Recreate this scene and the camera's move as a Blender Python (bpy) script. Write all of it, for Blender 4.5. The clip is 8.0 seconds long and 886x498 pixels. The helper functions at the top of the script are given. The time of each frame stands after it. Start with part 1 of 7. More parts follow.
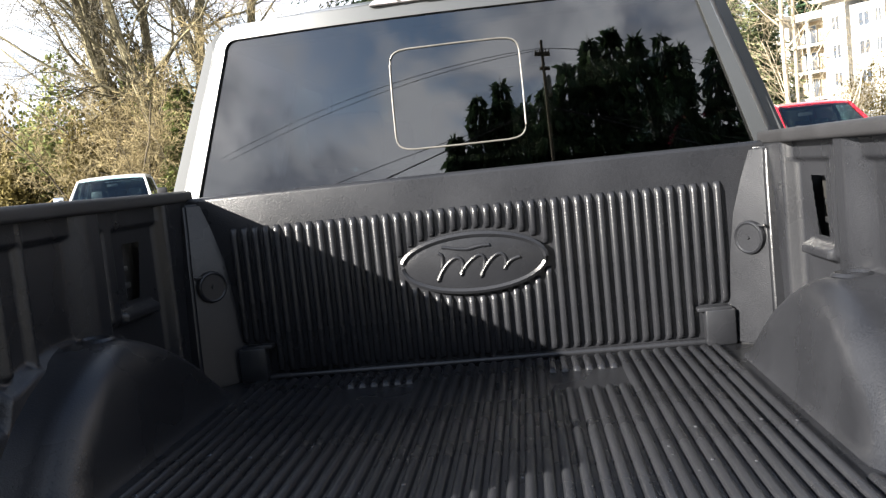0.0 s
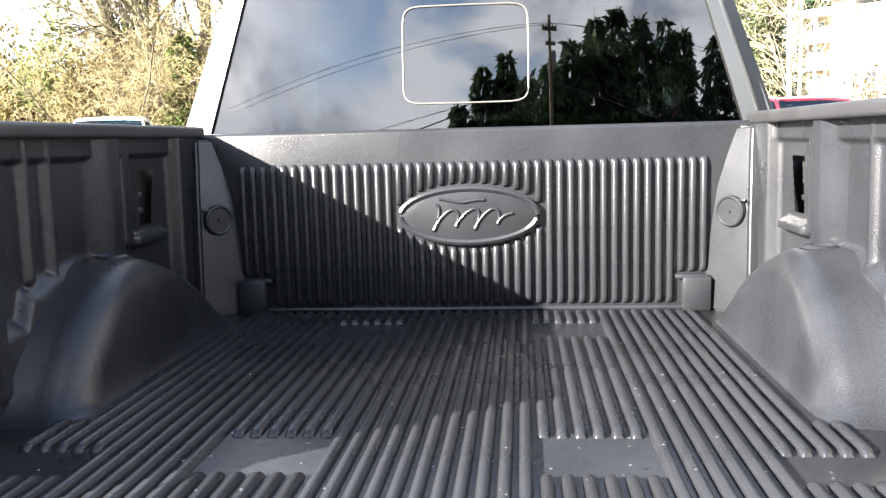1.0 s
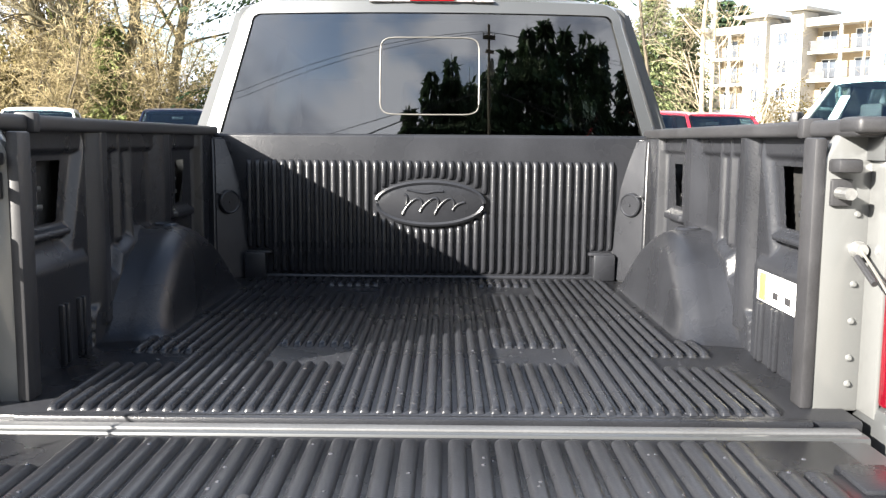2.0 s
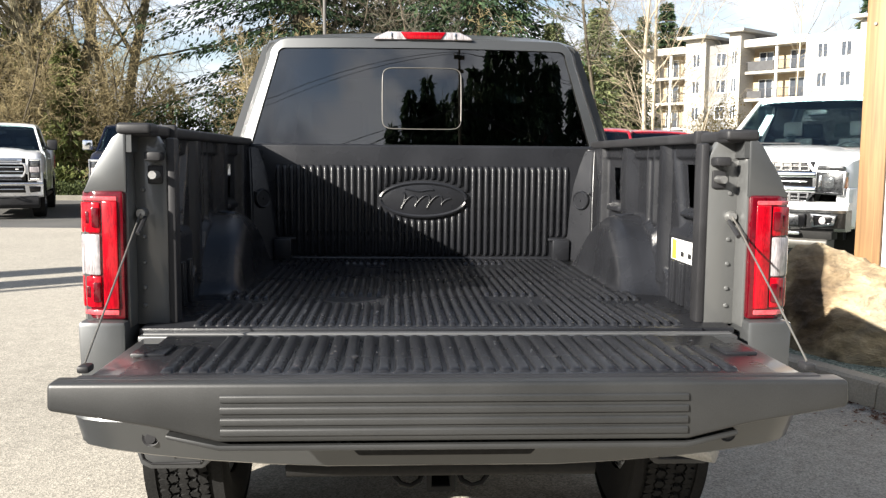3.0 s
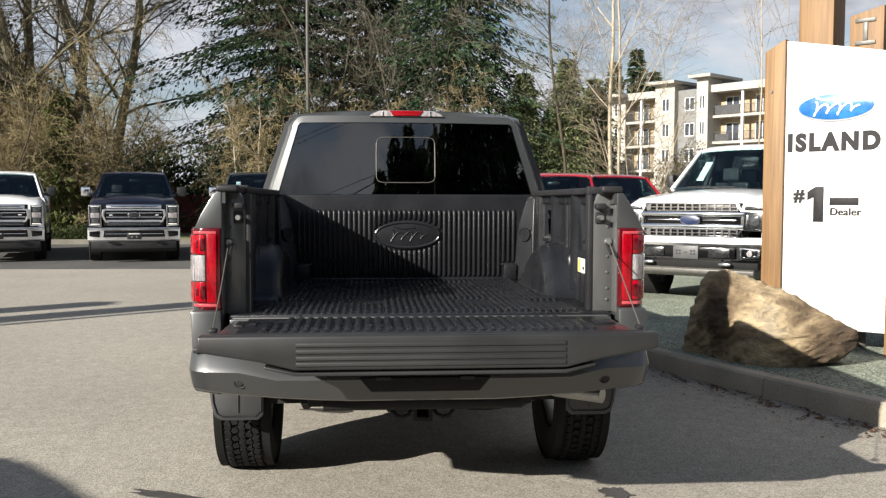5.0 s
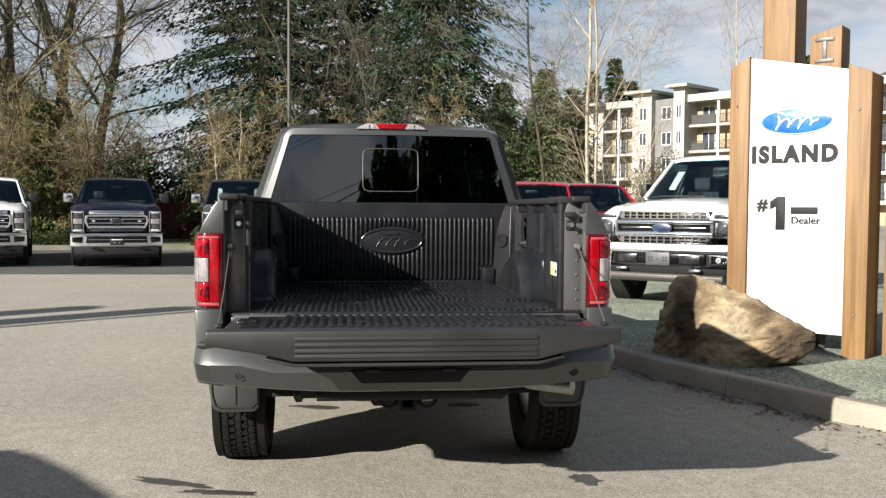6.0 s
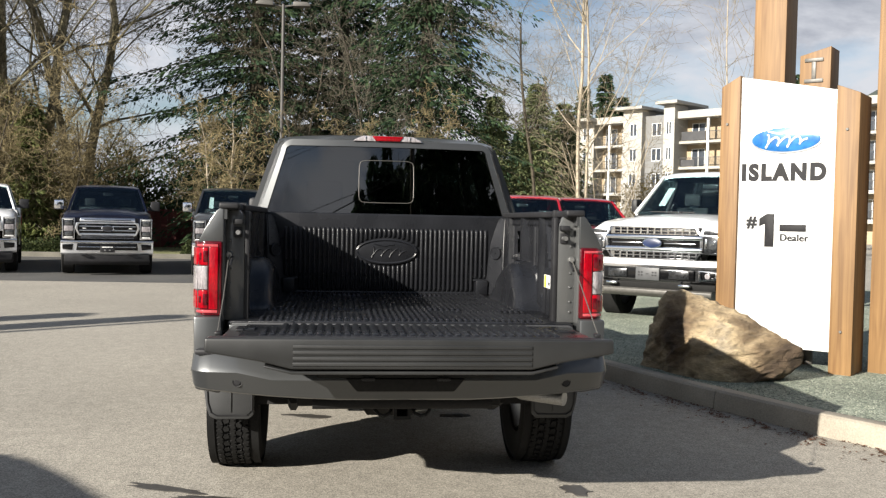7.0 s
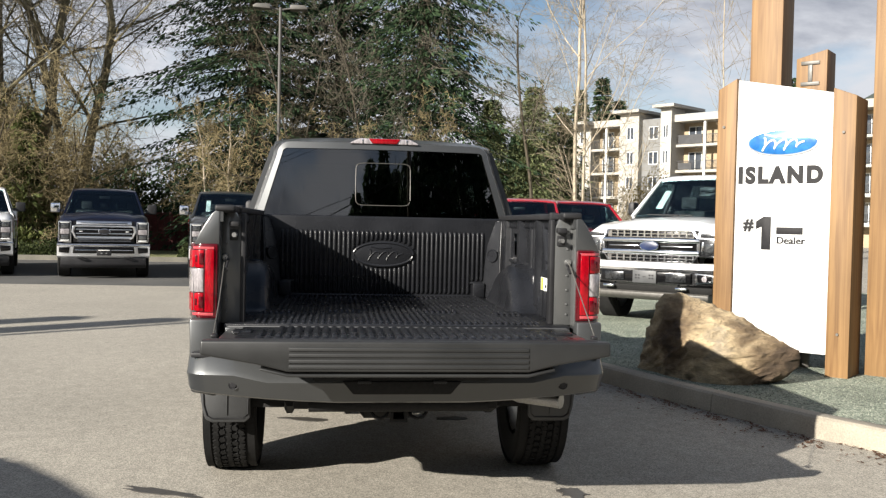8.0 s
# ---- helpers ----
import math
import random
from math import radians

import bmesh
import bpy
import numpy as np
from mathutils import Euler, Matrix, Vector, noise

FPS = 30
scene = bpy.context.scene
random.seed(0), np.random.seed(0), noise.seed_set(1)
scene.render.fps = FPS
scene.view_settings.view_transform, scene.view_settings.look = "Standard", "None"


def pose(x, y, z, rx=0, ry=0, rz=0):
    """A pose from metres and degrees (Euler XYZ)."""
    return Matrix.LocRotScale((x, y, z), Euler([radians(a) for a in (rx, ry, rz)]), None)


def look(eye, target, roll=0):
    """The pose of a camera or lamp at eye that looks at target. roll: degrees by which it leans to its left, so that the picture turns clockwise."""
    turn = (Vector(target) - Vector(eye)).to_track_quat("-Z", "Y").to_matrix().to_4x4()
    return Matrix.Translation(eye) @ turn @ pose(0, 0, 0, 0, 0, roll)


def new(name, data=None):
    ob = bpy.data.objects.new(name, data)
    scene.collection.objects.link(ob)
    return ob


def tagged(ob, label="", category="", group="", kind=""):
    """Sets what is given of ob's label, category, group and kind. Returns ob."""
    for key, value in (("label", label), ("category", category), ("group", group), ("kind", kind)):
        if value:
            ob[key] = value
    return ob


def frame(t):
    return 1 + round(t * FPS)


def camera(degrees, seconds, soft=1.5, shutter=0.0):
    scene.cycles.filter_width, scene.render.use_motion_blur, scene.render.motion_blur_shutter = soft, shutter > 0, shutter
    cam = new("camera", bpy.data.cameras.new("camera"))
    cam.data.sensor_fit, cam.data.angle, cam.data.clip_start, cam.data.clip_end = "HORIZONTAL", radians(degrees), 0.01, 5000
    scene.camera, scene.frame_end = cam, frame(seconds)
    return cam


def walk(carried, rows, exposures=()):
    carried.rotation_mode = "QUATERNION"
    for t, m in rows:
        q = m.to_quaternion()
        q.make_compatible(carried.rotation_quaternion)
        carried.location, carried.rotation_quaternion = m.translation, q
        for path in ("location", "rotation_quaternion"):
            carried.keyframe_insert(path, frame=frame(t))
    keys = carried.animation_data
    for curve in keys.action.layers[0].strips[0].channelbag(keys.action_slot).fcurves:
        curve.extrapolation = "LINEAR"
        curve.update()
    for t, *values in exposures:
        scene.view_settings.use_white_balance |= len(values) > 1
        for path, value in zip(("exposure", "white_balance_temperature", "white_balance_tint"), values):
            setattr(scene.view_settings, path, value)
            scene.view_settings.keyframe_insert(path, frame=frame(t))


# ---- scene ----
cam = camera(52.7, 8.0, soft=1.3)
# seconds, eye x y z, yaw to the right, pitch, roll (radians)
PATH = [
    (0.0, 0.1589, -0.6486, 1.4571, -0.0994, -0.0870, -0.1029),
    (0.5, 0.1232, -0.6327, 1.3591, -0.1129, -0.1250, -0.0580),
    (1.0, 0.1532, -0.7801, 1.4211, -0.0906, -0.1224, -0.0255),
    (1.5, 0.1136, -1.0783, 1.4194, -0.0382, -0.1204, -0.0004),
    (1.7, 0.1015, -1.2349, 1.4327, -0.0237, -0.1229, 0.0034),
    (3.0, -0.1340, -2.3132, 1.3913, 0.0558, -0.1010, 0.0094),
    (3.5, -0.1172, -2.7331, 1.3853, 0.0601, -0.0981, 0.0036),
    (4.0, -0.1311, -3.1183, 1.3973, 0.0587, -0.0785, 0.0122),
    (4.5, -0.1814, -3.4232, 1.4063, 0.0683, -0.0616, 0.0066),
    (6.0, -0.2714, -4.0394, 1.4150, 0.1041, -0.0454, 0.0064),
    (6.5, -0.3031, -4.0856, 1.4125, 0.1143, -0.0375, 0.0101),
    (7.0, -0.3108, -4.1023, 1.4125, 0.1159, -0.0313, 0.0214),
    (7.5, -0.3077, -4.1009, 1.4049, 0.1178, -0.0264, 0.0240),
    (8.0, -0.3073, -4.0959, 1.4085, 0.1190, -0.0276, 0.0213),
]


def eye_pose(x, y, z, yaw, pitch, roll):
    ahead = Vector((math.sin(yaw) * math.cos(pitch), math.cos(yaw) * math.cos(pitch), math.sin(pitch)))
    return look((x, y, z), Vector((x, y, z)) + ahead, math.degrees(roll))


walk(cam, [(t, eye_pose(*row)) for t, *row in PATH],
     exposures=[(0.0, 2.78), (0.5, 3.97), (1.0, 4.03), (1.7, 3.62), (3.0, 1.97), (3.5, 1.60), (4.5, 1.27), (6.0, 1.22), (8.0, 1.27)])

# ---- world and sun ----
SUN_WAY = Vector((0.955, 0.73, -0.515)).normalized()
SUN_EL = math.asin(-SUN_WAY.z)
SUN_ROT = math.atan2(-SUN_WAY.x, -SUN_WAY.y)

world = bpy.data.worlds.new("sky")
scene.world = world
world.use_nodes = True
wn, wl = world.node_tree.nodes, world.node_tree.links
wn.clear()
w_out = wn.new("ShaderNodeOutputWorld")
w_bg = wn.new("ShaderNodeBackground")
w_sky = wn.new("ShaderNodeTexSky")
w_sky.sky_type = "NISHITA"
w_sky.sun_disc = False
w_sky.sun_elevation, w_sky.sun_rotation = SUN_EL, SUN_ROT % (2 * math.pi)
w_sky.air_density, w_sky.dust_density, w_sky.ozone_density = 1.0, 0.6, 1.5
w_bg.inputs["Strength"].default_value = 0.045
# broken cloud: two noises over the direction, flattened towards the horizon
w_co = wn.new("ShaderNodeTexCoord")
w_map = wn.new("ShaderNodeMapping")
w_map.inputs["Scale"].default_value = (1.0, 1.0, 2.8)
w_map.inputs["Location"].default_value = (0.35, 0.1, 0.0)
w_n1 = wn.new("ShaderNodeTexNoise")
w_n1.inputs["Scale"].default_value, w_n1.inputs["Detail"].default_value = 2.3, 9.0
w_n1.inputs["Roughness"].default_value, w_n1.inputs["Distortion"].default_value = 0.55, 0.3
w_cover = wn.new("ShaderNodeValToRGB")
w_cover.color_ramp.elements[0].position, w_cover.color_ramp.elements[1].position = 0.36, 0.50
w_n2 = wn.new("ShaderNodeTexNoise")
w_n2.inputs["Scale"].default_value, w_n2.inputs["Detail"].default_value = 3.4, 9.0
w_n2.inputs["Roughness"].default_value, w_n2.inputs["Distortion"].default_value = 0.6, 0.5
w_tone = wn.new("ShaderNodeValToRGB")
w_tone.color_ramp.elements[0].position, w_tone.color_ramp.elements[1].position = 0.35, 0.54
w_tone.color_ramp.elements[0].color = (3.1, 3.35, 4.0, 1)
w_tone.color_ramp.elements[1].color = (6.8, 7.0, 7.5, 1)
w_mix = wn.new("ShaderNodeMix")
w_mix.data_type = "RGBA"
wl.new(w_co.outputs["Generated"], w_map.inputs["Vector"])
wl.new(w_map.outputs["Vector"], w_n1.inputs["Vector"])
wl.new(w_map.outputs["Vector"], w_n2.inputs["Vector"])
# the cloud banks stand round the horizon and thin out overhead
w_sep = wn.new("ShaderNodeSeparateXYZ")
w_thin = wn.new("ShaderNodeMapRange")
w_thin.inputs["From Min"].default_value, w_thin.inputs["From Max"].default_value = 0.30, 0.85
w_thin.inputs["To Min"].default_value, w_thin.inputs["To Max"].default_value = 0.0, 0.15
w_less = wn.new("ShaderNodeMath")
w_less.operation = "SUBTRACT"
wl.new(w_co.outputs["Generated"], w_sep.inputs["Vector"])
wl.new(w_sep.outputs["Z"], w_thin.inputs["Value"])
wl.new(w_n1.outputs["Fac"], w_less.inputs[0])
wl.new(w_thin.outputs["Result"], w_less.inputs[1])
wl.new(w_less.outputs[0], w_cover.inputs["Fac"])
wl.new(w_n2.outputs["Fac"], w_tone.inputs["Fac"])
wl.new(w_cover.outputs["Color"], w_mix.inputs["Factor"])
wl.new(w_sky.outputs["Color"], w_mix.inputs["A"])
wl.new(w_tone.outputs["Color"], w_mix.inputs["B"])
wl.new(w_mix.outputs["Result"], w_bg.inputs["Color"])
wl.new(w_bg.outputs["Background"], w_out.inputs["Surface"])

sun_data = bpy.data.lights.new("sun", "SUN")
sun_data.energy, sun_data.angle, sun_data.color = 5.0, radians(0.53), (1.0, 0.94, 0.845)
sun = new("sun", sun_data)
sun.matrix_world = look((0, 0, 30), Vector((0, 0, 30)) + SUN_WAY)

# ---- materials ----
def nodes_of(name):
    m = bpy.data.materials.new(name)
    m.use_nodes = True
    nt = m.node_tree
    return m, nt.nodes, nt.links, nt.nodes["Principled BSDF"]


def surface(name, a, b, rough=0.6, metal=0.0, scale=8.0, fine=60.0, bump=0.15, depth=0.004, coat=0.0, spread=0.1, vary=0.0, stretch=(1, 1, 1), spec=0.5, gloss=0.04):
    """A surface whose colour runs from a to b by a coarse and a fine noise, with relief from the fine one."""
    m, n, l, p = nodes_of(name)
    co = n.new("ShaderNodeTexCoord")
    mp = n.new("ShaderNodeMapping")
    mp.inputs["Scale"].default_value = stretch
    l.new(co.outputs["Object"], mp.inputs["Vector"])
    big, small = n.new("ShaderNodeTexNoise"), n.new("ShaderNodeTexNoise")
    big.inputs["Scale"].default_value, big.inputs["Detail"].default_value = scale, 5
    small.inputs["Scale"].default_value, small.inputs["Detail"].default_value = fine, 4
    for t in (big, small):
        l.new(mp.outputs["Vector"], t.inputs["Vector"])
    mid = n.new("ShaderNodeMix")
    mid.data_type = "FLOAT"
    mid.inputs["Factor"].default_value = 0.5
    l.new(big.outputs["Fac"], mid.inputs["A"])
    l.new(small.outputs["Fac"], mid.inputs["B"])
    ramp = n.new("ShaderNodeValToRGB")
    ramp.color_ramp.elements[0].position, ramp.color_ramp.elements[1].position = 0.36, 0.64
    ramp.color_ramp.elements[0].color, ramp.color_ramp.elements[1].color = (*a, 1), (*b, 1)
    l.new(mid.outputs["Result"], ramp.inputs["Fac"])
    last = ramp.outputs["Color"]
    if vary:
        info = n.new("ShaderNodeObjectInfo")
        rng = n.new("ShaderNodeMapRange")
        rng.inputs["To Min"].default_value, rng.inputs["To Max"].default_value = 1 - vary, 1 + vary
        l.new(info.outputs["Random"], rng.inputs["Value"])
        hsv = n.new("ShaderNodeHueSaturation")
        l.new(rng.outputs["Result"], hsv.inputs["Value"])
        l.new(last, hsv.inputs["Color"])
        last = hsv.outputs["Color"]
    l.new(last, p.inputs["Base Color"])
    rr = n.new("ShaderNodeMapRange")
    rr.inputs["To Min"].default_value, rr.inputs["To Max"].default_value = max(0.02, rough - spread), min(1, rough + spread)
    l.new(big.outputs["Fac"], rr.inputs["Value"])
    l.new(rr.outputs["Result"], p.inputs["Roughness"])
    p.inputs["Metallic"].default_value = metal
    p.inputs["Specular IOR Level"].default_value = spec
    if coat:
        p.inputs["Coat Weight"].default_value = coat
        p.inputs["Coat Roughness"].default_value = gloss
    if bump:
        bp = n.new("ShaderNodeBump")
        bp.inputs["Strength"].default_value, bp.inputs["Distance"].default_value = bump, depth
        l.new(small.outputs["Fac"], bp.inputs["Height"])
        l.new(bp.outputs["Normal"], p.inputs["Normal"])
    return m


def paint(name, a, b, flake=0.0, coat=0.9, spec=0.5, gloss=0.04):
    return surface(name, a, b, rough=0.32, metal=flake, scale=1.3, fine=900, bump=0.02, depth=0.0005, coat=coat, spread=0.06, spec=spec, gloss=gloss)


def glass(name, tint, ior=1.5, rough=0.0):
    """Tinted glass."""
    m, _, _, p = nodes_of(name)
    p.inputs["Base Color"].default_value = (*tint, 1)
    p.inputs["Transmission Weight"].default_value = 1.0
    p.inputs["Roughness"].default_value, p.inputs["IOR"].default_value = rough, ior
    return m


def asphalt_material():
    m, n, l, p = nodes_of("asphalt")
    co = n.new("ShaderNodeTexCoord")
    vor, mid, big = n.new("ShaderNodeTexVoronoi"), n.new("ShaderNodeTexNoise"), n.new("ShaderNodeTexNoise")
    vor.inputs["Scale"].default_value = 130
    mid.inputs["Scale"].default_value, mid.inputs["Detail"].default_value = 9, 6
    big.inputs["Scale"].default_value, big.inputs["Detail"].default_value = 0.5, 5
    for t in (vor, mid, big):
        l.new(co.outputs["Object"], t.inputs["Vector"])
    r1 = n.new("ShaderNodeValToRGB")
    r1.color_ramp.elements[0].position, r1.color_ramp.elements[1].position = 0.12, 0.85
    r1.color_ramp.elements[0].color, r1.color_ramp.elements[1].color = (0.17, 0.157, 0.133, 1), (0.375, 0.346, 0.293, 1)
    l.new(vor.outputs["Color"], r1.inputs["Fac"])
    hs = n.new("ShaderNodeHueSaturation")
    mr = n.new("ShaderNodeMapRange")
    mr.inputs["From Min"].default_value, mr.inputs["From Max"].default_value = 0.3, 0.7
    mr.inputs["To Min"].default_value, mr.inputs["To Max"].default_value = 0.78, 1.18
    ad = n.new("ShaderNodeMath")
    ad.operation = "MULTIPLY_ADD"
    ad.inputs[1].default_value, ad.inputs[2].default_value = 0.5, 0.25
    l.new(mid.outputs["Fac"], ad.inputs[0])
    av = n.new("ShaderNodeMath")
    av.operation = "MULTIPLY_ADD"
    av.inputs[1].default_value = 0.5
    l.new(big.outputs["Fac"], av.inputs[0])
    l.new(ad.outputs[0], av.inputs[2])
    sub = n.new("ShaderNodeMath")
    sub.operation = "SUBTRACT"
    sub.inputs[1].default_value = 0.25
    l.new(av.outputs[0], sub.inputs[0])
    l.new(sub.outputs[0], mr.inputs["Value"])
    l.new(mr.outputs["Result"], hs.inputs["Value"])
    l.new(r1.outputs["Color"], hs.inputs["Color"])
    l.new(hs.outputs["Color"], p.inputs["Base Color"])
    p.inputs["Roughness"].default_value = 0.85
    bp = n.new("ShaderNodeBump")
    bp.inputs["Strength"].default_value, bp.inputs["Distance"].default_value = 0.35, 0.004
    l.new(vor.outputs["Distance"], bp.inputs["Height"])
    l.new(bp.outputs["Normal"], p.inputs["Normal"])
    return m


def timber_material():
    m, n, l, p = nodes_of("timber")
    co, mp = n.new("ShaderNodeTexCoord"), n.new("ShaderNodeMapping")
    mp.inputs["Scale"].default_value = (9, 9, 0.35)
    l.new(co.outputs["Object"], mp.inputs["Vector"])
    gr, st = n.new("ShaderNodeTexNoise"), n.new("ShaderNodeTexNoise")
    gr.inputs["Scale"].default_value, gr.inputs["Detail"].default_value, gr.inputs["Distortion"].default_value = 3.0, 8, 0.8
    st.inputs["Scale"].default_value, st.inputs["Detail"].default_value = 1.6, 3
    l.new(mp.outputs["Vector"], gr.inputs["Vector"])
    l.new(co.outputs["Object"], st.inputs["Vector"])
    rp = n.new("ShaderNodeValToRGB")
    rp.color_ramp.elements[0].position, rp.color_ramp.elements[1].position = 0.33, 0.68
    rp.color_ramp.elements[0].color, rp.color_ramp.elements[1].color = (0.135, 0.070, 0.025, 1), (0.225, 0.129, 0.050, 1)
    l.new(gr.outputs["Fac"], rp.inputs["Fac"])
    hs, mr = n.new("ShaderNodeHueSaturation"), n.new("ShaderNodeMapRange")
    mr.inputs["To Min"].default_value, mr.inputs["To Max"].default_value = 0.75, 1.2
    l.new(st.outputs["Fac"], mr.inputs["Value"])
    l.new(mr.outputs["Result"], hs.inputs["Value"])
    l.new(rp.outputs["Color"], hs.inputs["Color"])
    l.new(hs.outputs["Color"], p.inputs["Base Color"])
    p.inputs["Roughness"].default_value = 0.62
    bp = n.new("ShaderNodeBump")
    bp.inputs["Strength"].default_value, bp.inputs["Distance"].default_value = 0.25, 0.004
    l.new(gr.outputs["Fac"], bp.inputs["Height"])
    l.new(bp.outputs["Normal"], p.inputs["Normal"])
    return m


def leaf_material(name, dark, light, rough=0.6):
    """Foliage: each leaf or spray its own shade, and a little light through it."""
    m, n, l, p = nodes_of(name)
    geo, rp = n.new("ShaderNodeNewGeometry"), n.new("ShaderNodeValToRGB")
    rp.color_ramp.elements[0].color, rp.color_ramp.elements[1].color = (*dark, 1), (*light, 1)
    l.new(geo.outputs["Random Per Island"], rp.inputs["Fac"])
    l.new(rp.outputs["Color"], p.inputs["Base Color"])
    p.inputs["Roughness"].default_value = rough
    p.inputs["Specular IOR Level"].default_value = 0.2
    tl, mx = n.new("ShaderNodeBsdfTranslucent"), n.new("ShaderNodeMixShader")
    mx.inputs["Fac"].default_value = 0.25
    l.new(rp.outputs["Color"], tl.inputs["Color"])
    l.new(p.outputs["BSDF"], mx.inputs[1])
    l.new(tl.outputs["BSDF"], mx.inputs[2])
    l.new(mx.outputs["Shader"], n["Material Output"].inputs["Surface"])
    return m


def rock_material():
    """Broken stone: tan, brown and grey patches, bedding streaks and cracks."""
    m, n, l, p = nodes_of("boulder_stone")
    co, mp = n.new("ShaderNodeTexCoord"), n.new("ShaderNodeMapping")
    mp.inputs["Rotation"].default_value = (0.3, 0.5, 0.2)
    mp.inputs["Scale"].default_value = (1.4, 1.4, 3.6)
    l.new(co.outputs["Object"], mp.inputs["Vector"])
    big, strata, fine = n.new("ShaderNodeTexNoise"), n.new("ShaderNodeTexNoise"), n.new("ShaderNodeTexNoise")
    big.inputs["Scale"].default_value, big.inputs["Detail"].default_value, big.inputs["Distortion"].default_value = 1.9, 4, 0.6
    strata.inputs["Scale"].default_value, strata.inputs["Detail"].default_value, strata.inputs["Roughness"].default_value = 4.6, 9, 0.7
    fine.inputs["Scale"].default_value, fine.inputs["Detail"].default_value = 45, 4
    l.new(co.outputs["Object"], big.inputs["Vector"])
    l.new(mp.outputs["Vector"], strata.inputs["Vector"])
    l.new(co.outputs["Object"], fine.inputs["Vector"])
    rp = n.new("ShaderNodeValToRGB")
    cr = rp.color_ramp
    cr.elements[0].position, cr.elements[0].color = 0.30, (0.075, 0.050, 0.030, 1)
    cr.elements[1].position, cr.elements[1].color = 0.72, (0.24, 0.215, 0.175, 1)
    for pos, col in ((0.43, (0.19, 0.135, 0.078, 1)), (0.56, (0.46, 0.36, 0.22, 1))):
        cr.elements.new(pos).color = col
    l.new(big.outputs["Fac"], rp.inputs["Fac"])
    mr, hs = n.new("ShaderNodeMapRange"), n.new("ShaderNodeHueSaturation")
    mr.inputs["From Min"].default_value, mr.inputs["From Max"].default_value = 0.35, 0.65
    mr.inputs["To Min"].default_value, mr.inputs["To Max"].default_value = 0.60, 1.22
    l.new(strata.outputs["Fac"], mr.inputs["Value"])
    l.new(mr.outputs["Result"], hs.inputs["Value"])
    l.new(rp.outputs["Color"], hs.inputs["Color"])
    l.new(hs.outputs["Color"], p.inputs["Base Color"])
    p.inputs["Roughness"].default_value = 0.9
    b1, b2 = n.new("ShaderNodeBump"), n.new("ShaderNodeBump")
    b1.inputs["Strength"].default_value, b1.inputs["Distance"].default_value = 1.0, 0.06
    b2.inputs["Strength"].default_value, b2.inputs["Distance"].default_value = 0.5, 0.006
    l.new(strata.outputs["Fac"], b1.inputs["Height"])
    l.new(fine.outputs["Fac"], b2.inputs["Height"])
    l.new(b1.outputs["Normal"], b2.inputs["Normal"])
    l.new(b2.outputs["Normal"], p.inputs["Normal"])
    return m


def gravel_material():
    """Crushed stone: every chip its own grey green or tan, hollows between the chips."""
    m, n, l, p = nodes_of("green_gravel")
    co = n.new("ShaderNodeTexCoord")
    chips, big = n.new("ShaderNodeTexVoronoi"), n.new("ShaderNodeTexNoise")
    chips.inputs["Scale"].default_value = 62
    big.inputs["Scale"].default_value, big.inputs["Detail"].default_value = 1.4, 6
    for t in (chips, big):
        l.new(co.outputs["Object"], t.inputs["Vector"])
    rp = n.new("ShaderNodeValToRGB")
    cr = rp.color_ramp
    cr.elements[0].position, cr.elements[0].color = 0.1, (0.075, 0.092, 0.070, 1)
    cr.elements[1].position, cr.elements[1].color = 0.9, (0.36, 0.375, 0.300, 1)
    cr.elements.new(0.5).color = (0.190, 0.222, 0.172, 1)
    l.new(chips.outputs["Color"], rp.inputs["Fac"])
    hs, mr = n.new("ShaderNodeHueSaturation"), n.new("ShaderNodeMapRange")
    mr.inputs["From Min"].default_value, mr.inputs["From Max"].default_value = 0.3, 0.7
    mr.inputs["To Min"].default_value, mr.inputs["To Max"].default_value = 0.75, 1.2
    l.new(big.outputs["Fac"], mr.inputs["Value"])
    l.new(mr.outputs["Result"], hs.inputs["Value"])
    l.new(rp.outputs["Color"], hs.inputs["Color"])
    l.new(hs.outputs["Color"], p.inputs["Base Color"])
    p.inputs["Roughness"].default_value = 0.9
    bp = n.new("ShaderNodeBump")
    bp.invert = True
    bp.inputs["Strength"].default_value, bp.inputs["Distance"].default_value = 0.8, 0.012
    l.new(chips.outputs["Distance"], bp.inputs["Height"])
    l.new(bp.outputs["Normal"], p.inputs["Normal"])
    return m


ASPHALT = asphalt_material()
TIMBER = timber_material()
DARK_CONCRETE = surface("dark_concrete", (0.085, 0.08, 0.066), (0.15, 0.14, 0.115), 0.95, scale=2, fine=40, bump=0.3)
CONCRETE = surface("kerb_concrete", (0.22, 0.195, 0.155), (0.34, 0.305, 0.245), 0.9, scale=3, fine=90, bump=0.3, vary=0.06)
GRAVEL = gravel_material()
LAWN = surface("lawn", (0.10, 0.11, 0.042), (0.21, 0.21, 0.085), 0.95, scale=0.7, fine=12, bump=0.8, depth=0.05)
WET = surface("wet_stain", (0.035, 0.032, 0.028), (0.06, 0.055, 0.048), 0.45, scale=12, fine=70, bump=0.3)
GREY_PAINT = surface("grey_paint", (0.062, 0.065, 0.067), (0.074, 0.077, 0.079), 0.40, metal=0.55, scale=1.3, fine=900, bump=0.02, depth=0.0005, coat=0.45, spread=0.05, spec=0.4, gloss=0.10)
WHITE_PAINT = paint("white_paint", (0.74, 0.75, 0.75), (0.80, 0.80, 0.80))
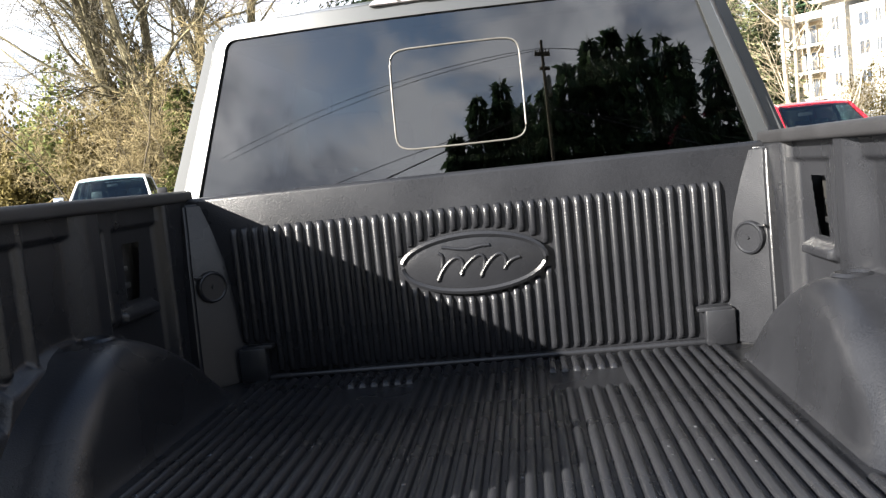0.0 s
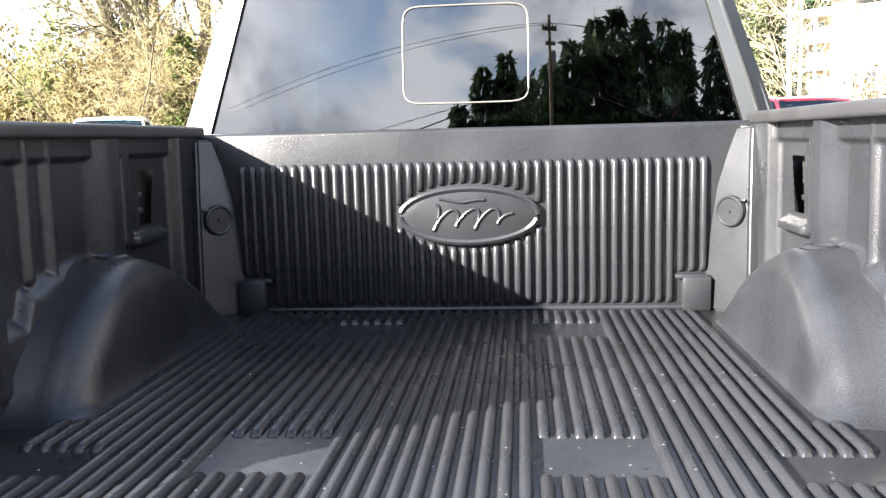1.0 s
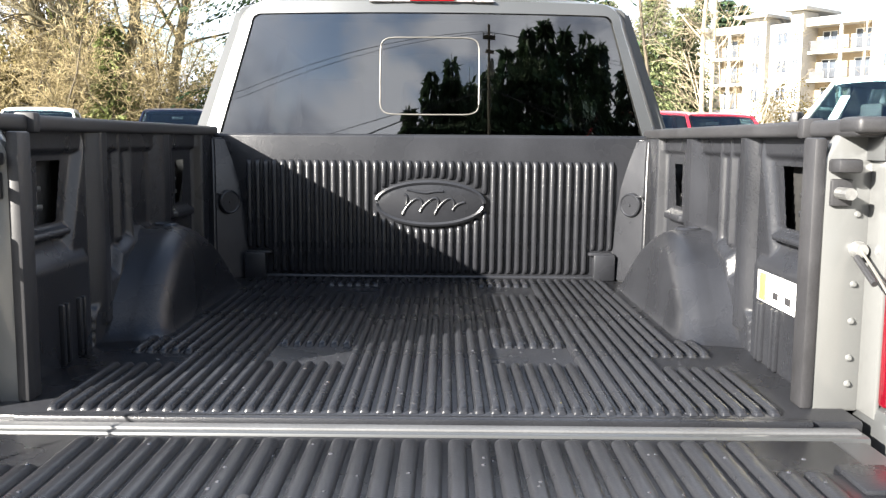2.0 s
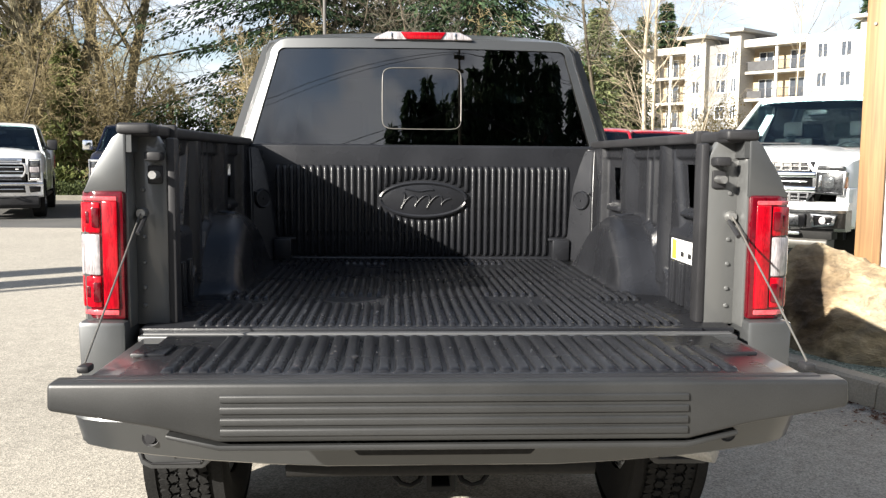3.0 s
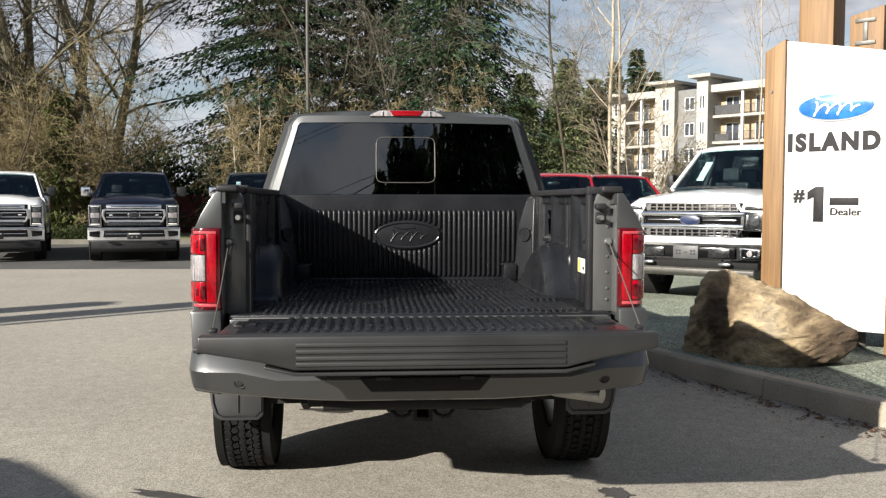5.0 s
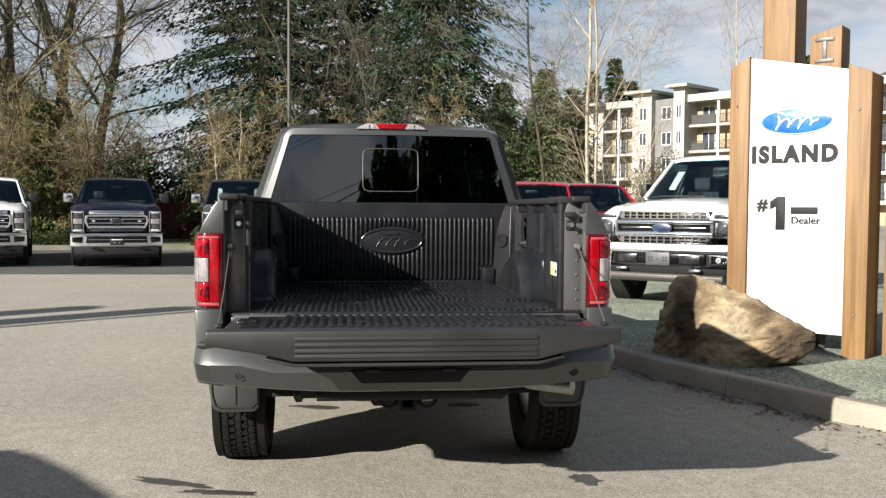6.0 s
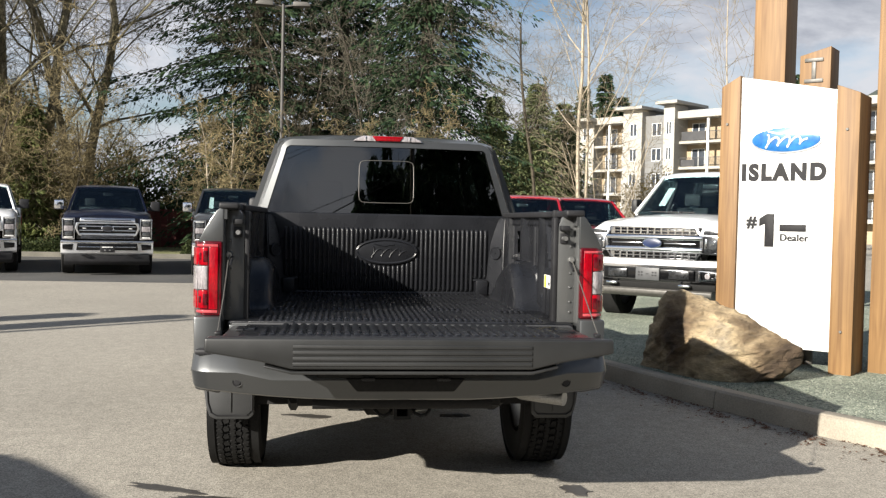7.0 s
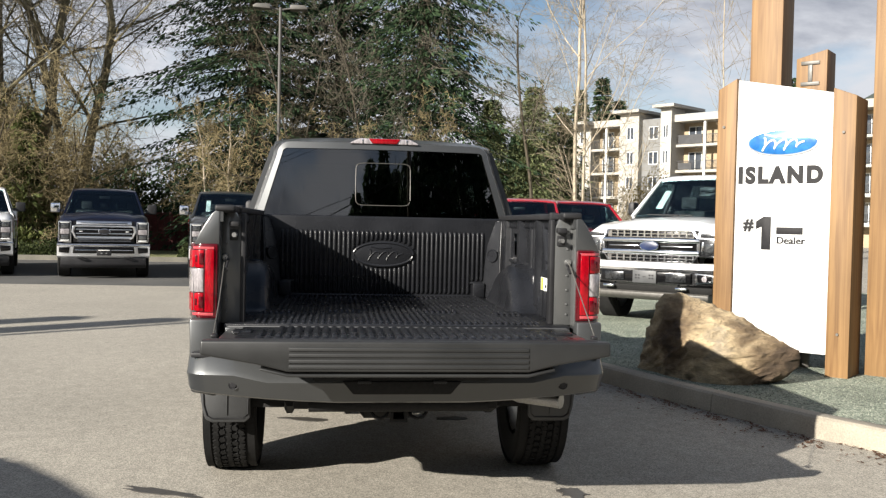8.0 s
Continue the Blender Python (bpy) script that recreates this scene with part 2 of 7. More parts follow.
NAVY_PAINT = paint("navy_paint", (0.0035, 0.005, 0.013), (0.0055, 0.0075, 0.019), 0.0, 0.5, 0.2)
DARK_PAINT = paint("charcoal_paint", (0.03, 0.032, 0.034), (0.045, 0.047, 0.05), 0.3)
RED_PAINT = paint("red_paint", (0.22, 0.005, 0.012), (0.29, 0.009, 0.018))
LINER = surface("bedliner_plastic", (0.0080, 0.0084, 0.0099), (0.0150, 0.0157, 0.0183), 0.28, scale=5, fine=320, bump=0.40, depth=0.0015, spread=0.07, spec=0.32)
TRIM = surface("black_trim", (0.011, 0.011, 0.012), (0.020, 0.020, 0.022), 0.5, spec=0.32, scale=8, fine=300, bump=0.15, depth=0.001)
RUBBER = surface("tyre_rubber", (0.006, 0.006, 0.006), (0.014, 0.0138, 0.0135), 0.85, spec=0.2, scale=10, fine=120, bump=0.2)
CHROME = surface("chrome", (0.76, 0.77, 0.79), (0.84, 0.85, 0.87), 0.13, metal=1.0, scale=6, fine=80, bump=0.0, spread=0.05)
ALLOY = surface("alloy", (0.34, 0.35, 0.36), (0.45, 0.46, 0.47), 0.3, metal=1.0, scale=6, fine=80, bump=0.03)
STEEL = surface("dull_steel", (0.25, 0.25, 0.25), (0.38, 0.38, 0.37), 0.45, metal=0.9, scale=14, fine=120, bump=0.1)
UNDER = surface("underbody", (0.006, 0.006, 0.006), (0.014, 0.0135, 0.013), 0.8, spec=0.3, scale=6, fine=60, bump=0.3)
PRIVACY = glass("privacy_glass", (0.05, 0.055, 0.06), 1.9)
CLEAR = glass("clear_glass", (0.24, 0.34, 0.36), 1.5)
PANE = surface("house_glass", (0.03, 0.035, 0.045), (0.06, 0.07, 0.085), 0.08, scale=2, fine=10, bump=0.0, spec=0.8)
LENS_RED = surface("red_lens", (0.13, 0.001, 0.004), (0.34, 0.002, 0.009), 0.16, stretch=(5, 5, 1), scale=9, fine=60, bump=0.15, depth=0.002, coat=0.35, spread=0.04, spec=0.3)
LENS_DARK = surface("dark_red_lens", (0.050, 0.0006, 0.003), (0.085, 0.001, 0.005), 0.16, scale=30, fine=150, bump=0.1, coat=0.35, spread=0.04)
LENS_WHITE = surface("clear_lens", (0.13, 0.12, 0.125), (0.36, 0.335, 0.345), 0.14, stretch=(5, 5, 1), scale=10, fine=50, bump=0.3, depth=0.003, coat=1.0, spread=0.05)
LAMP_DARK = surface("lamp_housing", (0.008, 0.009, 0.010), (0.05, 0.052, 0.056), 0.25, metal=0.4, scale=14, fine=50, bump=0.1, coat=0.3)
AMBER = surface("amber_lens", (0.55, 0.12, 0.01), (0.7, 0.2, 0.02), 0.15, scale=26, fine=150, bump=0.2, coat=1.0)
CLOTH = surface("seat_cloth", (0.018, 0.018, 0.019), (0.03, 0.03, 0.031), 0.9, scale=20, fine=200, bump=0.2)
SIGN_WHITE = surface("sign_white", (0.56, 0.56, 0.55), (0.62, 0.62, 0.61), 0.45, scale=2, fine=60, bump=0.02)
INK = surface("black_print", (0.012, 0.012, 0.013), (0.022, 0.021, 0.023), 0.6, spec=0.2, scale=6, fine=60, bump=0.0)
BLUE = surface("sign_blue", (0.010, 0.07, 0.24), (0.03, 0.17, 0.42), 0.25, scale=1.2, fine=20, bump=0.0, coat=0.4)
PALE = surface("pale_print", (0.66, 0.66, 0.67), (0.72, 0.72, 0.73), 0.5, scale=6, fine=60, bump=0.0)
LABEL_WHITE = surface("label_white", (0.70, 0.70, 0.68), (0.80, 0.80, 0.78), 0.5, scale=9, fine=90, bump=0.02)
YELLOW = surface("label_yellow", (0.62, 0.50, 0.03), (0.72, 0.60, 0.06), 0.5, scale=9, fine=90, bump=0.0)
ROCK = rock_material()
BARK = surface("bark", (0.032, 0.027, 0.019), (0.085, 0.070, 0.046), 0.95, scale=3, fine=25, bump=0.8, depth=0.03, stretch=(1, 1, 0.3))
MOSS_BARK = surface("mossy_bark", (0.060, 0.054, 0.030), (0.20, 0.175, 0.105), 0.95, scale=2.2, fine=25, bump=0.8, depth=0.03, stretch=(1, 1, 0.3))
PALE_BARK = surface("pale_bark", (0.26, 0.22, 0.16), (0.42, 0.36, 0.27), 0.9, scale=3, fine=20, bump=0.5, depth=0.02)
TWIG = surface("twig", (0.085, 0.068, 0.033), (0.27, 0.215, 0.108), 0.9, scale=1.5, fine=8, bump=0.0)
TWIG_DARK = surface("dark_twig", (0.020, 0.017, 0.010), (0.080, 0.066, 0.036), 0.9, scale=1.5, fine=8, bump=0.0)
TWIG_PALE = surface("pale_twig", (0.13, 0.107, 0.070), (0.25, 0.208, 0.14), 0.9, scale=1.5, fine=8, bump=0.0)
TWIG_GREY = surface("grey_twig", (0.075, 0.068, 0.050), (0.16, 0.142, 0.108), 0.9, scale=1.5, fine=8, bump=0.0)
NEEDLE = leaf_material("fir_needles", (0.010, 0.024, 0.014), (0.052, 0.085, 0.038), 0.8)
NEEDLE_LIGHT = leaf_material("light_fir_needles", (0.011, 0.027, 0.015), (0.055, 0.090, 0.040), 0.8)
LITTER = leaf_material("fallen_leaves", (0.075, 0.036, 0.021), (0.19, 0.092, 0.054), 0.85)
CEDAR = leaf_material("cedar_leaves", (0.060, 0.080, 0.026), (0.18, 0.20, 0.07), 0.8)
OLIVE = leaf_material("olive_needles", (0.080, 0.105, 0.048), (0.205, 0.225, 0.105), 0.8)
HEDGE = leaf_material("hedge_leaves", (0.016, 0.026, 0.010), (0.065, 0.080, 0.028), 0.8)
OCHRE = leaf_material("ochre_leaves", (0.10, 0.075, 0.018), (0.24, 0.18, 0.05), 0.85)
SHRUB = leaf_material("shrub_leaves", (0.055, 0.045, 0.016), (0.13, 0.105, 0.038), 0.85)
STUCCO = surface("white_cladding", (0.29, 0.275, 0.245), (0.36, 0.345, 0.31), 0.8, scale=0.4, fine=6, bump=0.05)
CLAD_GREY = surface("grey_cladding", (0.13, 0.13, 0.127), (0.18, 0.18, 0.174), 0.8, scale=0.5, fine=8, bump=0.1)
CLAD_TAN = surface("tan_cladding", (0.28, 0.215, 0.135), (0.36, 0.285, 0.19), 0.8, scale=0.5, fine=8, bump=0.1)
RAIL = surface("balcony_rail", (0.03, 0.03, 0.032), (0.05, 0.05, 0.052), 0.5, scale=3, fine=30, bump=0.0)
FENCE_RED = surface("red_fence", (0.07, 0.014, 0.014), (0.12, 0.03, 0.026), 0.8, scale=2, fine=14, bump=0.2)
MOUNTAIN = surface("far_wood", (0.025, 0.035, 0.03), (0.055, 0.07, 0.055), 1.0, scale=0.02, fine=0.3, bump=0.0)
GALV = surface("galvanised_pole", (0.08, 0.077, 0.07), (0.13, 0.123, 0.112), 0.5, metal=0.3, scale=3, fine=30, bump=0.05)
POLE_GREY = surface("painted_pole", (0.045, 0.043, 0.040), (0.075, 0.071, 0.065), 0.6, scale=3, fine=30, bump=0.05)
PINK = surface("clear_red_strip", (0.32, 0.03, 0.04), (0.45, 0.08, 0.09), 0.2, scale=30, fine=160, bump=0.2, coat=1.0)
MOULDING = surface("edge_moulding", (0.0135, 0.0140, 0.0142), (0.021, 0.0216, 0.0220), 0.45, scale=5, fine=350, bump=0.15, depth=0.001)
DARK_ASPHALT = surface("dark_asphalt", (0.048, 0.048, 0.047), (0.085, 0.082, 0.077), 0.8, scale=0.8, fine=80, bump=0.3, depth=0.006)
GRAVEL_BITS = leaf_material("gravel_stones", (0.13, 0.15, 0.115), (0.32, 0.335, 0.27), 0.9)
CHROME_SOFT = surface("emblem_silver", (0.62, 0.64, 0.68), (0.74, 0.76, 0.80), 0.3, metal=0.6, scale=3, fine=30, bump=0.0)
JAMB = paint("jamb_paint", (0.078, 0.080, 0.080), (0.095, 0.097, 0.096), 0.15, 0.5)
FLAP = surface("flap_rubber", (0.024, 0.025, 0.026), (0.036, 0.037, 0.038), 0.5, scale=9, fine=220, bump=0.12, depth=0.001)
GRILLE = surface("grille_chrome", (0.33, 0.335, 0.35), (0.42, 0.425, 0.44), 0.22, metal=1.0, scale=6, fine=80, bump=0.0, spread=0.05)
SATIN_CHROME = surface("satin_chrome", (0.74, 0.745, 0.76), (0.84, 0.845, 0.86), 0.30, metal=1.0, scale=6, fine=80, bump=0.0, spread=0.04)
GLOSS_BLACK = surface("gloss_black_plastic", (0.003, 0.003, 0.0035), (0.006, 0.006, 0.0065), 0.16, spec=0.35, scale=8, fine=120, bump=0.02, spread=0.04)
DARK_CHROME = surface("smoked_chrome", (0.11, 0.112, 0.118), (0.17, 0.173, 0.18), 0.2, metal=1.0, scale=6, fine=80, bump=0.0, spread=0.05)
BADGE = surface("badge_blue", (0.004, 0.010, 0.042), (0.008, 0.02, 0.07), 0.4, scale=4, fine=40, bump=0.0, coat=0.15)
WATER = surface("water_drop", (0.02, 0.02, 0.022), (0.03, 0.03, 0.033), 0.05, scale=30, fine=90, bump=0.0, spec=0.9)

# ---- mesh helpers ----
def link_mesh(name, bm, mat, parent=None, label="", angle=35):
    me = bpy.data.meshes.new(name)
    bmesh.ops.recalc_face_normals(bm, faces=bm.faces)
    for f in bm.faces:
        f.smooth = True
    bm.to_mesh(me)
    bm.free()
    me.set_sharp_from_angle(angle=radians(angle))
    me.materials.append(mat)
    ob = new(name, me)
    if parent:
        ob.parent = parent
    if label:
        tagged(ob, label)
    return ob


def part(name, bm, mat, parent, label="", angle=35):
    return link_mesh(name, bm, mat, parent, label, angle)


def thing(name, label, category, group="", at=None):
    ob = new(name)
    ob.empty_display_size = 0.2
    if at is not None:
        ob.matrix_world = at
    return tagged(ob, label, category, group)


def setting(name, bm, mat, label, angle=35):
    return tagged(link_mesh(name, bm, mat, None, label, angle), kind="structure")


def box(bm, x0, x1, y0, y1, z0, z1):
    v = [bm.verts.new((x, y, z)) for x in (x0, x1) for y in (y0, y1) for z in (z0, z1)]
    for q in ((0, 1, 3, 2), (4, 6, 7, 5), (0, 4, 5, 1), (2, 3, 7, 6), (0, 2, 6, 4), (1, 5, 7, 3)):
        bm.faces.new([v[i] for i in q])
    return bm


def rbox(x0, x1, y0, y1, z0, z1, r=0.008, seg=2, bm=None):
    """A box with rounded edges."""
    b = box(bmesh.new(), x0, x1, y0, y1, z0, z1)
    r = min(r, 0.45 * min(abs(x1 - x0), abs(y1 - y0), abs(z1 - z0)))
    bmesh.ops.bevel(b, geom=b.edges[:], offset=r, segments=seg, affect="EDGES", profile=0.5)
    return join(bm, b)


def join(bm, b):
    if bm is None:
        return b
    me = bpy.data.meshes.new("tmp")
    b.to_mesh(me)
    b.free()
    bm.from_mesh(me)
    bpy.data.meshes.remove(me)
    return bm


def loft(rings, caps=True, closed=True, bm=None):
    bm = bm or bmesh.new()
    rows = [[bm.verts.new(p) for p in ring] for ring in rings]
    n = len(rows[0])
    for a, b in zip(rows, rows[1:]):
        for i in range(n if closed else n - 1):
            j = (i + 1) % n
            bm.faces.new((a[i], a[j], b[j], b[i]))
    if caps and closed:
        bm.faces.new(rows[0][::-1])
        bm.faces.new(rows[-1])
    return bm


def prism(pts, axis, a, b, r=0.0, seg=2, bm=None):
    """A polygon, given in the two other axes in order, drawn out along axis from a to b."""
    put = {"x": lambda u, v, w: (w, u, v), "y": lambda u, v, w: (u, w, v), "z": lambda u, v, w: (u, v, w)}[axis]
    c = loft([[put(u, v, a) for u, v in pts], [put(u, v, b) for u, v in pts]])
    if r:
        bmesh.ops.recalc_face_normals(c, faces=c.faces)
        bmesh.ops.bevel(c, geom=c.edges[:], offset=r, segments=seg, affect="EDGES", profile=0.5, clamp_overlap=True)
    return join(bm, c)


def tube(pts, r, n=8, bm=None):
    """A round bar through points; r one radius or one for each point."""
    pts = [Vector(p) for p in pts]
    rs = r if isinstance(r, (list, tuple)) else [r] * len(pts)
    rings = []
    for i, p in enumerate(pts):
        d = (pts[min(i + 1, len(pts) - 1)] - pts[max(i - 1, 0)]).normalized()
        s = d.cross(Vector((0, 0, 1)) if abs(d.z) < 0.95 else Vector((1, 0, 0))).normalized()
        u = s.cross(d)
        rings.append([p + rs[i] * (math.cos(2 * math.pi * k / n) * s + math.sin(2 * math.pi * k / n) * u) for k in range(n)])
    return loft(rings, bm=bm)


def lathe(profile, n=32, axis="x", at=(0, 0, 0), bm=None):
    """A closed profile of (radius, along) turned about an axis through at."""
    rings = []
    for k in range(n):
        c, s = math.cos(2 * math.pi * k / n), math.sin(2 * math.pi * k / n)
        put = {"x": lambda r, a: (a, r * c, r * s), "y": lambda r, a: (r * c, a, r * s), "z": lambda r, a: (r * c, r * s, a)}[axis]
        rings.append([Vector(put(r, a)) + Vector(at) for r, a in profile])
    rings.append(rings[0])
    bm = loft(rings, caps=False, bm=bm)
    bmesh.ops.remove_doubles(bm, verts=bm.verts, dist=1e-5)
    return bm


def holed(u0, u1, v0, v1, holes, put, bm=None):
    """A slab in u and v with rectangular holes through it; put(u, v, side) gives the place of its two sides (0, 1)."""
    bm = bm or bmesh.new()
    us = sorted({u0, u1, *(h[0] for h in holes), *(h[1] for h in holes)})
    vs = sorted({v0, v1, *(h[2] for h in holes), *(h[3] for h in holes)})
    seen = {}

    def vert(i, j, k):
        if (i, j, k) not in seen:
            seen[i, j, k] = bm.verts.new(put(us[i], vs[j], k))
        return seen[i, j, k]

    def solid(i, j):
        if not (0 <= i < len(us) - 1 and 0 <= j < len(vs) - 1):
            return False
        cu, cv = (us[i] + us[i + 1]) / 2, (vs[j] + vs[j + 1]) / 2
        return not any(h[0] < cu < h[1] and h[2] < cv < h[3] for h in holes)

    for i in range(len(us) - 1):
        for j in range(len(vs) - 1):
            if not solid(i, j):
                continue
            for k in (0, 1):
                bm.faces.new([vert(i, j, k), vert(i + 1, j, k), vert(i + 1, j + 1, k), vert(i, j + 1, k)])
            for di, dj, a, b in ((-1, 0, (i, j), (i, j + 1)), (1, 0, (i + 1, j), (i + 1, j + 1)), (0, -1, (i, j), (i + 1, j)), (0, 1, (i, j + 1), (i + 1, j + 1))):
                if not solid(i + di, j + dj):
                    bm.faces.new([vert(*a, 0), vert(*b, 0), vert(*b, 1), vert(*a, 1)])
    return bm


def text_mesh(words, size, depth, mat, parent, m, bold=0.0, name="lettering", label="", gap=1.0):
    """Raised lettering in the built-in font, at a pose under its parent; x along the line, y up."""
    cu = bpy.data.curves.new(name, "FONT")
    cu.body, cu.size, cu.extrude, cu.offset = words, size, depth, bold
    cu.align_x, cu.space_character, cu.resolution_u = "LEFT", gap, 16
    tmp = new("tmp", cu)
    bpy.context.view_layer.update()
    me = bpy.data.meshes.new_from_object(tmp.evaluated_get(bpy.context.evaluated_depsgraph_get()))
    bpy.data.objects.remove(tmp)
    me.materials.clear()
    me.materials.append(mat)
    ob = new(name, me)
    ob.parent, ob.matrix_local = parent, m
    if label:
        tagged(ob, label)
    return ob


def oval(cx, cy, a, b, n=40):
    return [(cx + a * math.cos(2 * math.pi * k / n), cy + b * math.sin(2 * math.pi * k / n)) for k in range(n)]


def mirrored(bm):
    """The mirror image in x of a mesh."""
    c = bm.copy()
    bmesh.ops.scale(c, vec=(-1, 1, 1), verts=c.verts)
    bmesh.ops.reverse_faces(c, faces=c.faces)
    return c

# ---- pickup trucks: cab, nose and wheels, y ahead, the bed's rear end at y = 0 ----
def rear_y(z, x=0.0):
    """The slope and bow of the cab's rear face."""
    return 1.80 + 0.14 * (z - 1.447) + x * x / 7.0


def wheel(parent, x, y, side, radius=0.41, width=0.275, treads=True):
    """A road wheel: tyre with tread blocks, alloy rim with spokes. side: +1 outer face to +x."""
    w = width / 2
    prof = [(0.235, -w * 0.8), (0.30, -w), (radius - 0.05, -w), (radius - 0.016, -w * 0.86), (radius - 0.016, 0), (radius - 0.016, w * 0.86), (radius - 0.05, w), (0.30, w), (0.235, w * 0.8)]
    tyre = part("tyre", lathe(prof, 64, "x", (x, y, radius)), RUBBER, parent, "black rubber tyre with blocky tread")
    if treads:
        bm = bmesh.new()
        for k in range(104):
            a = 2 * math.pi * k / 104
            for row, (c, hw) in enumerate(((-0.84, 0.14), (-0.53, 0.105), (-0.265, 0.10), (0, 0.10), (0.265, 0.10), (0.53, 0.105), (0.84, 0.14))):
                b = box(bmesh.new(), (c - hw) * w, (c + hw) * w, -0.0122, 0.0122, radius - 0.017, radius - (0.007 if abs(c) > 0.7 else 0.003))
                bmesh.ops.rotate(b, cent=(0, 0, 0), matrix=Matrix.Rotation(0.38 * (1 if k % 2 else -1) if 0 < row < 6 else 0.0, 3, "Z"), verts=b.verts)
                bmesh.ops.rotate(b, cent=(0, 0, 0), matrix=Matrix.Rotation(a, 3, "X"), verts=b.verts)
                bmesh.ops.translate(b, vec=(x, y, radius), verts=b.verts)
                join(bm, b)
        part("tread", bm, RUBBER, tyre)
    rim = lathe([(0.235, -w * 0.7), (0.245, w * 0.82), (0.225, w * 0.84), (0.20, w * 0.45), (0.06, w * 0.5), (0.03, w * 0.62), (0.0, w * 0.62), (0.0, -w * 0.2), (0.2, -w * 0.5)], 32, "x", (0, 0, 0))
    for k in range(6):
        b = rbox(w * 0.35, w * 0.75, -0.025, 0.025, 0.03, 0.22, 0.008)
        bmesh.ops.rotate(b, cent=(0, 0, 0), matrix=Matrix.Rotation(k * math.pi / 3, 3, "X"), verts=b.verts)
        join(rim, b)
    bmesh.ops.scale(rim, vec=(side, 1, 1), verts=rim.verts)
    bmesh.ops.translate(rim, vec=(x, y, radius), verts=rim.verts)
    part("rim", rim, ALLOY, parent, "silver alloy rim")


def arch(cy, cz, r, n=14):
    return [(cy - r * math.cos(math.pi * k / n), cz + r * math.sin(math.pi * k / n)) for k in range(n + 1)]


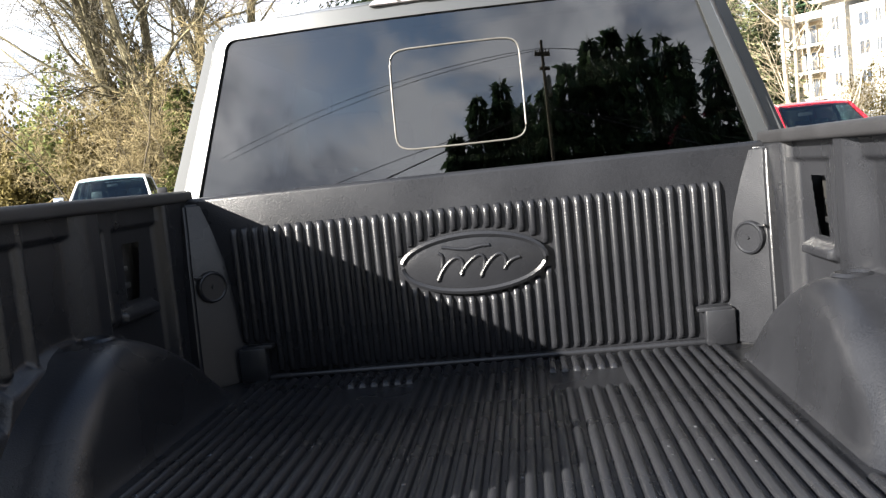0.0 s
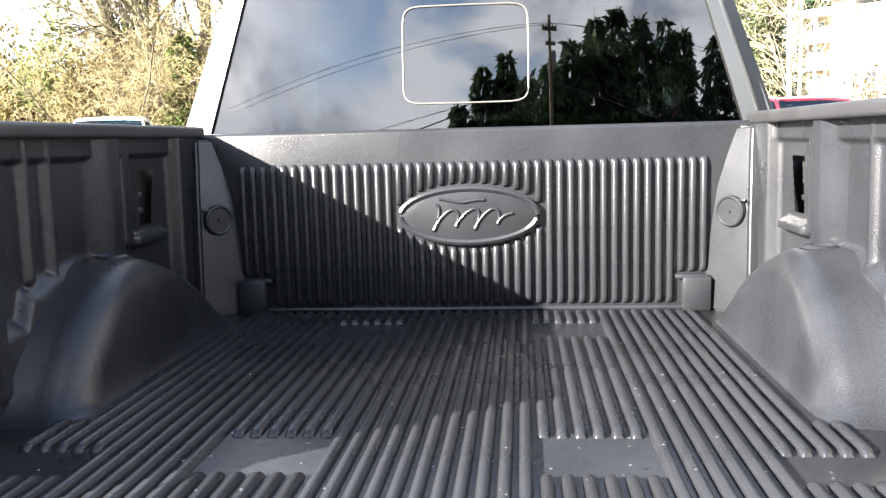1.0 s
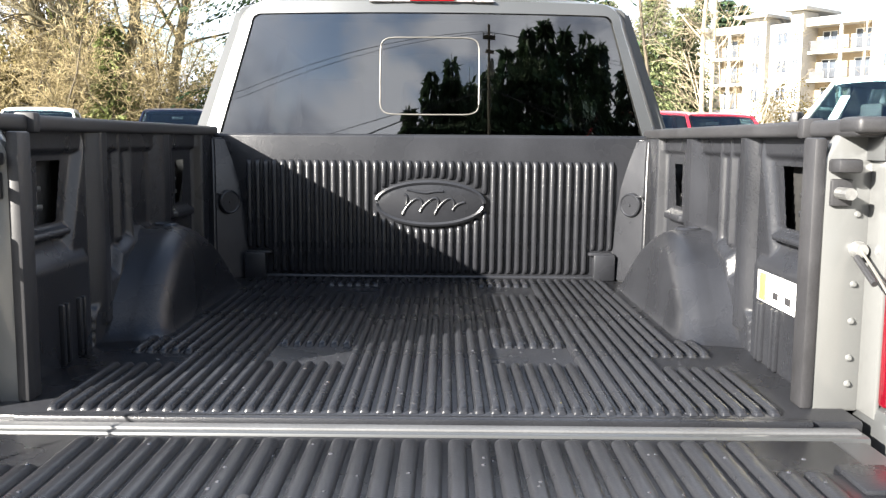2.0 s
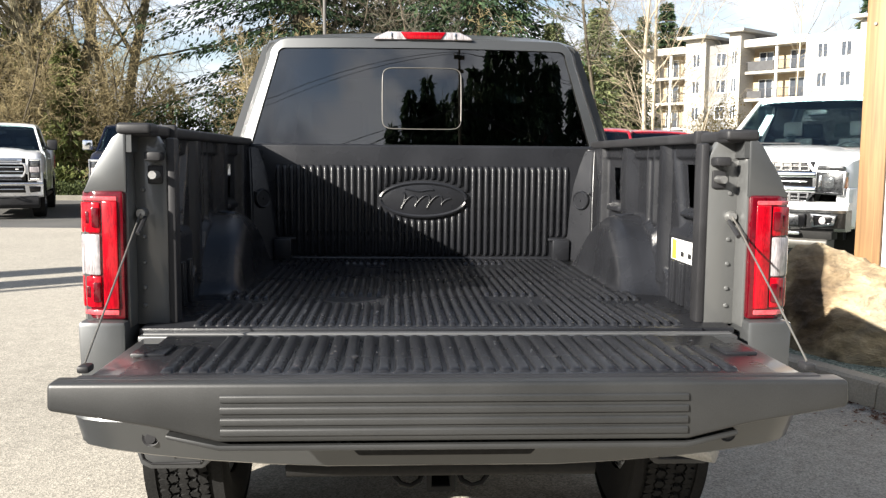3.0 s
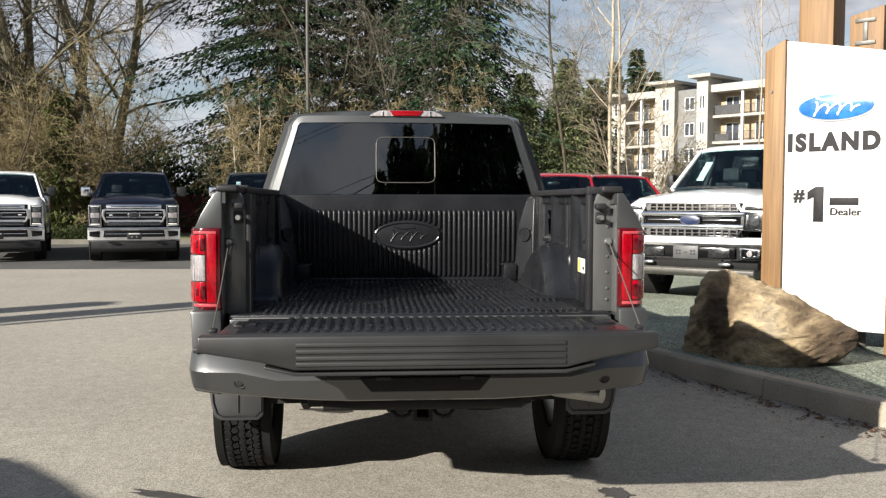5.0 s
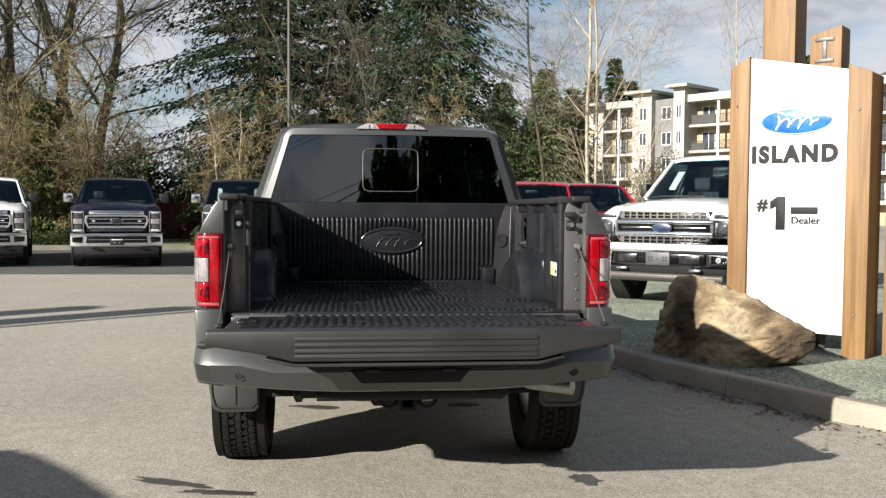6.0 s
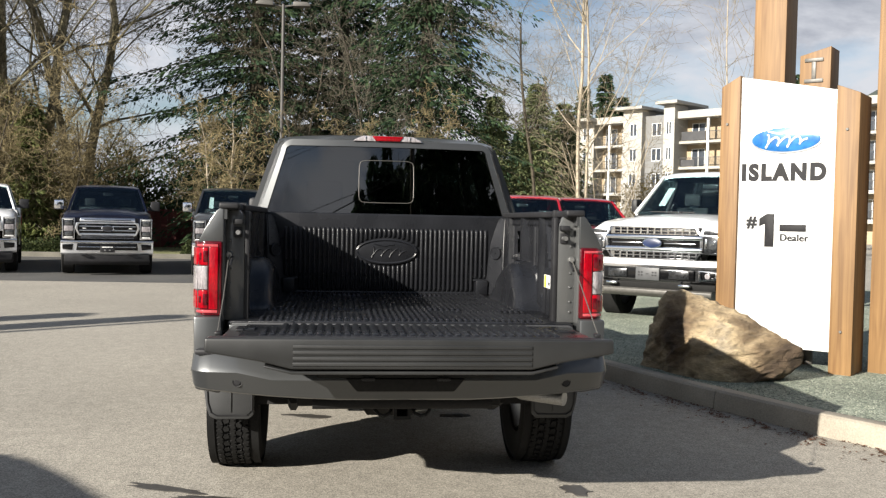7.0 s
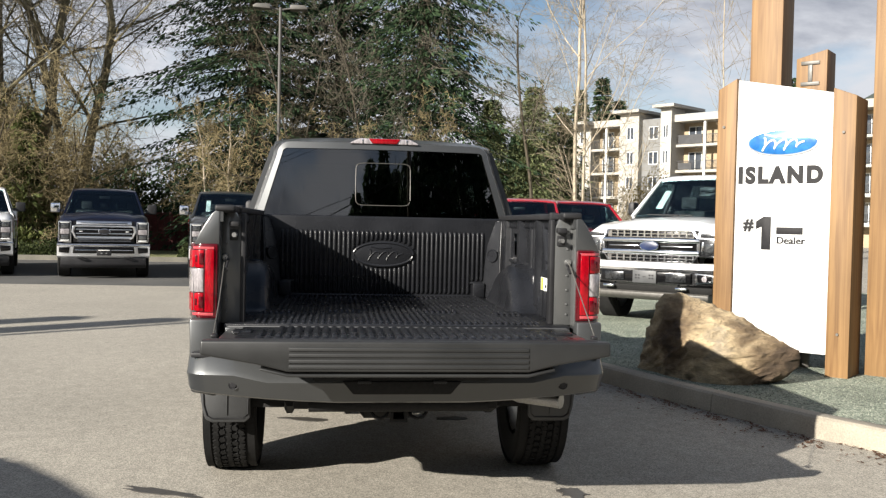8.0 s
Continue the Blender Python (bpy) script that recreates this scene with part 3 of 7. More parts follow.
def cab(truck, coat, back_glass=True, tow=False):
    """Cab with real window openings, pillars, roof, doors, seats and dashboard."""
    # rear wall round the window, its outline running up to the roof
    def rim_ring(zb, zt, xb, xt, r, back):
        pts = []
        for s in (1, -1):
            for k in range(7):
                a = math.radians(90 * k / 6)
                if s == 1:
                    pts.append((xt - r + r * math.cos(a), zt - r + r * math.sin(a)))
                else:
                    pts.append((-(xt - r) - r * math.sin(a), zt - r + r * math.cos(a)))
        pts += [(-xb, zb), (xb, zb)]
        
        along = pts + [pts[0]]
        fine = [(x0 + (x1 - x0) * k / m, z0 + (z1 - z0) * k / m) for (x0, z0), (x1, z1) in zip(along, along[1:]) for m in [18 if abs(x1 - x0) > 0.5 else 1] for k in range(m)]
        return [Vector((x, rear_y(z, x) + back, z)) for x, z in fine]
    outer, inner = rim_ring(1.30, 1.945, 0.925, 0.735, 0.10, 0.05), rim_ring(1.40, 1.893, 0.805, 0.672, 0.035, -0.004)
    rim = rim_ring(1.30, 1.936, 0.888, 0.706, 0.085, 0.0)
    bm = loft([outer, rim, inner, [p + Vector((0, 0.05, 0)) for p in inner], [p + Vector((0, 0.05, 0)) for p in outer], outer], caps=False)
    bmesh.ops.remove_doubles(bm, verts=bm.verts, dist=1e-5)
    part("rear_wall", bm, coat, truck)
    bm = bmesh.new()
    sheets = []
    for back in (0.006, 0.011):
        sheets.append([[bm.verts.new((w * (-1 + 2 * i / 24), rear_y(z, w * (-1 + 2 * i / 24)) + back, z)) for i in range(25)] for j in range(7) for z in [1.39 + 0.508 * j / 6] for w in [0.812 - 0.134 * j / 6]])
    for face_rows in sheets:
        for lo, hi in zip(face_rows, face_rows[1:]):
            for i in range(24):
                bm.faces.new((lo[i], lo[i + 1], hi[i + 1], hi[i]))
    edge = lambda g: g[0] + [row[-1] for row in g[1:]] + g[-1][-2::-1] + [row[0] for row in g[-2:0:-1]]
    ea, eb = edge(sheets[0]), edge(sheets[1])
    for i in range(len(ea)):
        j = (i + 1) % len(ea)
        bm.faces.new((ea[i], ea[j], eb[j], eb[i]))
    if back_glass:
        glass_ob = part("rear_window", bm, PRIVACY, truck, "dark privacy glass with a sliding middle pane")
        # thin frame of the sliding pane
        fr = []
        for k in range(28):
            a = 2 * math.pi * k / 28
            c, s = math.cos(a), math.sin(a)
            e = 0.22
            fr.append((-0.006 + 0.181 * math.copysign(abs(c) ** e, c), 1.663 + 0.140 * math.copysign(abs(s) ** e, s)))
        tb = bmesh.new()
        pts = [Vector((x, rear_y(z, x) + 0.003, z)) for x, z in fr]
        tube(pts + [pts[0]], 0.0024, 6, bm=tb)
        part("slider_frame", tb, GALV, glass_ob, "thin bright frame of the sliding pane")
        part("latch", rbox(-0.03, 0.03, rear_y(1.55) + 0.02, rear_y(1.55) + 0.04, 1.55, 1.575, 0.005), TRIM, glass_ob)
    else:
        part("rear_window", bm, PRIVACY, truck)
    # roof, a crowned shell
    rings = []
    for y, hw, zs, zc in ((rear_y(1.94) + 0.04, 0.728, 1.90, 1.948), (rear_y(1.94) + 0.09, 0.738, 1.908, 1.962), (2.05, 0.745, 1.915, 1.985), (2.30, 0.755, 1.92, 2.0), (2.9, 0.755, 1.92, 2.0), (3.4, 0.735, 1.91, 1.98), (3.56, 0.71, 1.885, 1.945)):
        top = [Vector((hw * math.sin(a), y, zs + (zc - zs) * max(0.0, math.cos(a)) ** 0.45)) for a in [math.radians(d) for d in (-90, -80, -65, -48, -30, -10, 10, 30, 48, 65, 80, 90)]]
        bow = max(0.0, min(1.0, (2.9 - y) / 0.9))
        top = [p + Vector((0, bow * p.x * p.x / 7.0, 0)) for p in top]
        rings.append(top + [p - Vector((0, 0, 0.045)) for p in reversed(top)])
    part("roof", loft(rings), coat, truck)
    # pillars and side panes
    for s in (1, -1):
        for name, b0, b1, t0, t1 in (("rear_pillar", 1.935, 2.05, 2.0, 2.13), ("middle_pillar", 2.95, 3.05, 2.90, 2.98), ("front_pillar", 4.12, 4.24, 3.46, 3.57)):
            bm = loft([[(s * 0.925, b0, 1.38), (s * 0.925, b1, 1.38), (s * 0.87, b1, 1.38), (s * 0.87, b0, 1.38)],
                       [(s * 0.745, t0, 1.92), (s * 0.745, t1, 1.92), (s * 0.70, t1, 1.92), (s * 0.70, t0, 1.92)]])
            bmesh.ops.recalc_face_normals(bm, faces=bm.faces)
            bmesh.ops.bevel(bm, geom=bm.edges[:], offset=0.012, segments=2, affect="EDGES")
            part(name, bm, coat if name != "middle_pillar" else TRIM, truck)
        for y0, y1, t0, t1 in ((2.02, 2.95, 2.13, 2.90), (3.05, 4.12, 2.98, 3.46)):
            bm = loft([[(s * 0.91, y0, 1.38), (s * 0.91, y1, 1.38), (s * 0.905, y1, 1.38), (s * 0.905, y0, 1.38)],
                       [(s * 0.735, t0, 1.915), (s * 0.735, t1, 1.915), (s * 0.73, t1, 1.915), (s * 0.73, t0, 1.915)]])
            part("side_window", bm, PRIVACY if y0 < 3 else CLEAR, truck).visible_shadow = y0 < 3
        # doors with handles
        for y0, y1 in ((2.0, 2.97), (2.985, 4.12)):
            bm = loft([[(s * x, y0, z) for x, z in ((0.90, 0.50), (0.965, 0.52), (0.985, 0.75), (0.985, 1.15), (0.965, 1.30), (0.925, 1.40), (0.88, 1.40))],
                       [(s * x, y1, z) for x, z in ((0.90, 0.50), (0.965, 0.52), (0.985, 0.75), (0.985, 1.15), (0.965, 1.30), (0.925, 1.40), (0.88, 1.40))]])
            door = part("door", bm, coat, truck)
            part("door_handle", rbox(min(s * 0.975, s * 1.01), max(s * 0.975, s * 1.01), y0 + 0.06, y0 + 0.24, 1.20, 1.235, 0.012), coat, door)
        part("running_board", rbox(min(s * 0.78, s * 0.98), max(s * 0.78, s * 0.98), 1.9, 4.0, 0.40, 0.45, 0.015), TRIM, truck)
        # mirror on an arm
        m = rbox(min(s * 1.0, s * 1.22), max(s * 1.0, s * 1.22), 3.86, 3.98, 1.40, 1.62, 0.03) if tow else rbox(min(s * 0.985, s * 1.09), max(s * 0.985, s * 1.09), 3.74, 3.96, 1.40, 1.58, 0.03)
        mir = part("side_mirror", m, CHROME if tow and s > 0 else TRIM, truck, "door mirror on an arm")
        part("mirror_arm", rbox(min(s * 0.92, s * 1.03), max(s * 0.92, s * 1.03), 3.90, 3.96, 1.42, 1.48, 0.012), TRIM, mir)
    # cab floor, rear lower wall
    part("cab_floor", rbox(-0.88, 0.88, 1.88, 4.3, 0.48, 0.56, 0.01), UNDER, truck)
    part("lower_rear_wall", rbox(-0.925, 0.925, 1.785, 1.83, 0.50, 1.31, 0.012), coat, truck)
    part("headlining", rbox(-0.70, 0.70, 2.1, 3.4, 1.885, 1.9, 0.005), CLOTH, truck)
    # seats
    for y in (2.35, 3.15):
        for x in ((-0.42, 0.42) if y > 3 else (-0.42, 0.0, 0.42)):
            hw = 0.26 if y > 3 else 0.19
            seat = part("seat", rbox(x - hw, x + hw, y, y + 0.5, 0.75, 0.92, 0.05), CLOTH, truck)
            back = prism([(y + 0.10, 0.85), (y + 0.0, 1.48), (y - 0.09, 1.48), (y - 0.04, 0.85)], "x", x - hw, x + hw, 0.03)
            part("seat_back", back, CLOTH, seat)
            part("headrest", rbox(x - 0.13, x + 0.13, y - 0.08, y + 0.01, 1.50, 1.68, 0.035), CLOTH, seat)
    part("dashboard", prism([(3.75, 1.0), (3.75, 1.28), (3.85, 1.36), (4.22, 1.34), (4.25, 1.0)], "x", -0.86, 0.86, 0.02), TRIM, truck)
    ring = bmesh.new()
    pts = [Vector((-0.42 + 0.19 * math.cos(a), 3.62 - 0.09 * math.sin(a), 1.27 + 0.165 * math.sin(a))) for a in [2 * math.pi * k / 24 for k in range(25)]]
    tube(pts, 0.016, 6, bm=ring)
    tube([(-0.6, 3.62, 1.27), (-0.24, 3.62, 1.27)], 0.02, 6, bm=ring)
    tube([(-0.42, 3.62, 1.27), (-0.42, 3.82, 1.18)], 0.03, 6, bm=ring)
    part("steering_wheel", ring, TRIM, truck)
    part("interior_mirror", rbox(-0.12, 0.12, 3.5, 3.53, 1.74, 1.80, 0.01), TRIM, truck)
    # windscreen
    bm = loft([[(-0.86, 4.20, 1.36), (0, 4.30, 1.36), (0.86, 4.20, 1.36), (0.86, 4.205, 1.365), (0, 4.305, 1.365), (-0.86, 4.205, 1.365)],
               [(-0.70, 3.53, 1.915), (0, 3.58, 1.925), (0.70, 3.53, 1.915), (0.70, 3.535, 1.92), (0, 3.585, 1.93), (-0.70, 3.535, 1.92)]])
    ws = part("windscreen", bm, CLEAR, truck)
    ws.visible_shadow = False
    for s in (1, -1):
        part("wiper", tube([(0.10 * s + 0.1, 4.33, 1.365), (0.10 * s + 0.05, 4.27, 1.40), (0.10 * s + 0.55, 4.24, 1.405)], 0.009, 5), TRIM, ws)
    part("cowl", rbox(-0.84, 0.84, 4.22, 4.40, 1.30, 1.352, 0.012), TRIM, truck)


def nose(truck, coat, heavy=False):
    """Bonnet, wings, grille, lamps and front bumper. heavy: the taller squarer front of a bigger truck."""
    hz = 0.08 if heavy else 0.0
    rings = []
    for y, w, zt, zb in ((4.12, 0.975, 1.36, 0.62), (4.40, 0.985, 1.37 + hz * 0.6, 0.62), (4.9, 0.985, 1.345 + hz, 0.92), (5.35, 0.975, 1.30 + hz, 0.90), (5.56, 0.955, 1.25 + hz, 0.90), (5.64, 0.93, 1.20 + hz, 0.92)):
        top = [(-w, zb), (-w, zt - 0.22), (-w + 0.035, zt - 0.10), (-w + 0.12, zt - 0.045), (-0.62, zt - 0.035), (-0.50, zt - 0.005), (-0.2, zt + 0.012), (0.2, zt + 0.012), (0.50, zt - 0.005), (0.62, zt - 0.035), (w - 0.12, zt - 0.045), (w - 0.035, zt - 0.10), (w, zt - 0.22), (w, zb)]
        rings.append([(x, y, z) for x, z in top])
    part("bonnet", loft(rings), coat, truck)
    for s in (1, -1):
        pts = [(4.12, 0.50), (4.27, 0.50)] + arch(4.80, 0.43, 0.50)[1:-1] + [(5.33, 0.56), (5.60, 0.62), (5.60, 0.95), (4.12, 0.95)]
        part("front_wing", prism(pts, "x", min(s * 0.86, s * 0.982), max(s * 0.86, s * 0.982), 0.012), coat, truck)
        part("wheel_well", prism(arch(4.80, 0.43, 0.515), "x", min(s * 0.55, s * 0.87), max(s * 0.55, s * 0.87)), UNDER, truck)
        wheel(truck, s * 0.86, 4.80, s, treads=False)
    yf = 5.66
    grille = thing_part(truck, "grille")
    (heavy_front if heavy else light_front)(truck, grille, yf, coat)
    zc, back = (1.005, yf + 0.005) if heavy else (1.003, yf + 0.02)
    badge = part("badge", prism(oval(0, zc, 0.125, 0.052), "y", back, back + 0.02, 0.006), INK if heavy else BADGE, grille, "plain dark oval badge" if heavy else "plain blue oval badge")
    part("badge_rim", lathe_oval(0, zc, 0.128, 0.055, back + 0.012, 0.008), CHROME, badge)


def span(s, a, b):
    return min(s * a, s * b), max(s * a, s * b)


def outline(pts, depth, y, r, mat, parent, name, label=""):
    """A closed frame of even width along a polygon in x and z."""
    c = Vector((sum(p[0] for p in pts) / len(pts), sum(p[1] for p in pts) / len(pts)))
    inner = []
    for p in pts:
        v = Vector(p) - c
        inner.append(c + v * max(0.0, 1 - r / max(0.03, v.length)))
    bm = loft([[(p[0], y + d, p[1]) for p in ring] for ring, d in ((pts, -depth), (pts, 0.0), (inner, 0.004), (inner, -depth), (pts, -depth))], caps=False)
    bmesh.ops.remove_doubles(bm, verts=bm.verts, dist=1e-5)
    return part(name, bm, mat, parent, label)


def bumper_rings(z0, z1, front=5.80, deep=0.22, lip=0.03):
    rings = []
    for x in (-0.99, -0.95, -0.8, -0.4, 0.0, 0.4, 0.8, 0.95, 0.99):
        yr = front - 0.11 * (abs(x) / 0.99) ** 3
        rings.append([(x, yr - deep, z0), (x, yr - lip, z0), (x, yr, z0 + 0.03), (x, yr, z1 - 0.03), (x, yr - lip, z1), (x, yr - deep, z1 + 0.005)])
    return rings


def light_front(truck, g, yf, coat):
    """Grille of two meshes about two chrome bars, lamps held by the bars, layered bumper."""
    hw = 0.64
    part("grille_back", rbox(-hw, hw, yf - 0.10, yf - 0.012, 0.80, 1.20, 0.02), GLOSS_BLACK, g)
    for zc, hgt in ((1.152, 0.086), (0.856, 0.086)):
        holes = [(x, x + 0.072, z, z + 0.029) for x in [-hw + 0.060 + 0.0955 * k for k in range(12)] for z in [zc - hgt / 2 + 0.009 + 0.039 * k for k in range(2)]]
        part("grille_mesh", holed(-hw + 0.04, hw - 0.04, zc - hgt / 2, zc + hgt / 2, holes, lambda u, v, k: (u, yf - 0.02 + 0.03 * k, v)), GRILLE, g, "chrome grille mesh")
    outline([(-hw + 0.05, 1.205), (hw - 0.05, 1.205), (hw + 0.02, 1.10), (hw + 0.02, 0.905), (hw - 0.06, 0.800), (-hw + 0.06, 0.800), (-hw - 0.02, 0.905), (-hw - 0.02, 1.10)], 0.05, yf + 0.014, 0.022, GRILLE, g, "grille_surround")
    for z0, z1 in ((1.045, 1.102), (0.902, 0.960)):
        part("grille_bar", prism([(yf - 0.05, z0), (yf + 0.022, z0), (yf + 0.034, (z0 + z1) / 2), (yf + 0.022, z1), (yf - 0.05, z1)], "x", -hw - 0.03, hw + 0.03, 0.008), CHROME, g, "chrome grille bar")
    for s in (1, -1):
        part("grille_bar", rbox(*span(s, 0.15, hw - 0.06), yf - 0.03, yf + 0.012, 0.996, 1.010, 0.004), GRILLE, g)
        lamp = part("headlamp", prism([(s * 0.67, 0.905), (s * 0.94, 0.890), (s * 0.955, 1.10), (s * 0.67, 1.102)], "y", yf - 0.16, yf - 0.006, 0.012), LAMP_DARK, truck)
        outline([(s * 0.66, 0.895), (s * 0.945, 0.880), (s * 0.962, 1.105), (s * 0.66, 1.108)], 0.06, yf + 0.010, 0.018, GRILLE, lamp, "lamp_bezel")
        part("lamp_element", rbox(*span(s, 0.745, 0.855), yf - 0.03, yf + 0.004, 0.945, 1.055, 0.02), CLEAR_LAMP, lamp)
        part("lamp_element", rbox(*span(s, 0.690, 0.725), yf - 0.03, yf + 0.002, 0.935, 1.070, 0.01), CHROME, lamp)
        part("lamp_strip", prism([(s * 0.665, 1.118), (s * 0.94, 1.118), (s * 0.93, 1.160), (s * 0.68, 1.165)], "y", yf - 0.10, yf - 0.002, 0.008), LAMP_DARK, lamp)
        part("indicator", rbox(*span(s, 0.915, 0.958), yf - 0.15, yf - 0.02, 0.945, 1.06, 0.01), AMBER, lamp, "amber indicator lens")
    b = thing_part(truck, "front_bumper")
    part("fascia", loft(bumper_rings(0.725, 0.808, 5.745, 0.20, 0.04)), coat, b, "body coloured strip under the grille")
    part("bumper_bar", loft(bumper_rings(0.535, 0.735)), DARK_CHROME, b, "dark reflecting chrome front bumper")
    part("bumper_lip", loft(bumper_rings(0.712, 0.742, 5.812, 0.05, 0.012)), CHROME, b)
    part("bumper_inset", rbox(-0.62, 0.62, 5.765, 5.805, 0.575, 0.700, 0.012), GLOSS_BLACK, b)
    for s in (1, -1):
        part("bumper_pad", rbox(*span(s, 0.285, 0.56), 5.77, 5.822, 0.585, 0.690, 0.012), LAMP_DARK, b)
        outline([(s * 0.68, 0.575), (s * 0.90, 0.60), (s * 0.92, 0.69), (s * 0.66, 0.705)], 0.10, 5.785, 0.03, CHROME, b, "fog_bezel")
        part("fog_lamp", prism([(s * 0.69, 0.59), (s * 0.89, 0.61), (s * 0.90, 0.68), (s * 0.68, 0.69)], "y", 5.66, 5.765, 0.012), GLOSS_BLACK, b)
        part("fog_lens", lathe([(0.0, 0.0), (0.034, 0.0), (0.034, 0.02), (0.0, 0.03)], 16, "y", (s * 0.78, 5.752, 0.64)), LENS_WHITE, b)
        part("tow_hook", tube([(s * 0.56, 5.72, 0.515), (s * 0.56, 5.83, 0.515), (s * 0.50, 5.845, 0.515), (s * 0.44, 5.83, 0.515), (s * 0.44, 5.72, 0.515)], 0.017, 8), CHROME, b)
    part("lower_intake", prism([(5.55, 0.455), (5.745, 0.455), (5.765, 0.535), (5.55, 0.545)], "x", -0.88, 0.88, 0.012), UNDER, b)
    part("valance", prism([(5.50, 0.36), (5.71, 0.355), (5.78, 0.40), (5.785, 0.445), (5.74, 0.462), (5.5, 0.462)], "x", -0.84, 0.84, 0.014), GALV, b, "silver lower skid plate")
    plate = part("plate_holder", rbox(-0.165, 0.165, 5.805, 5.826, 0.560, 0.712, 0.01), STEEL_GREY, b, "blank front plate holder")
    for x in (-0.115, -0.075, 0.075, 0.115):
        for z in (0.622, 0.656):
            part("plate_slot", rbox(x - 0.013, x + 0.013, 5.822, 5.829, z - 0.010, z + 0.010, 0.002), TRIM, plate)
    part("plate_slot", rbox(-0.02, 0.02, 5.822, 5.829, 0.632, 0.642, 0.002), TRIM, plate)


def heavy_front(truck, g, yf, _coat):
    """Tall front: chrome bars in a dark grille, claw-shaped frames, stacked lamps, deep chrome bumper."""
    hw = 0.66
    part("grille_back", rbox(-hw, hw, yf - 0.10, yf - 0.010, 0.77, 1.23, 0.02), GLOSS_BLACK, g)
    part("grille_top", prism([(yf - 0.06, 1.150), (yf + 0.022, 1.150), (yf + 0.030, 1.168), (yf + 0.012, 1.205), (yf - 0.025, 1.238), (yf - 0.06, 1.238)], "x", -0.59, 0.59, 0.010), SATIN_CHROME, g, "wide chrome top bar")
    part("top_slot", rbox(-0.50, 0.50, yf - 0.01, yf + 0.027, 1.178, 1.194, 0.004), GLOSS_BLACK, g)
    for z, h, w in ((1.118, 0.026, 0.58), (0.880, 0.032, 0.58)):
        part("grille_bar", tube([(-w, yf, z), (w, yf, z)], h * 0.8, 12), SATIN_CHROME, g, "chrome grille bar")
    for z in (0.832, 0.800):
        part("grille_slat", rbox(-0.57, 0.57, yf - 0.04, yf + 0.004, z - 0.006, z + 0.006, 0.004), GRILLE, g)
    for s in (1, -1):
        for z in (1.050, 0.962):
            part("middle_bar", tube([(s * 0.10, yf - 0.004, z), (s * 0.60, yf - 0.004, z)], 0.011, 10), SATIN_CHROME, g, "thin chrome grille bar")
        part("bar_filler", rbox(*span(s, 0.14, 0.56), yf - 0.03, yf - 0.002, 0.972, 1.040, 0.008), GLOSS_BLACK, g)
        part("bar_lamp", rbox(*span(s, 0.46, 0.53), yf, yf + 0.020, 0.998, 1.014, 0.004), LABEL_WHITE, g)
        part("grille_surround", prism([(s * 0.56, 1.145), (s * 0.67, 1.12), (s * 0.69, 1.00), (s * 0.62, 0.86), (s * 0.56, 0.84), (s * 0.56, 0.875), (s * 0.60, 0.90), (s * 0.64, 1.00), (s * 0.62, 1.09), (s * 0.56, 1.11)], "y", yf - 0.05, yf + 0.024, 0.006), SATIN_CHROME, g)
        lamp = part("headlamp", prism([(s * 0.71, 0.775), (s * 0.945, 0.795), (s * 0.955, 1.20), (s * 0.71, 1.21)], "y", yf - 0.14, yf - 0.003, 0.012), LAMP_DARK, truck)
        outline([(s * 0.70, 0.765), (s * 0.955, 0.785), (s * 0.965, 1.215), (s * 0.70, 1.222)], 0.08, yf + 0.010, 0.022, SATIN_CHROME, lamp, "lamp_bezel")
        for z0, z1 in ((1.070, 1.165), (0.840, 0.930)):
            part("lamp_element", rbox(*span(s, 0.755, 0.905), yf - 0.01, yf + 0.006, z0, z1, 0.014), CLEAR_LAMP, lamp)
        for z0, z1, mat in ((0.945, 1.055, LENS_WHITE), (1.178, 1.198, LABEL_WHITE), (0.803, 0.824, LABEL_WHITE)):
            part("lamp_strip", rbox(*span(s, 0.735, 0.925), yf - 0.01, yf + 0.008, z0, z1, 0.006), mat, lamp)
    b = thing_part(truck, "front_bumper")
    part("bumper_bar", loft(bumper_rings(0.455, 0.740)), SATIN_CHROME, b, "chrome front bumper")
    part("bumper_crease", loft(bumper_rings(0.690, 0.720, 5.815, 0.05, 0.015)), CHROME, b)
    part("bumper_inset", prism([(-0.66, 0.545), (-0.64, 0.690), (0.64, 0.690), (0.66, 0.545)], "y", 5.70, 5.808, 0.012), GLOSS_BLACK, b)
    part("inset_strip", rbox(-0.62, 0.62, 5.79, 5.818, 0.606, 0.622, 0.008), CHROME, b)
    for s in (1, -1):
        part("fog_lamp", prism([(s * 0.74, 0.545), (s * 0.945, 0.565), (s * 0.950, 0.665), (s * 0.72, 0.675)], "y", 5.62, 5.775, 0.012), GLOSS_BLACK, b)
        part("tow_hook", tube([(s * 0.56, 5.72, 0.455), (s * 0.56, 5.82, 0.455), (s * 0.50, 5.83, 0.455), (s * 0.44, 5.82, 0.455), (s * 0.44, 5.72, 0.455)], 0.016, 6), TRIM, b)
    part("valance", prism([(5.45, 0.24), (5.68, 0.235), (5.745, 0.30), (5.755, 0.452), (5.45, 0.46)], "x", -0.91, 0.91, 0.02), TRIM, b, "dark lower valance")
    plate = part("plate_holder", rbox(-0.155, 0.155, 5.805, 5.824, 0.500, 0.640, 0.01), TRIM, b, "black front plate holder")
    part("print_bar", rbox(-0.12, 0.12, 5.822, 5.828, 0.605, 0.621, 0.002), LABEL_WHITE, plate)
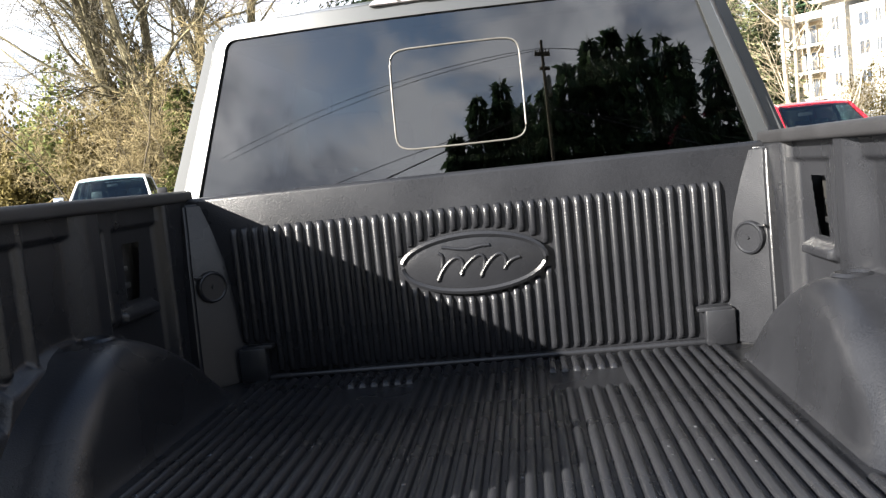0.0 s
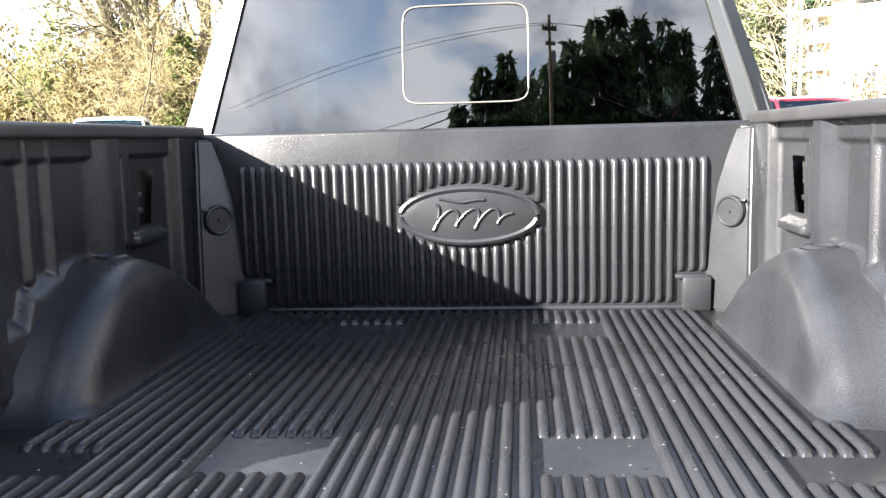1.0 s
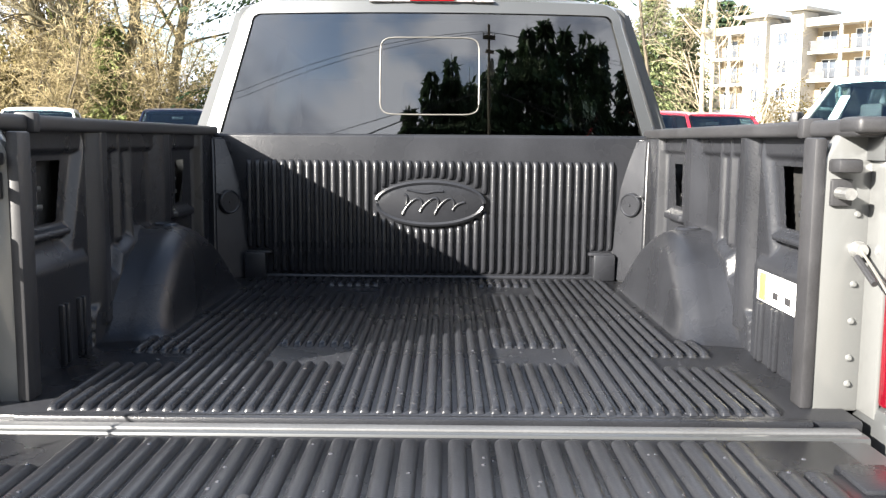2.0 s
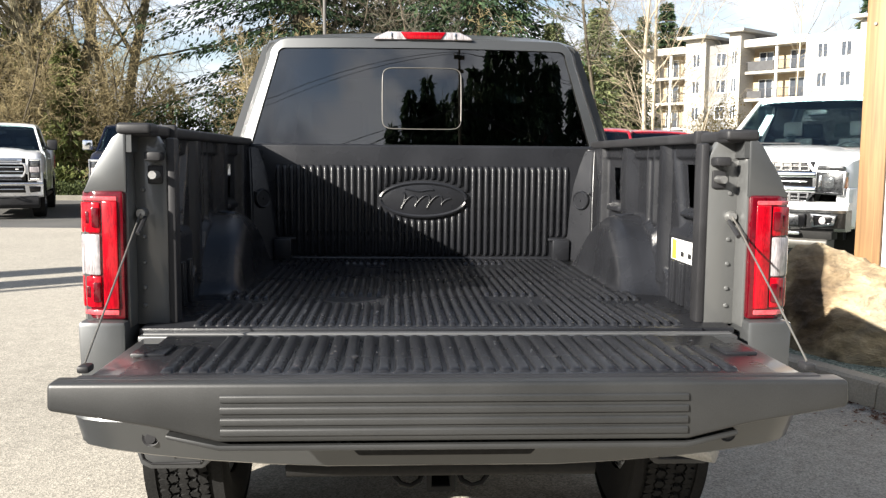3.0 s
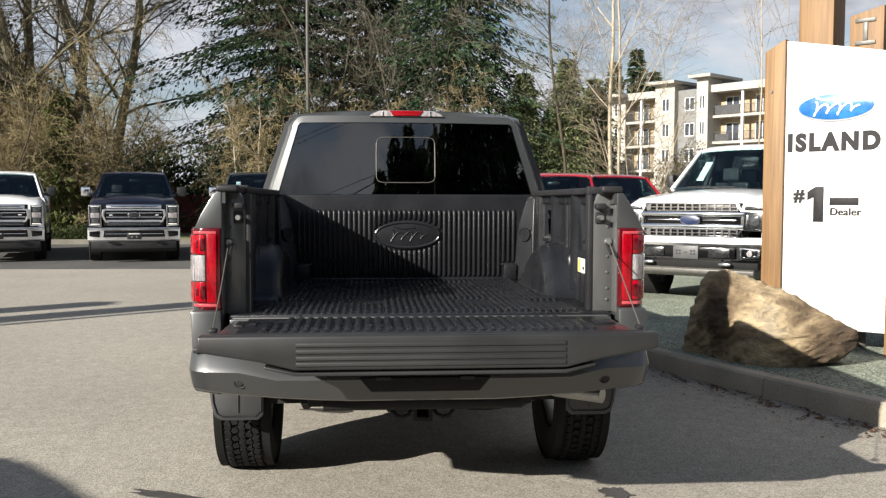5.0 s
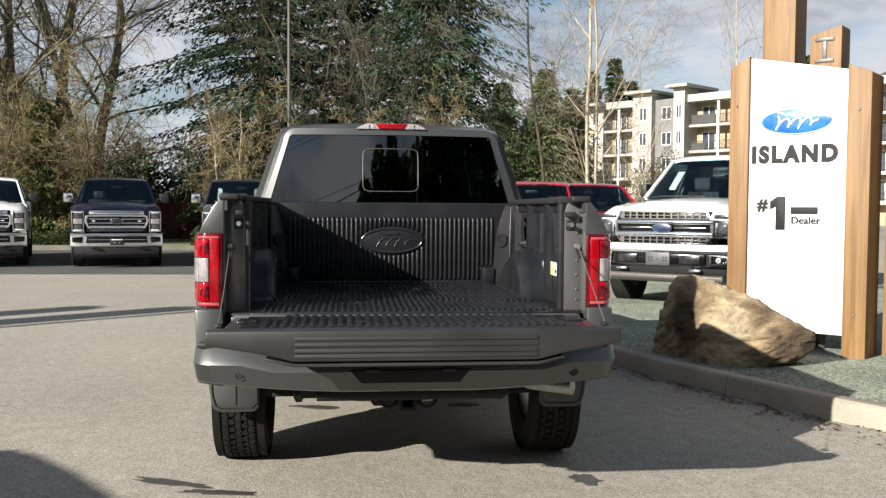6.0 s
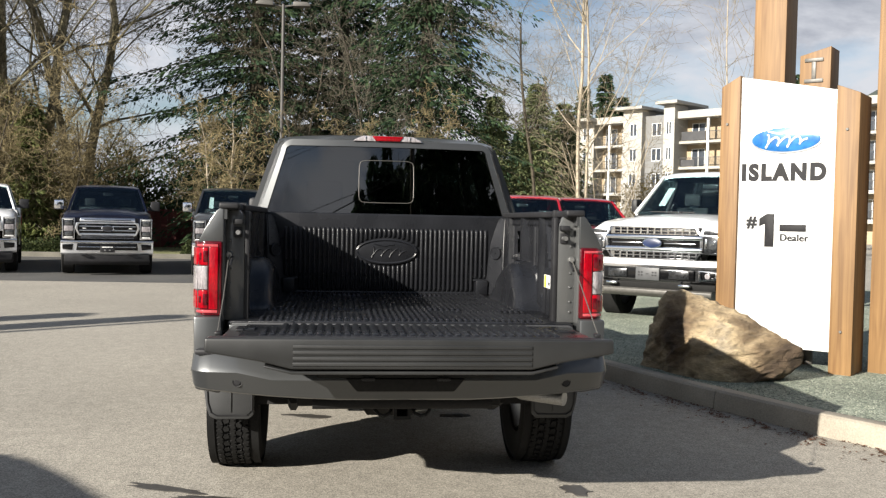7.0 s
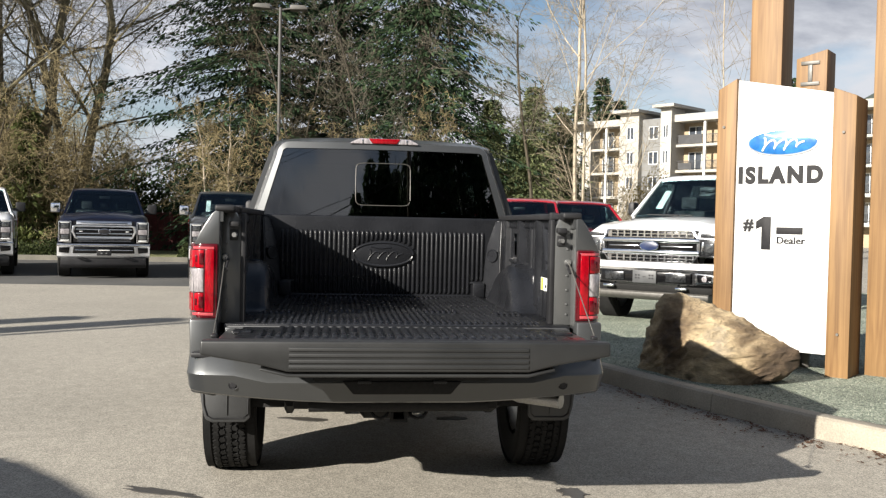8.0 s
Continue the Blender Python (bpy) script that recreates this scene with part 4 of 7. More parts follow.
    for x in (-0.05, 0.05):
        part("plate_slot", rbox(x - 0.018, x + 0.018, 5.82, 5.827, 0.535, 0.560, 0.003), STEEL, plate)


def flourish(x0, x1, z, amp, y, loops):
    """A plain looping slanted stroke from x0 to x1."""
    n = 14 * loops + 8
    out = []
    for k in range(n + 1):
        u = k / n
        a = 2 * math.pi * loops * u
        up = amp * (1.25 - 0.55 * u + 0.25 * math.cos(3.1 * math.pi * u)) * math.cos(a)
        out.append(Vector((x0 + (x1 - x0) * u + 0.42 * amp * math.sin(a) + 0.5 * up, y, z + up)))
    return out


def lathe_oval(cx, cz, a, b, y, r, n=40):
    pts = [Vector((cx + a * math.cos(2 * math.pi * k / n), y, cz + b * math.sin(2 * math.pi * k / n))) for k in range(n + 1)]
    return tube(pts, r, 6)


def thing_part(truck, name):
    e = new(name)
    e.parent = truck
    e.empty_display_size = 0.1
    return e


def plain_bed(truck, coat):
    """The load bed of a truck that is seen from its front."""
    for s in (1, -1):
        pts = [(0.07, 0.62), (0.55, 0.60)] + arch(1.12, 0.43, 0.50)[1:-1] + [(1.70, 0.50), (1.78, 0.50), (1.78, 1.42), (0.07, 1.44)]
        part("bedside", prism(pts, "x", min(s * 0.84, s * 0.982), max(s * 0.84, s * 0.982), 0.02), coat, truck)
        part("wheel_well", prism(arch(1.12, 0.43, 0.51), "x", min(s * 0.5, s * 0.85), max(s * 0.5, s * 0.85)), UNDER, truck)
        part("tail_lamp", rbox(min(s * 0.84, s * 0.99), max(s * 0.84, s * 0.99), 0.05, 0.3, 0.955, 1.295, 0.02), LENS_RED, truck)
        wheel(truck, s * 0.86, 1.12, s, treads=False)
    part("bed_floor", rbox(-0.84, 0.84, 0.07, 1.78, 0.86, 0.93, 0.01), LINER, truck)
    part("tailgate", rbox(-0.83, 0.83, 0.02, 0.09, 0.85, 1.43, 0.02), coat, truck)
    part("rear_bumper", rbox(-0.95, 0.95, -0.12, 0.1, 0.60, 0.80, 0.03), CHROME, truck)
    part("chassis", rbox(-0.45, 0.45, 0.1, 5.5, 0.42, 0.55, 0.02), UNDER, truck)


CLEAR_LAMP = surface("projector_lens", (0.04, 0.045, 0.05), (0.14, 0.145, 0.15), 0.06, metal=0.5, scale=12, fine=60, bump=0.1, coat=1.0)
STEEL_GREY = surface("grey_plastic", (0.045, 0.046, 0.048), (0.07, 0.072, 0.075), 0.5, scale=6, fine=200, bump=0.1, depth=0.001)

# ---- ground, island, kerbs ----
bm = bmesh.new()
box(bm, -600, 600, -400, 900, -0.5, 0.0)
setting("ground", bm, ASPHALT, "worn grey asphalt of a parking lot")


def sheet(name, pts, z0, z1, mat, label):
    """A flat piece of ground with an outline, z1 its top."""
    b = bmesh.new()
    loft([[(x, y, z0) for x, y in pts], [(x, y, z1) for x, y in pts]], bm=b)
    return setting(name, b, mat, label)


def ragged(cx, cy, a, b, turn, seed, n=26):
    rnd = random.Random(seed)
    out = []
    for k in range(n):
        t = 2 * math.pi * k / n
        r = 0.75 + 0.5 * rnd.random()
        u, v = a * r * math.cos(t), b * r * math.sin(t)
        out.append((cx + u * math.cos(turn) - v * math.sin(turn), cy + u * math.sin(turn) + v * math.cos(turn)))
    return out


sheet("road", [(-60, 15.0), (-9.6, 15.2), (-1.5, 15.0), (0.5, 16.0), (0.5, 25.6), (-60, 26.0)], -0.05, 0.004, DARK_ASPHALT, "strip of darker asphalt under parked trucks")
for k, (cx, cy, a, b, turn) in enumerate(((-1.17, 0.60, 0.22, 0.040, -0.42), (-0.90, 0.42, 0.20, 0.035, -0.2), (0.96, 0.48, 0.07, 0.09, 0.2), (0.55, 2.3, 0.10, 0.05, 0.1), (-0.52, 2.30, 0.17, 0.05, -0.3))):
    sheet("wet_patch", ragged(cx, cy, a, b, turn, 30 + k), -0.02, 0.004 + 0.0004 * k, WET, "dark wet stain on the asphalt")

KERB = [(1.72, 6.6), (1.74, 5.6), (1.86, 4.7), (2.09, 3.88), (2.27, 3.37), (2.45, 2.87), (2.60, 2.50), (2.76, 2.12), (2.95, 1.68), (3.20, 1.24), (3.60, 0.74), (4.15, 0.28), (4.9, -0.12), (6.2, -0.45), (8.5, -0.6), (12.0, -0.6)]
island = [(x + 0.10, y + 0.05) for x, y in KERB] + [(12.0, 14), (5.5, 14), (2.4, 8.6), (1.9, 7.4)]
sheet("gravel_bed", island, -0.05, 0.115, GRAVEL, "island covered in greenish crushed gravel")
kerb = tagged(new("kerb"), "pale concrete kerb with joints round the island", kind="structure")


def kerb_piece(a, b):
    a, b = Vector((*a, 0)), Vector((*b, 0))
    d = (b - a).normalized()
    n = Vector((-d.y, d.x, 0))
    sec = [(-0.012, -0.05), (0.0, 0.10), (0.010, 0.135), (0.03, 0.15), (0.14, 0.15), (0.155, 0.14), (0.16, -0.05)]
    rings = [[p + n * u + Vector((0, 0, z)) for u, z in sec] for p in (a + d * 0.004, b - d * 0.004)]
    return loft(rings)


def smooth_line(pts, step=0.45):
    out = []
    for i in range(len(pts) - 1):
        p0, p1, p2, p3 = (Vector(pts[max(0, min(len(pts) - 1, j))]) for j in (i - 1, i, i + 1, i + 2))
        n = max(1, int((p2 - p1).length / step))
        for k in range(n):
            t = k / n
            out.append(0.5 * ((2 * p1) + (p2 - p0) * t + (2 * p0 - 5 * p1 + 4 * p2 - p3) * t * t + (3 * p1 - p0 - 3 * p2 + p3) * t ** 3))
    return out + [Vector(pts[-1])]


line = smooth_line(KERB)
start = 0
sec = [(-0.012, -0.05), (0.0, 0.10), (0.010, 0.135), (0.03, 0.15), (0.14, 0.15), (0.155, 0.14), (0.16, -0.05)]
while start < len(line) - 1:
    stop = min(len(line) - 1, start + 4)
    rings = []
    for i in range(start, stop + 1):
        d = (line[min(i + 1, len(line) - 1)] - line[max(i - 1, 0)]).normalized()
        n = Vector((-d.y, d.x))
        p = line[i] + d * (0.004 if i == start else -0.004 if i == stop else 0)
        rings.append([(p.x + n.x * u, p.y + n.y * u, z) for u, z in sec])
    part("kerb_stone", loft(rings), CONCRETE, kerb)
    start = stop
# fallen needles and grit along the kerb
rnd = random.Random(5)
grit = bmesh.new()
for k in range(1500):
    p = line[rnd.randrange(4, len(line) - 12)]
    x, y = p.x - abs(rnd.gauss(0, 0.055 if k % 3 else 0.2)) - 0.015, p.y + rnd.uniform(-0.3, 0.3) - 0.03
    s = rnd.uniform(0.004, 0.014)
    a = rnd.uniform(0, 3.14)
    v = [grit.verts.new((x + s * 2 * math.cos(a + t) * (1 if i % 2 else 0.4), y + s * 2 * math.sin(a + t) * (1 if i % 2 else 0.4), 0.003 + (0.006 if i % 2 else 0.002))) for i, t in enumerate((0, 1.57, 3.14, 4.71))]
    grit.faces.new(v)
tagged(link_mesh("leaf_litter", grit, LITTER, None, "brown leaf litter scattered along the kerb"), category="litter", kind="stuff")
# loose stones over the gravel bed
peb = bmesh.new()
for k in range(9000):
    x, y = rnd.uniform(2.0, 6.0), rnd.uniform(0.4, 8.0)
    if x < 3.45 - 0.42 * (y - 0.9) + (0.10 * (y - 4) ** 2 if y > 4 else 0) or (y > 4 and x < 2.1):
        continue
    s = rnd.uniform(0.006, 0.014)
    vs = [peb.verts.new((x + s * rnd.uniform(0.5, 1) * math.cos(t), y + s * rnd.uniform(0.5, 1) * math.sin(t), 0.113)) for t in (0.3, 1.8, 3.4, 5.0)]
    top = peb.verts.new((x + rnd.uniform(-0.3, 0.3) * s, y + rnd.uniform(-0.3, 0.3) * s, 0.115 + s * rnd.uniform(0.5, 1.0)))
    for i in range(4):
        peb.faces.new((vs[i], vs[(i + 1) % 4], top))
tagged(link_mesh("crushed_stone", peb, GRAVEL_BITS, None, "loose greenish crushed stone on the bed"), category="gravel", kind="stuff")

sheet("lawn", [(-70, 26.3), (14, 25.8), (14, 75), (-70, 75)], -0.05, 0.10, LAWN, "winter lawn beyond the lot")
far_kerb = kerb_piece((-60, 26.15), (14, 25.7))
setting("far_kerb", far_kerb, DARK_CONCRETE, "darker concrete kerb along the lawn")

# ---- the grey truck with its tailgate down ----
main = thing("pickup_truck", "grey pickup truck with black bedliner and lowered tailgate", "pickup truck")
cab(main, GREY_PAINT)
nose(main, GREY_PAINT)
PITCH = 0.0303

# third brake lamp on the roof's rear edge
lamp_bar = part("brake_lamp", prism([(-0.232, 1.930), (0.232, 1.930), (0.215, 1.944), (0.165, 1.967), (-0.165, 1.967), (-0.215, 1.944)], "y", 1.855, 1.95, 0.007), LENS_WHITE, main, "clear roof lamp with red middle")
part("red_lens", prism([(-0.080, 1.932), (0.080, 1.932), (0.105, 1.965), (-0.105, 1.965)], "y", 1.848, 1.90, 0.005), LENS_RED, lamp_bar)
part("lamp_rib", rbox(-0.150, -0.142, 1.850, 1.88, 1.934, 1.962, 0.002), CHROME, lamp_bar)
part("lamp_rib", rbox(0.142, 0.150, 1.850, 1.88, 1.934, 1.962, 0.002), CHROME, lamp_bar)

# bedliner: floor, headboard, side walls
liner = part("bedliner", rbox(-0.815, 0.815, 0.09, 1.78, 0.905, 0.931, 0.006), LINER, main, "ribbed black plastic bedliner")
FLOOR_TOP = 0.931


def rib_mesh(name, length, half=0.0085, tall=0.0125, taper=0.02):
    """A moulded rib along y from 0 to length, rounded over and run out at its ends."""
    prof = [(-half - 0.003, 0.0), (-half, tall * 0.7), (-half * 0.55, tall), (half * 0.55, tall), (half, tall * 0.7), (half + 0.003, 0.0)]
    rings = []
    for y, k in ((0, 0.05), (taper * 0.35, 0.7), (taper, 1.0), (length - taper, 1.0), (length - taper * 0.35, 0.7), (length, 0.05)):
        rings.append([(x * (0.8 + 0.2 * k), y, z * k) for x, z in prof])
    bm = loft(rings)
    me = bpy.data.meshes.new(name)
    bmesh.ops.recalc_face_normals(bm, faces=bm.faces)
    for f in bm.faces:
        f.smooth = True
    bm.to_mesh(me)
    bm.free()
    me.set_sharp_from_angle(angle=radians(50))
    me.materials.append(LINER)
    return me


RIBS = {}


def rib(parent, m, length, half=0.0085, tall=0.0125):
    key = (round(length, 3), half, tall)
    if key not in RIBS:
        RIBS[key] = rib_mesh("rib", length, half, tall)
    ob = new("rib", RIBS[key])
    ob.parent, ob.matrix_local = parent, m
    return ob


head = part("headboard", rbox(-0.815, 0.815, 1.745, 1.792, 0.92, 1.451, 0.012, 3), LINER, liner)
UPRIGHT = Matrix.Rotation(radians(90), 4, "X")
LOGO_Z, LOGO_A, LOGO_B = 1.205, 0.197, 0.079
badge = part("oval_emblem", prism(oval(0, LOGO_Z, LOGO_A - 0.006, LOGO_B - 0.006), "y", 1.729, 1.748, 0.004), LINER, liner, "raised plain oval emblem in the moulding")
part("emblem_rim", lathe_oval(0, LOGO_Z, LOGO_A - 0.003, LOGO_B - 0.003, 1.731, 0.0085), LINER, badge)
# a plain flourish stands for the moulded script
for z, x0, x1, amp in ((LOGO_Z - 0.008, -0.112, 0.118, 0.027), (LOGO_Z + 0.042, -0.085, 0.045, 0.004)):
    part("emblem_flourish", tube(flourish(x0, x1, z, amp, 1.7285, 4 if amp > 0.01 else 1), 0.0047, 8), LINER, badge)

part("base_cove", rbox(-0.66, 0.66, 1.722, 1.748, 0.929, 0.946, 0.008, 3), LINER, liner)

# corner gussets, lashing discs, foot blocks
for s in (1, -1):
    rings = [[(s * x, y, z) for x, y in ((xa, 1.742), (xb, yb), (0.795, yb + 0.012), (0.795, 1.752), (xa - 0.008, 1.752))]
             for z, xa, xb, yb in ((0.93, 0.650, 0.746, 1.634), (1.04, 0.660, 0.750, 1.643), (1.15, 0.673, 0.753, 1.655), (1.27, 0.690, 0.757, 1.669), (1.36, 0.716, 0.763, 1.692), (1.435, 0.743, 0.771, 1.714))]
    bm = loft(rings)
    bmesh.ops.recalc_face_normals(bm, faces=bm.faces)
    bmesh.ops.bevel(bm, geom=[e for e in bm.edges if e.calc_face_angle(0) > 0.5], offset=0.013, segments=3, affect="EDGES", clamp_overlap=True)
    part("corner_gusset", bm, LINER, liner, angle=40)
    disc = lathe([(0.0, -0.010), (0.034, -0.010), (0.038, -0.013), (0.042, -0.010), (0.044, 0.0), (0.020, 0.002), (0.0, 0.002)], 28, "y", (0, 0, 0))
    join(disc, lathe([(0.0, -0.014), (0.004, -0.014), (0.006, -0.009), (0.0, -0.009)], 10, "y", (0, 0, 0)))
    join(disc, rbox(0.026, 0.050, -0.012, -0.002, 0.028, 0.034, 0.002))
    bmesh.ops.transform(disc, matrix=Matrix.Translation((s * 0.7165, 1.700, 1.207)) @ Matrix.Rotation(s * radians(-48), 4, "Z") @ Matrix.Diagonal((s, 1, 1, 1)), verts=disc.verts)
    part("lashing_disc", disc, LINER, liner, "round moulded cover disc")
    block = rbox(min(s * 0.590, s * 0.668), max(s * 0.590, s * 0.668), 1.706, 1.75, 0.93, 1.026, 0.007)
    rbox(min(s * 0.572, s * 0.660), max(s * 0.572, s * 0.660), 1.712, 1.75, 1.020, 1.032, 0.004, bm=block)
    part("foot_block", block, LINER, liner)


# side walls, one moulded sheet each: columns, ribs, pockets, lower step and the flange round the wheel housing
def ease(v, a, b):
    t = min(1.0, max(0.0, (v - a) / (b - a)))
    return t * t * (3 - 2 * t)


def bump_over(v, a0, a1, b1, b0):
    return ease(v, a0, a1) * (1 - ease(v, b1, b0))


def flange_top(y):
    """Height of the stepped flange where the wheel housing meets the wall."""
    steps = ((0.600, 0.0), (0.628, 0.95), (0.655, 1.03), (0.720, 1.092), (0.815, 1.097), (0.845, 1.150), (0.955, 1.172), (1.060, 1.184), (1.215, 1.184), (1.33, 1.150), (1.47, 1.06), (1.62, 0.95), (1.70, 0.0))
    for (ya, za), (yb, zb) in zip(steps, steps[1:]):
        if ya <= y <= yb:
            return za + (zb - za) * ease(y, ya, yb)
    return 0.0


def wall_inset(y, z):
    d = 0.0
    d = max(d, 0.040 * ease(y, 1.582, 1.602))
    lift = ease(z, 0.955, 0.975)
    d = max(d, 0.036 * bump_over(y, 1.115, 1.195, 1.240, 1.254))
    d = max(d, 0.017 * bump_over(y, 0.862, 0.872, 0.882, 0.892) * ease(z, 1.150, 1.165))
    d = max(d, 0.017 * bump_over(y, 0.948, 0.958, 0.968, 0.978) * ease(z, 1.150, 1.165))
    d = max(d, 0.040 * bump_over(y, 0.640, 0.700, 0.732, 0.746) * lift)
    far = 0.545 + 0.37 * (z - 1.24)
    d = max(d, 0.020 * bump_over(y, far, far + 0.035, 0.64, 0.66))
    d = max(d, 0.030 * bump_over(y, 0.10, 0.16, 0.300, 0.345))
    # slanting cheeks and sill of each pocket
    d = max(d, 0.014 * bump_over(y, 1.29, 1.30, 1.335, 1.36) * ease(z, 1.17, 1.19))
    d = max(d, 0.026 * bump_over(y, 1.33, 1.35, 1.53, 1.55) * bump_over(z, 1.172, 1.180, 1.196, 1.212))
    d = max(d, 0.024 * bump_over(y, 0.345, 0.365, far, far + 0.02) * bump_over(z, 1.206, 1.214, 1.222, 1.236))
    d = max(d, 0.014 * ease(z, 1.392, 1.402) * (1 - ease(y, 1.60, 1.62)))
    # thicker lower wall behind the housing
    d = max(d, 0.036 * (1 - ease(z, 1.142, 1.205)) * (1 - ease(y, 0.60, 0.655)))
    d = max(d, 0.030 * (1 - ease(z, flange_top(y) - 0.026, flange_top(y) + 0.006)))
    return d


HOLES = [(1.405, 1.475, 1.222, 1.362), (0.425, 0.515, 1.240, 1.380)]
for s in (1, -1):
    ny, nz = 300, 110
    ys = [0.205 + 1.545 * i / ny for i in range(ny + 1)]
    zs = [0.925 + 0.520 * j / nz for j in range(nz + 1)]
    pts = [(s * (0.818 - wall_inset(y, z)), y, z) for y in ys for z in zs]
    faces = []
    for i in range(ny):
        for j in range(nz):
            yc, zc = ys[i] + 0.003, zs[j] + 0.003
            if any(a + 0.06 * (zc - c) < yc < b + 0.25 * (zc - c) and c < zc < d for a, b, c, d in HOLES):
                continue
            q = i * (nz + 1) + j
            faces.append((q, q + nz + 1, q + nz + 2, q + 1)[::-s])
    me = bpy.data.meshes.new("side_wall")
    me.from_pydata(pts, [], faces)
    for f in me.polygons:
        f.use_smooth = True
    me.materials.append(LINER)
    wall = new("side_wall", me)
    wall.parent = liner
    part("wall_backing", holed(0.205, 1.75, 0.925, 1.445, [(a - 0.012, b + 0.045, c - 0.006, d + 0.006) for a, b, c, d in HOLES], lambda u, v, k: (s * (0.8195 + 0.003 * k), u, v)), LINER, wall)
    for y0, y1, z0, z1 in HOLES:
        part("pocket_back", rbox(min(s * 0.85, s * 0.86), max(s * 0.85, s * 0.86), y0 - 0.06, y1 + 0.06, z0 - 0.04, z1 + 0.04, 0.002), UNDER, wall)
        bracket = rbox(min(s * 0.827, s * 0.849), max(s * 0.827, s * 0.849), y0 + 0.004, y0 + 0.028, z0 + 0.005, z1 - 0.03, 0.004)
        rbox(min(s * 0.824, s * 0.849), max(s * 0.824, s * 0.849), y0 + 0.004, y0 + 0.046, z0 + 0.030, z0 + 0.044, 0.003, bm=bracket)
        rbox(min(s * 0.824, s * 0.849), max(s * 0.824, s * 0.849), y0 + 0.004, y0 + 0.040, z0 + 0.072, z0 + 0.084, 0.003, bm=bracket)
        part("pocket_bracket", bracket, ALLOY, wall, "bare metal bracket in the pocket")
    for y, z1 in ((0.552, 1.068), (0.528, 1.068), (0.462, 1.068), (0.436, 1.068), (0.21, 1.05)):
        part("step_rib", rbox(min(s * 0.771, s * 0.788), max(s * 0.771, s * 0.788), y - 0.007, y + 0.007, 0.932, z1, 0.005), LINER, wall)
    # wheel housing: flat inner cheek, rounded edge, arched back
    rings = []
    for z, ya, yb, xi in ((0.925, 0.680, 1.655, 0.640), (0.934, 0.710, 1.635, 0.650), (0.950, 0.736, 1.605, 0.657), (0.985, 0.766, 1.555, 0.661), (1.02, 0.798, 1.505, 0.664), (1.055, 0.834, 1.450, 0.667), (1.09, 0.876, 1.385, 0.671), (1.12, 0.924, 1.320, 0.676), (1.145, 0.978, 1.260, 0.684), (1.163, 1.028, 1.210, 0.696), (1.174, 1.068, 1.170, 0.714), (1.179, 1.095, 1.150, 0.74)):
        ring = [(s * 0.817, ya - 0.060, z)]
        r, w = min(0.095, 0.45 * (yb - ya)), 0.817 - xi
        for k in range(11):
            u = k / 10
            if u < 0.5:
                ring.append((s * (xi + 0.95 * w * (1 - u)), ya - 0.045 * (1 - u) ** 2, z))
            else:
                a = math.pi * (u - 0.5)
                ring.append((s * (xi + 0.475 * w * (1 - math.sin(a))), ya - 0.011 + (r + 0.011) * (1 - math.cos(a)) ** 1.15, z))
        for k in range(9):
            a = 0.5 * math.pi * k / 8
            ring.append((s * (xi + 0.06 * (1 - math.cos(a))), yb - r * (1 - math.sin(a)), z))
        ring.append((s * 0.817, yb + 0.01, z))
        rings.append(ring)
    part("wheel_housing", loft(rings), LINER, liner, "smooth moulded wheel housing", angle=75)
    part("top_plug", lathe([(0.0, 0.0), (0.026, 0.0), (0.032, 0.006), (0.036, 0.004), (0.040, 0.0), (0.0, -0.004)], 20, "z", (s * 0.765, 1.125, 1.178)), LINER, liner)
    # rail cap along the top
    cap = part("rail_cap", rbox(min(s * 0.772, s * 0.860), max(s * 0.772, s * 0.860), 0.10, 1.795, 1.441, 1.474, 0.009, 3), TRIM, main, "black plastic rail cap")
    part("cap_end", rbox(min(s * 0.769, s * 0.861), max(s * 0.769, s * 0.861), 0.084, 0.17, 1.447, 1.477, 0.010, 3), TRIM, cap)
    part("cap_clip", rbox(min(s * 0.757, s * 0.80), max(s * 0.757, s * 0.80), 0.30, 0.33, 1.438, 1.479, 0.006), TRIM, cap)

# hazard label on one wall step
label_ob = part("warning_label", rbox(0.7795, 0.7825, 0.30, 0.57, 1.072, 1.140, 0.0008), LABEL_WHITE, main, "white warning label with yellow edge")
part("label_band", rbox(0.7780, 0.7800, 0.515, 0.555, 1.075, 1.137, 0.0005), YELLOW, label_ob)
for y in (0.37, 0.44):
    part("label_print", rbox(0.7780, 0.7800, y, y + 0.03, 1.088, 1.104, 0.0005), INK, label_ob)
part("label_print", rbox(0.7780, 0.7800, 0.34, 0.49, 1.120, 1.128, 0.0005), PALE, label_ob)

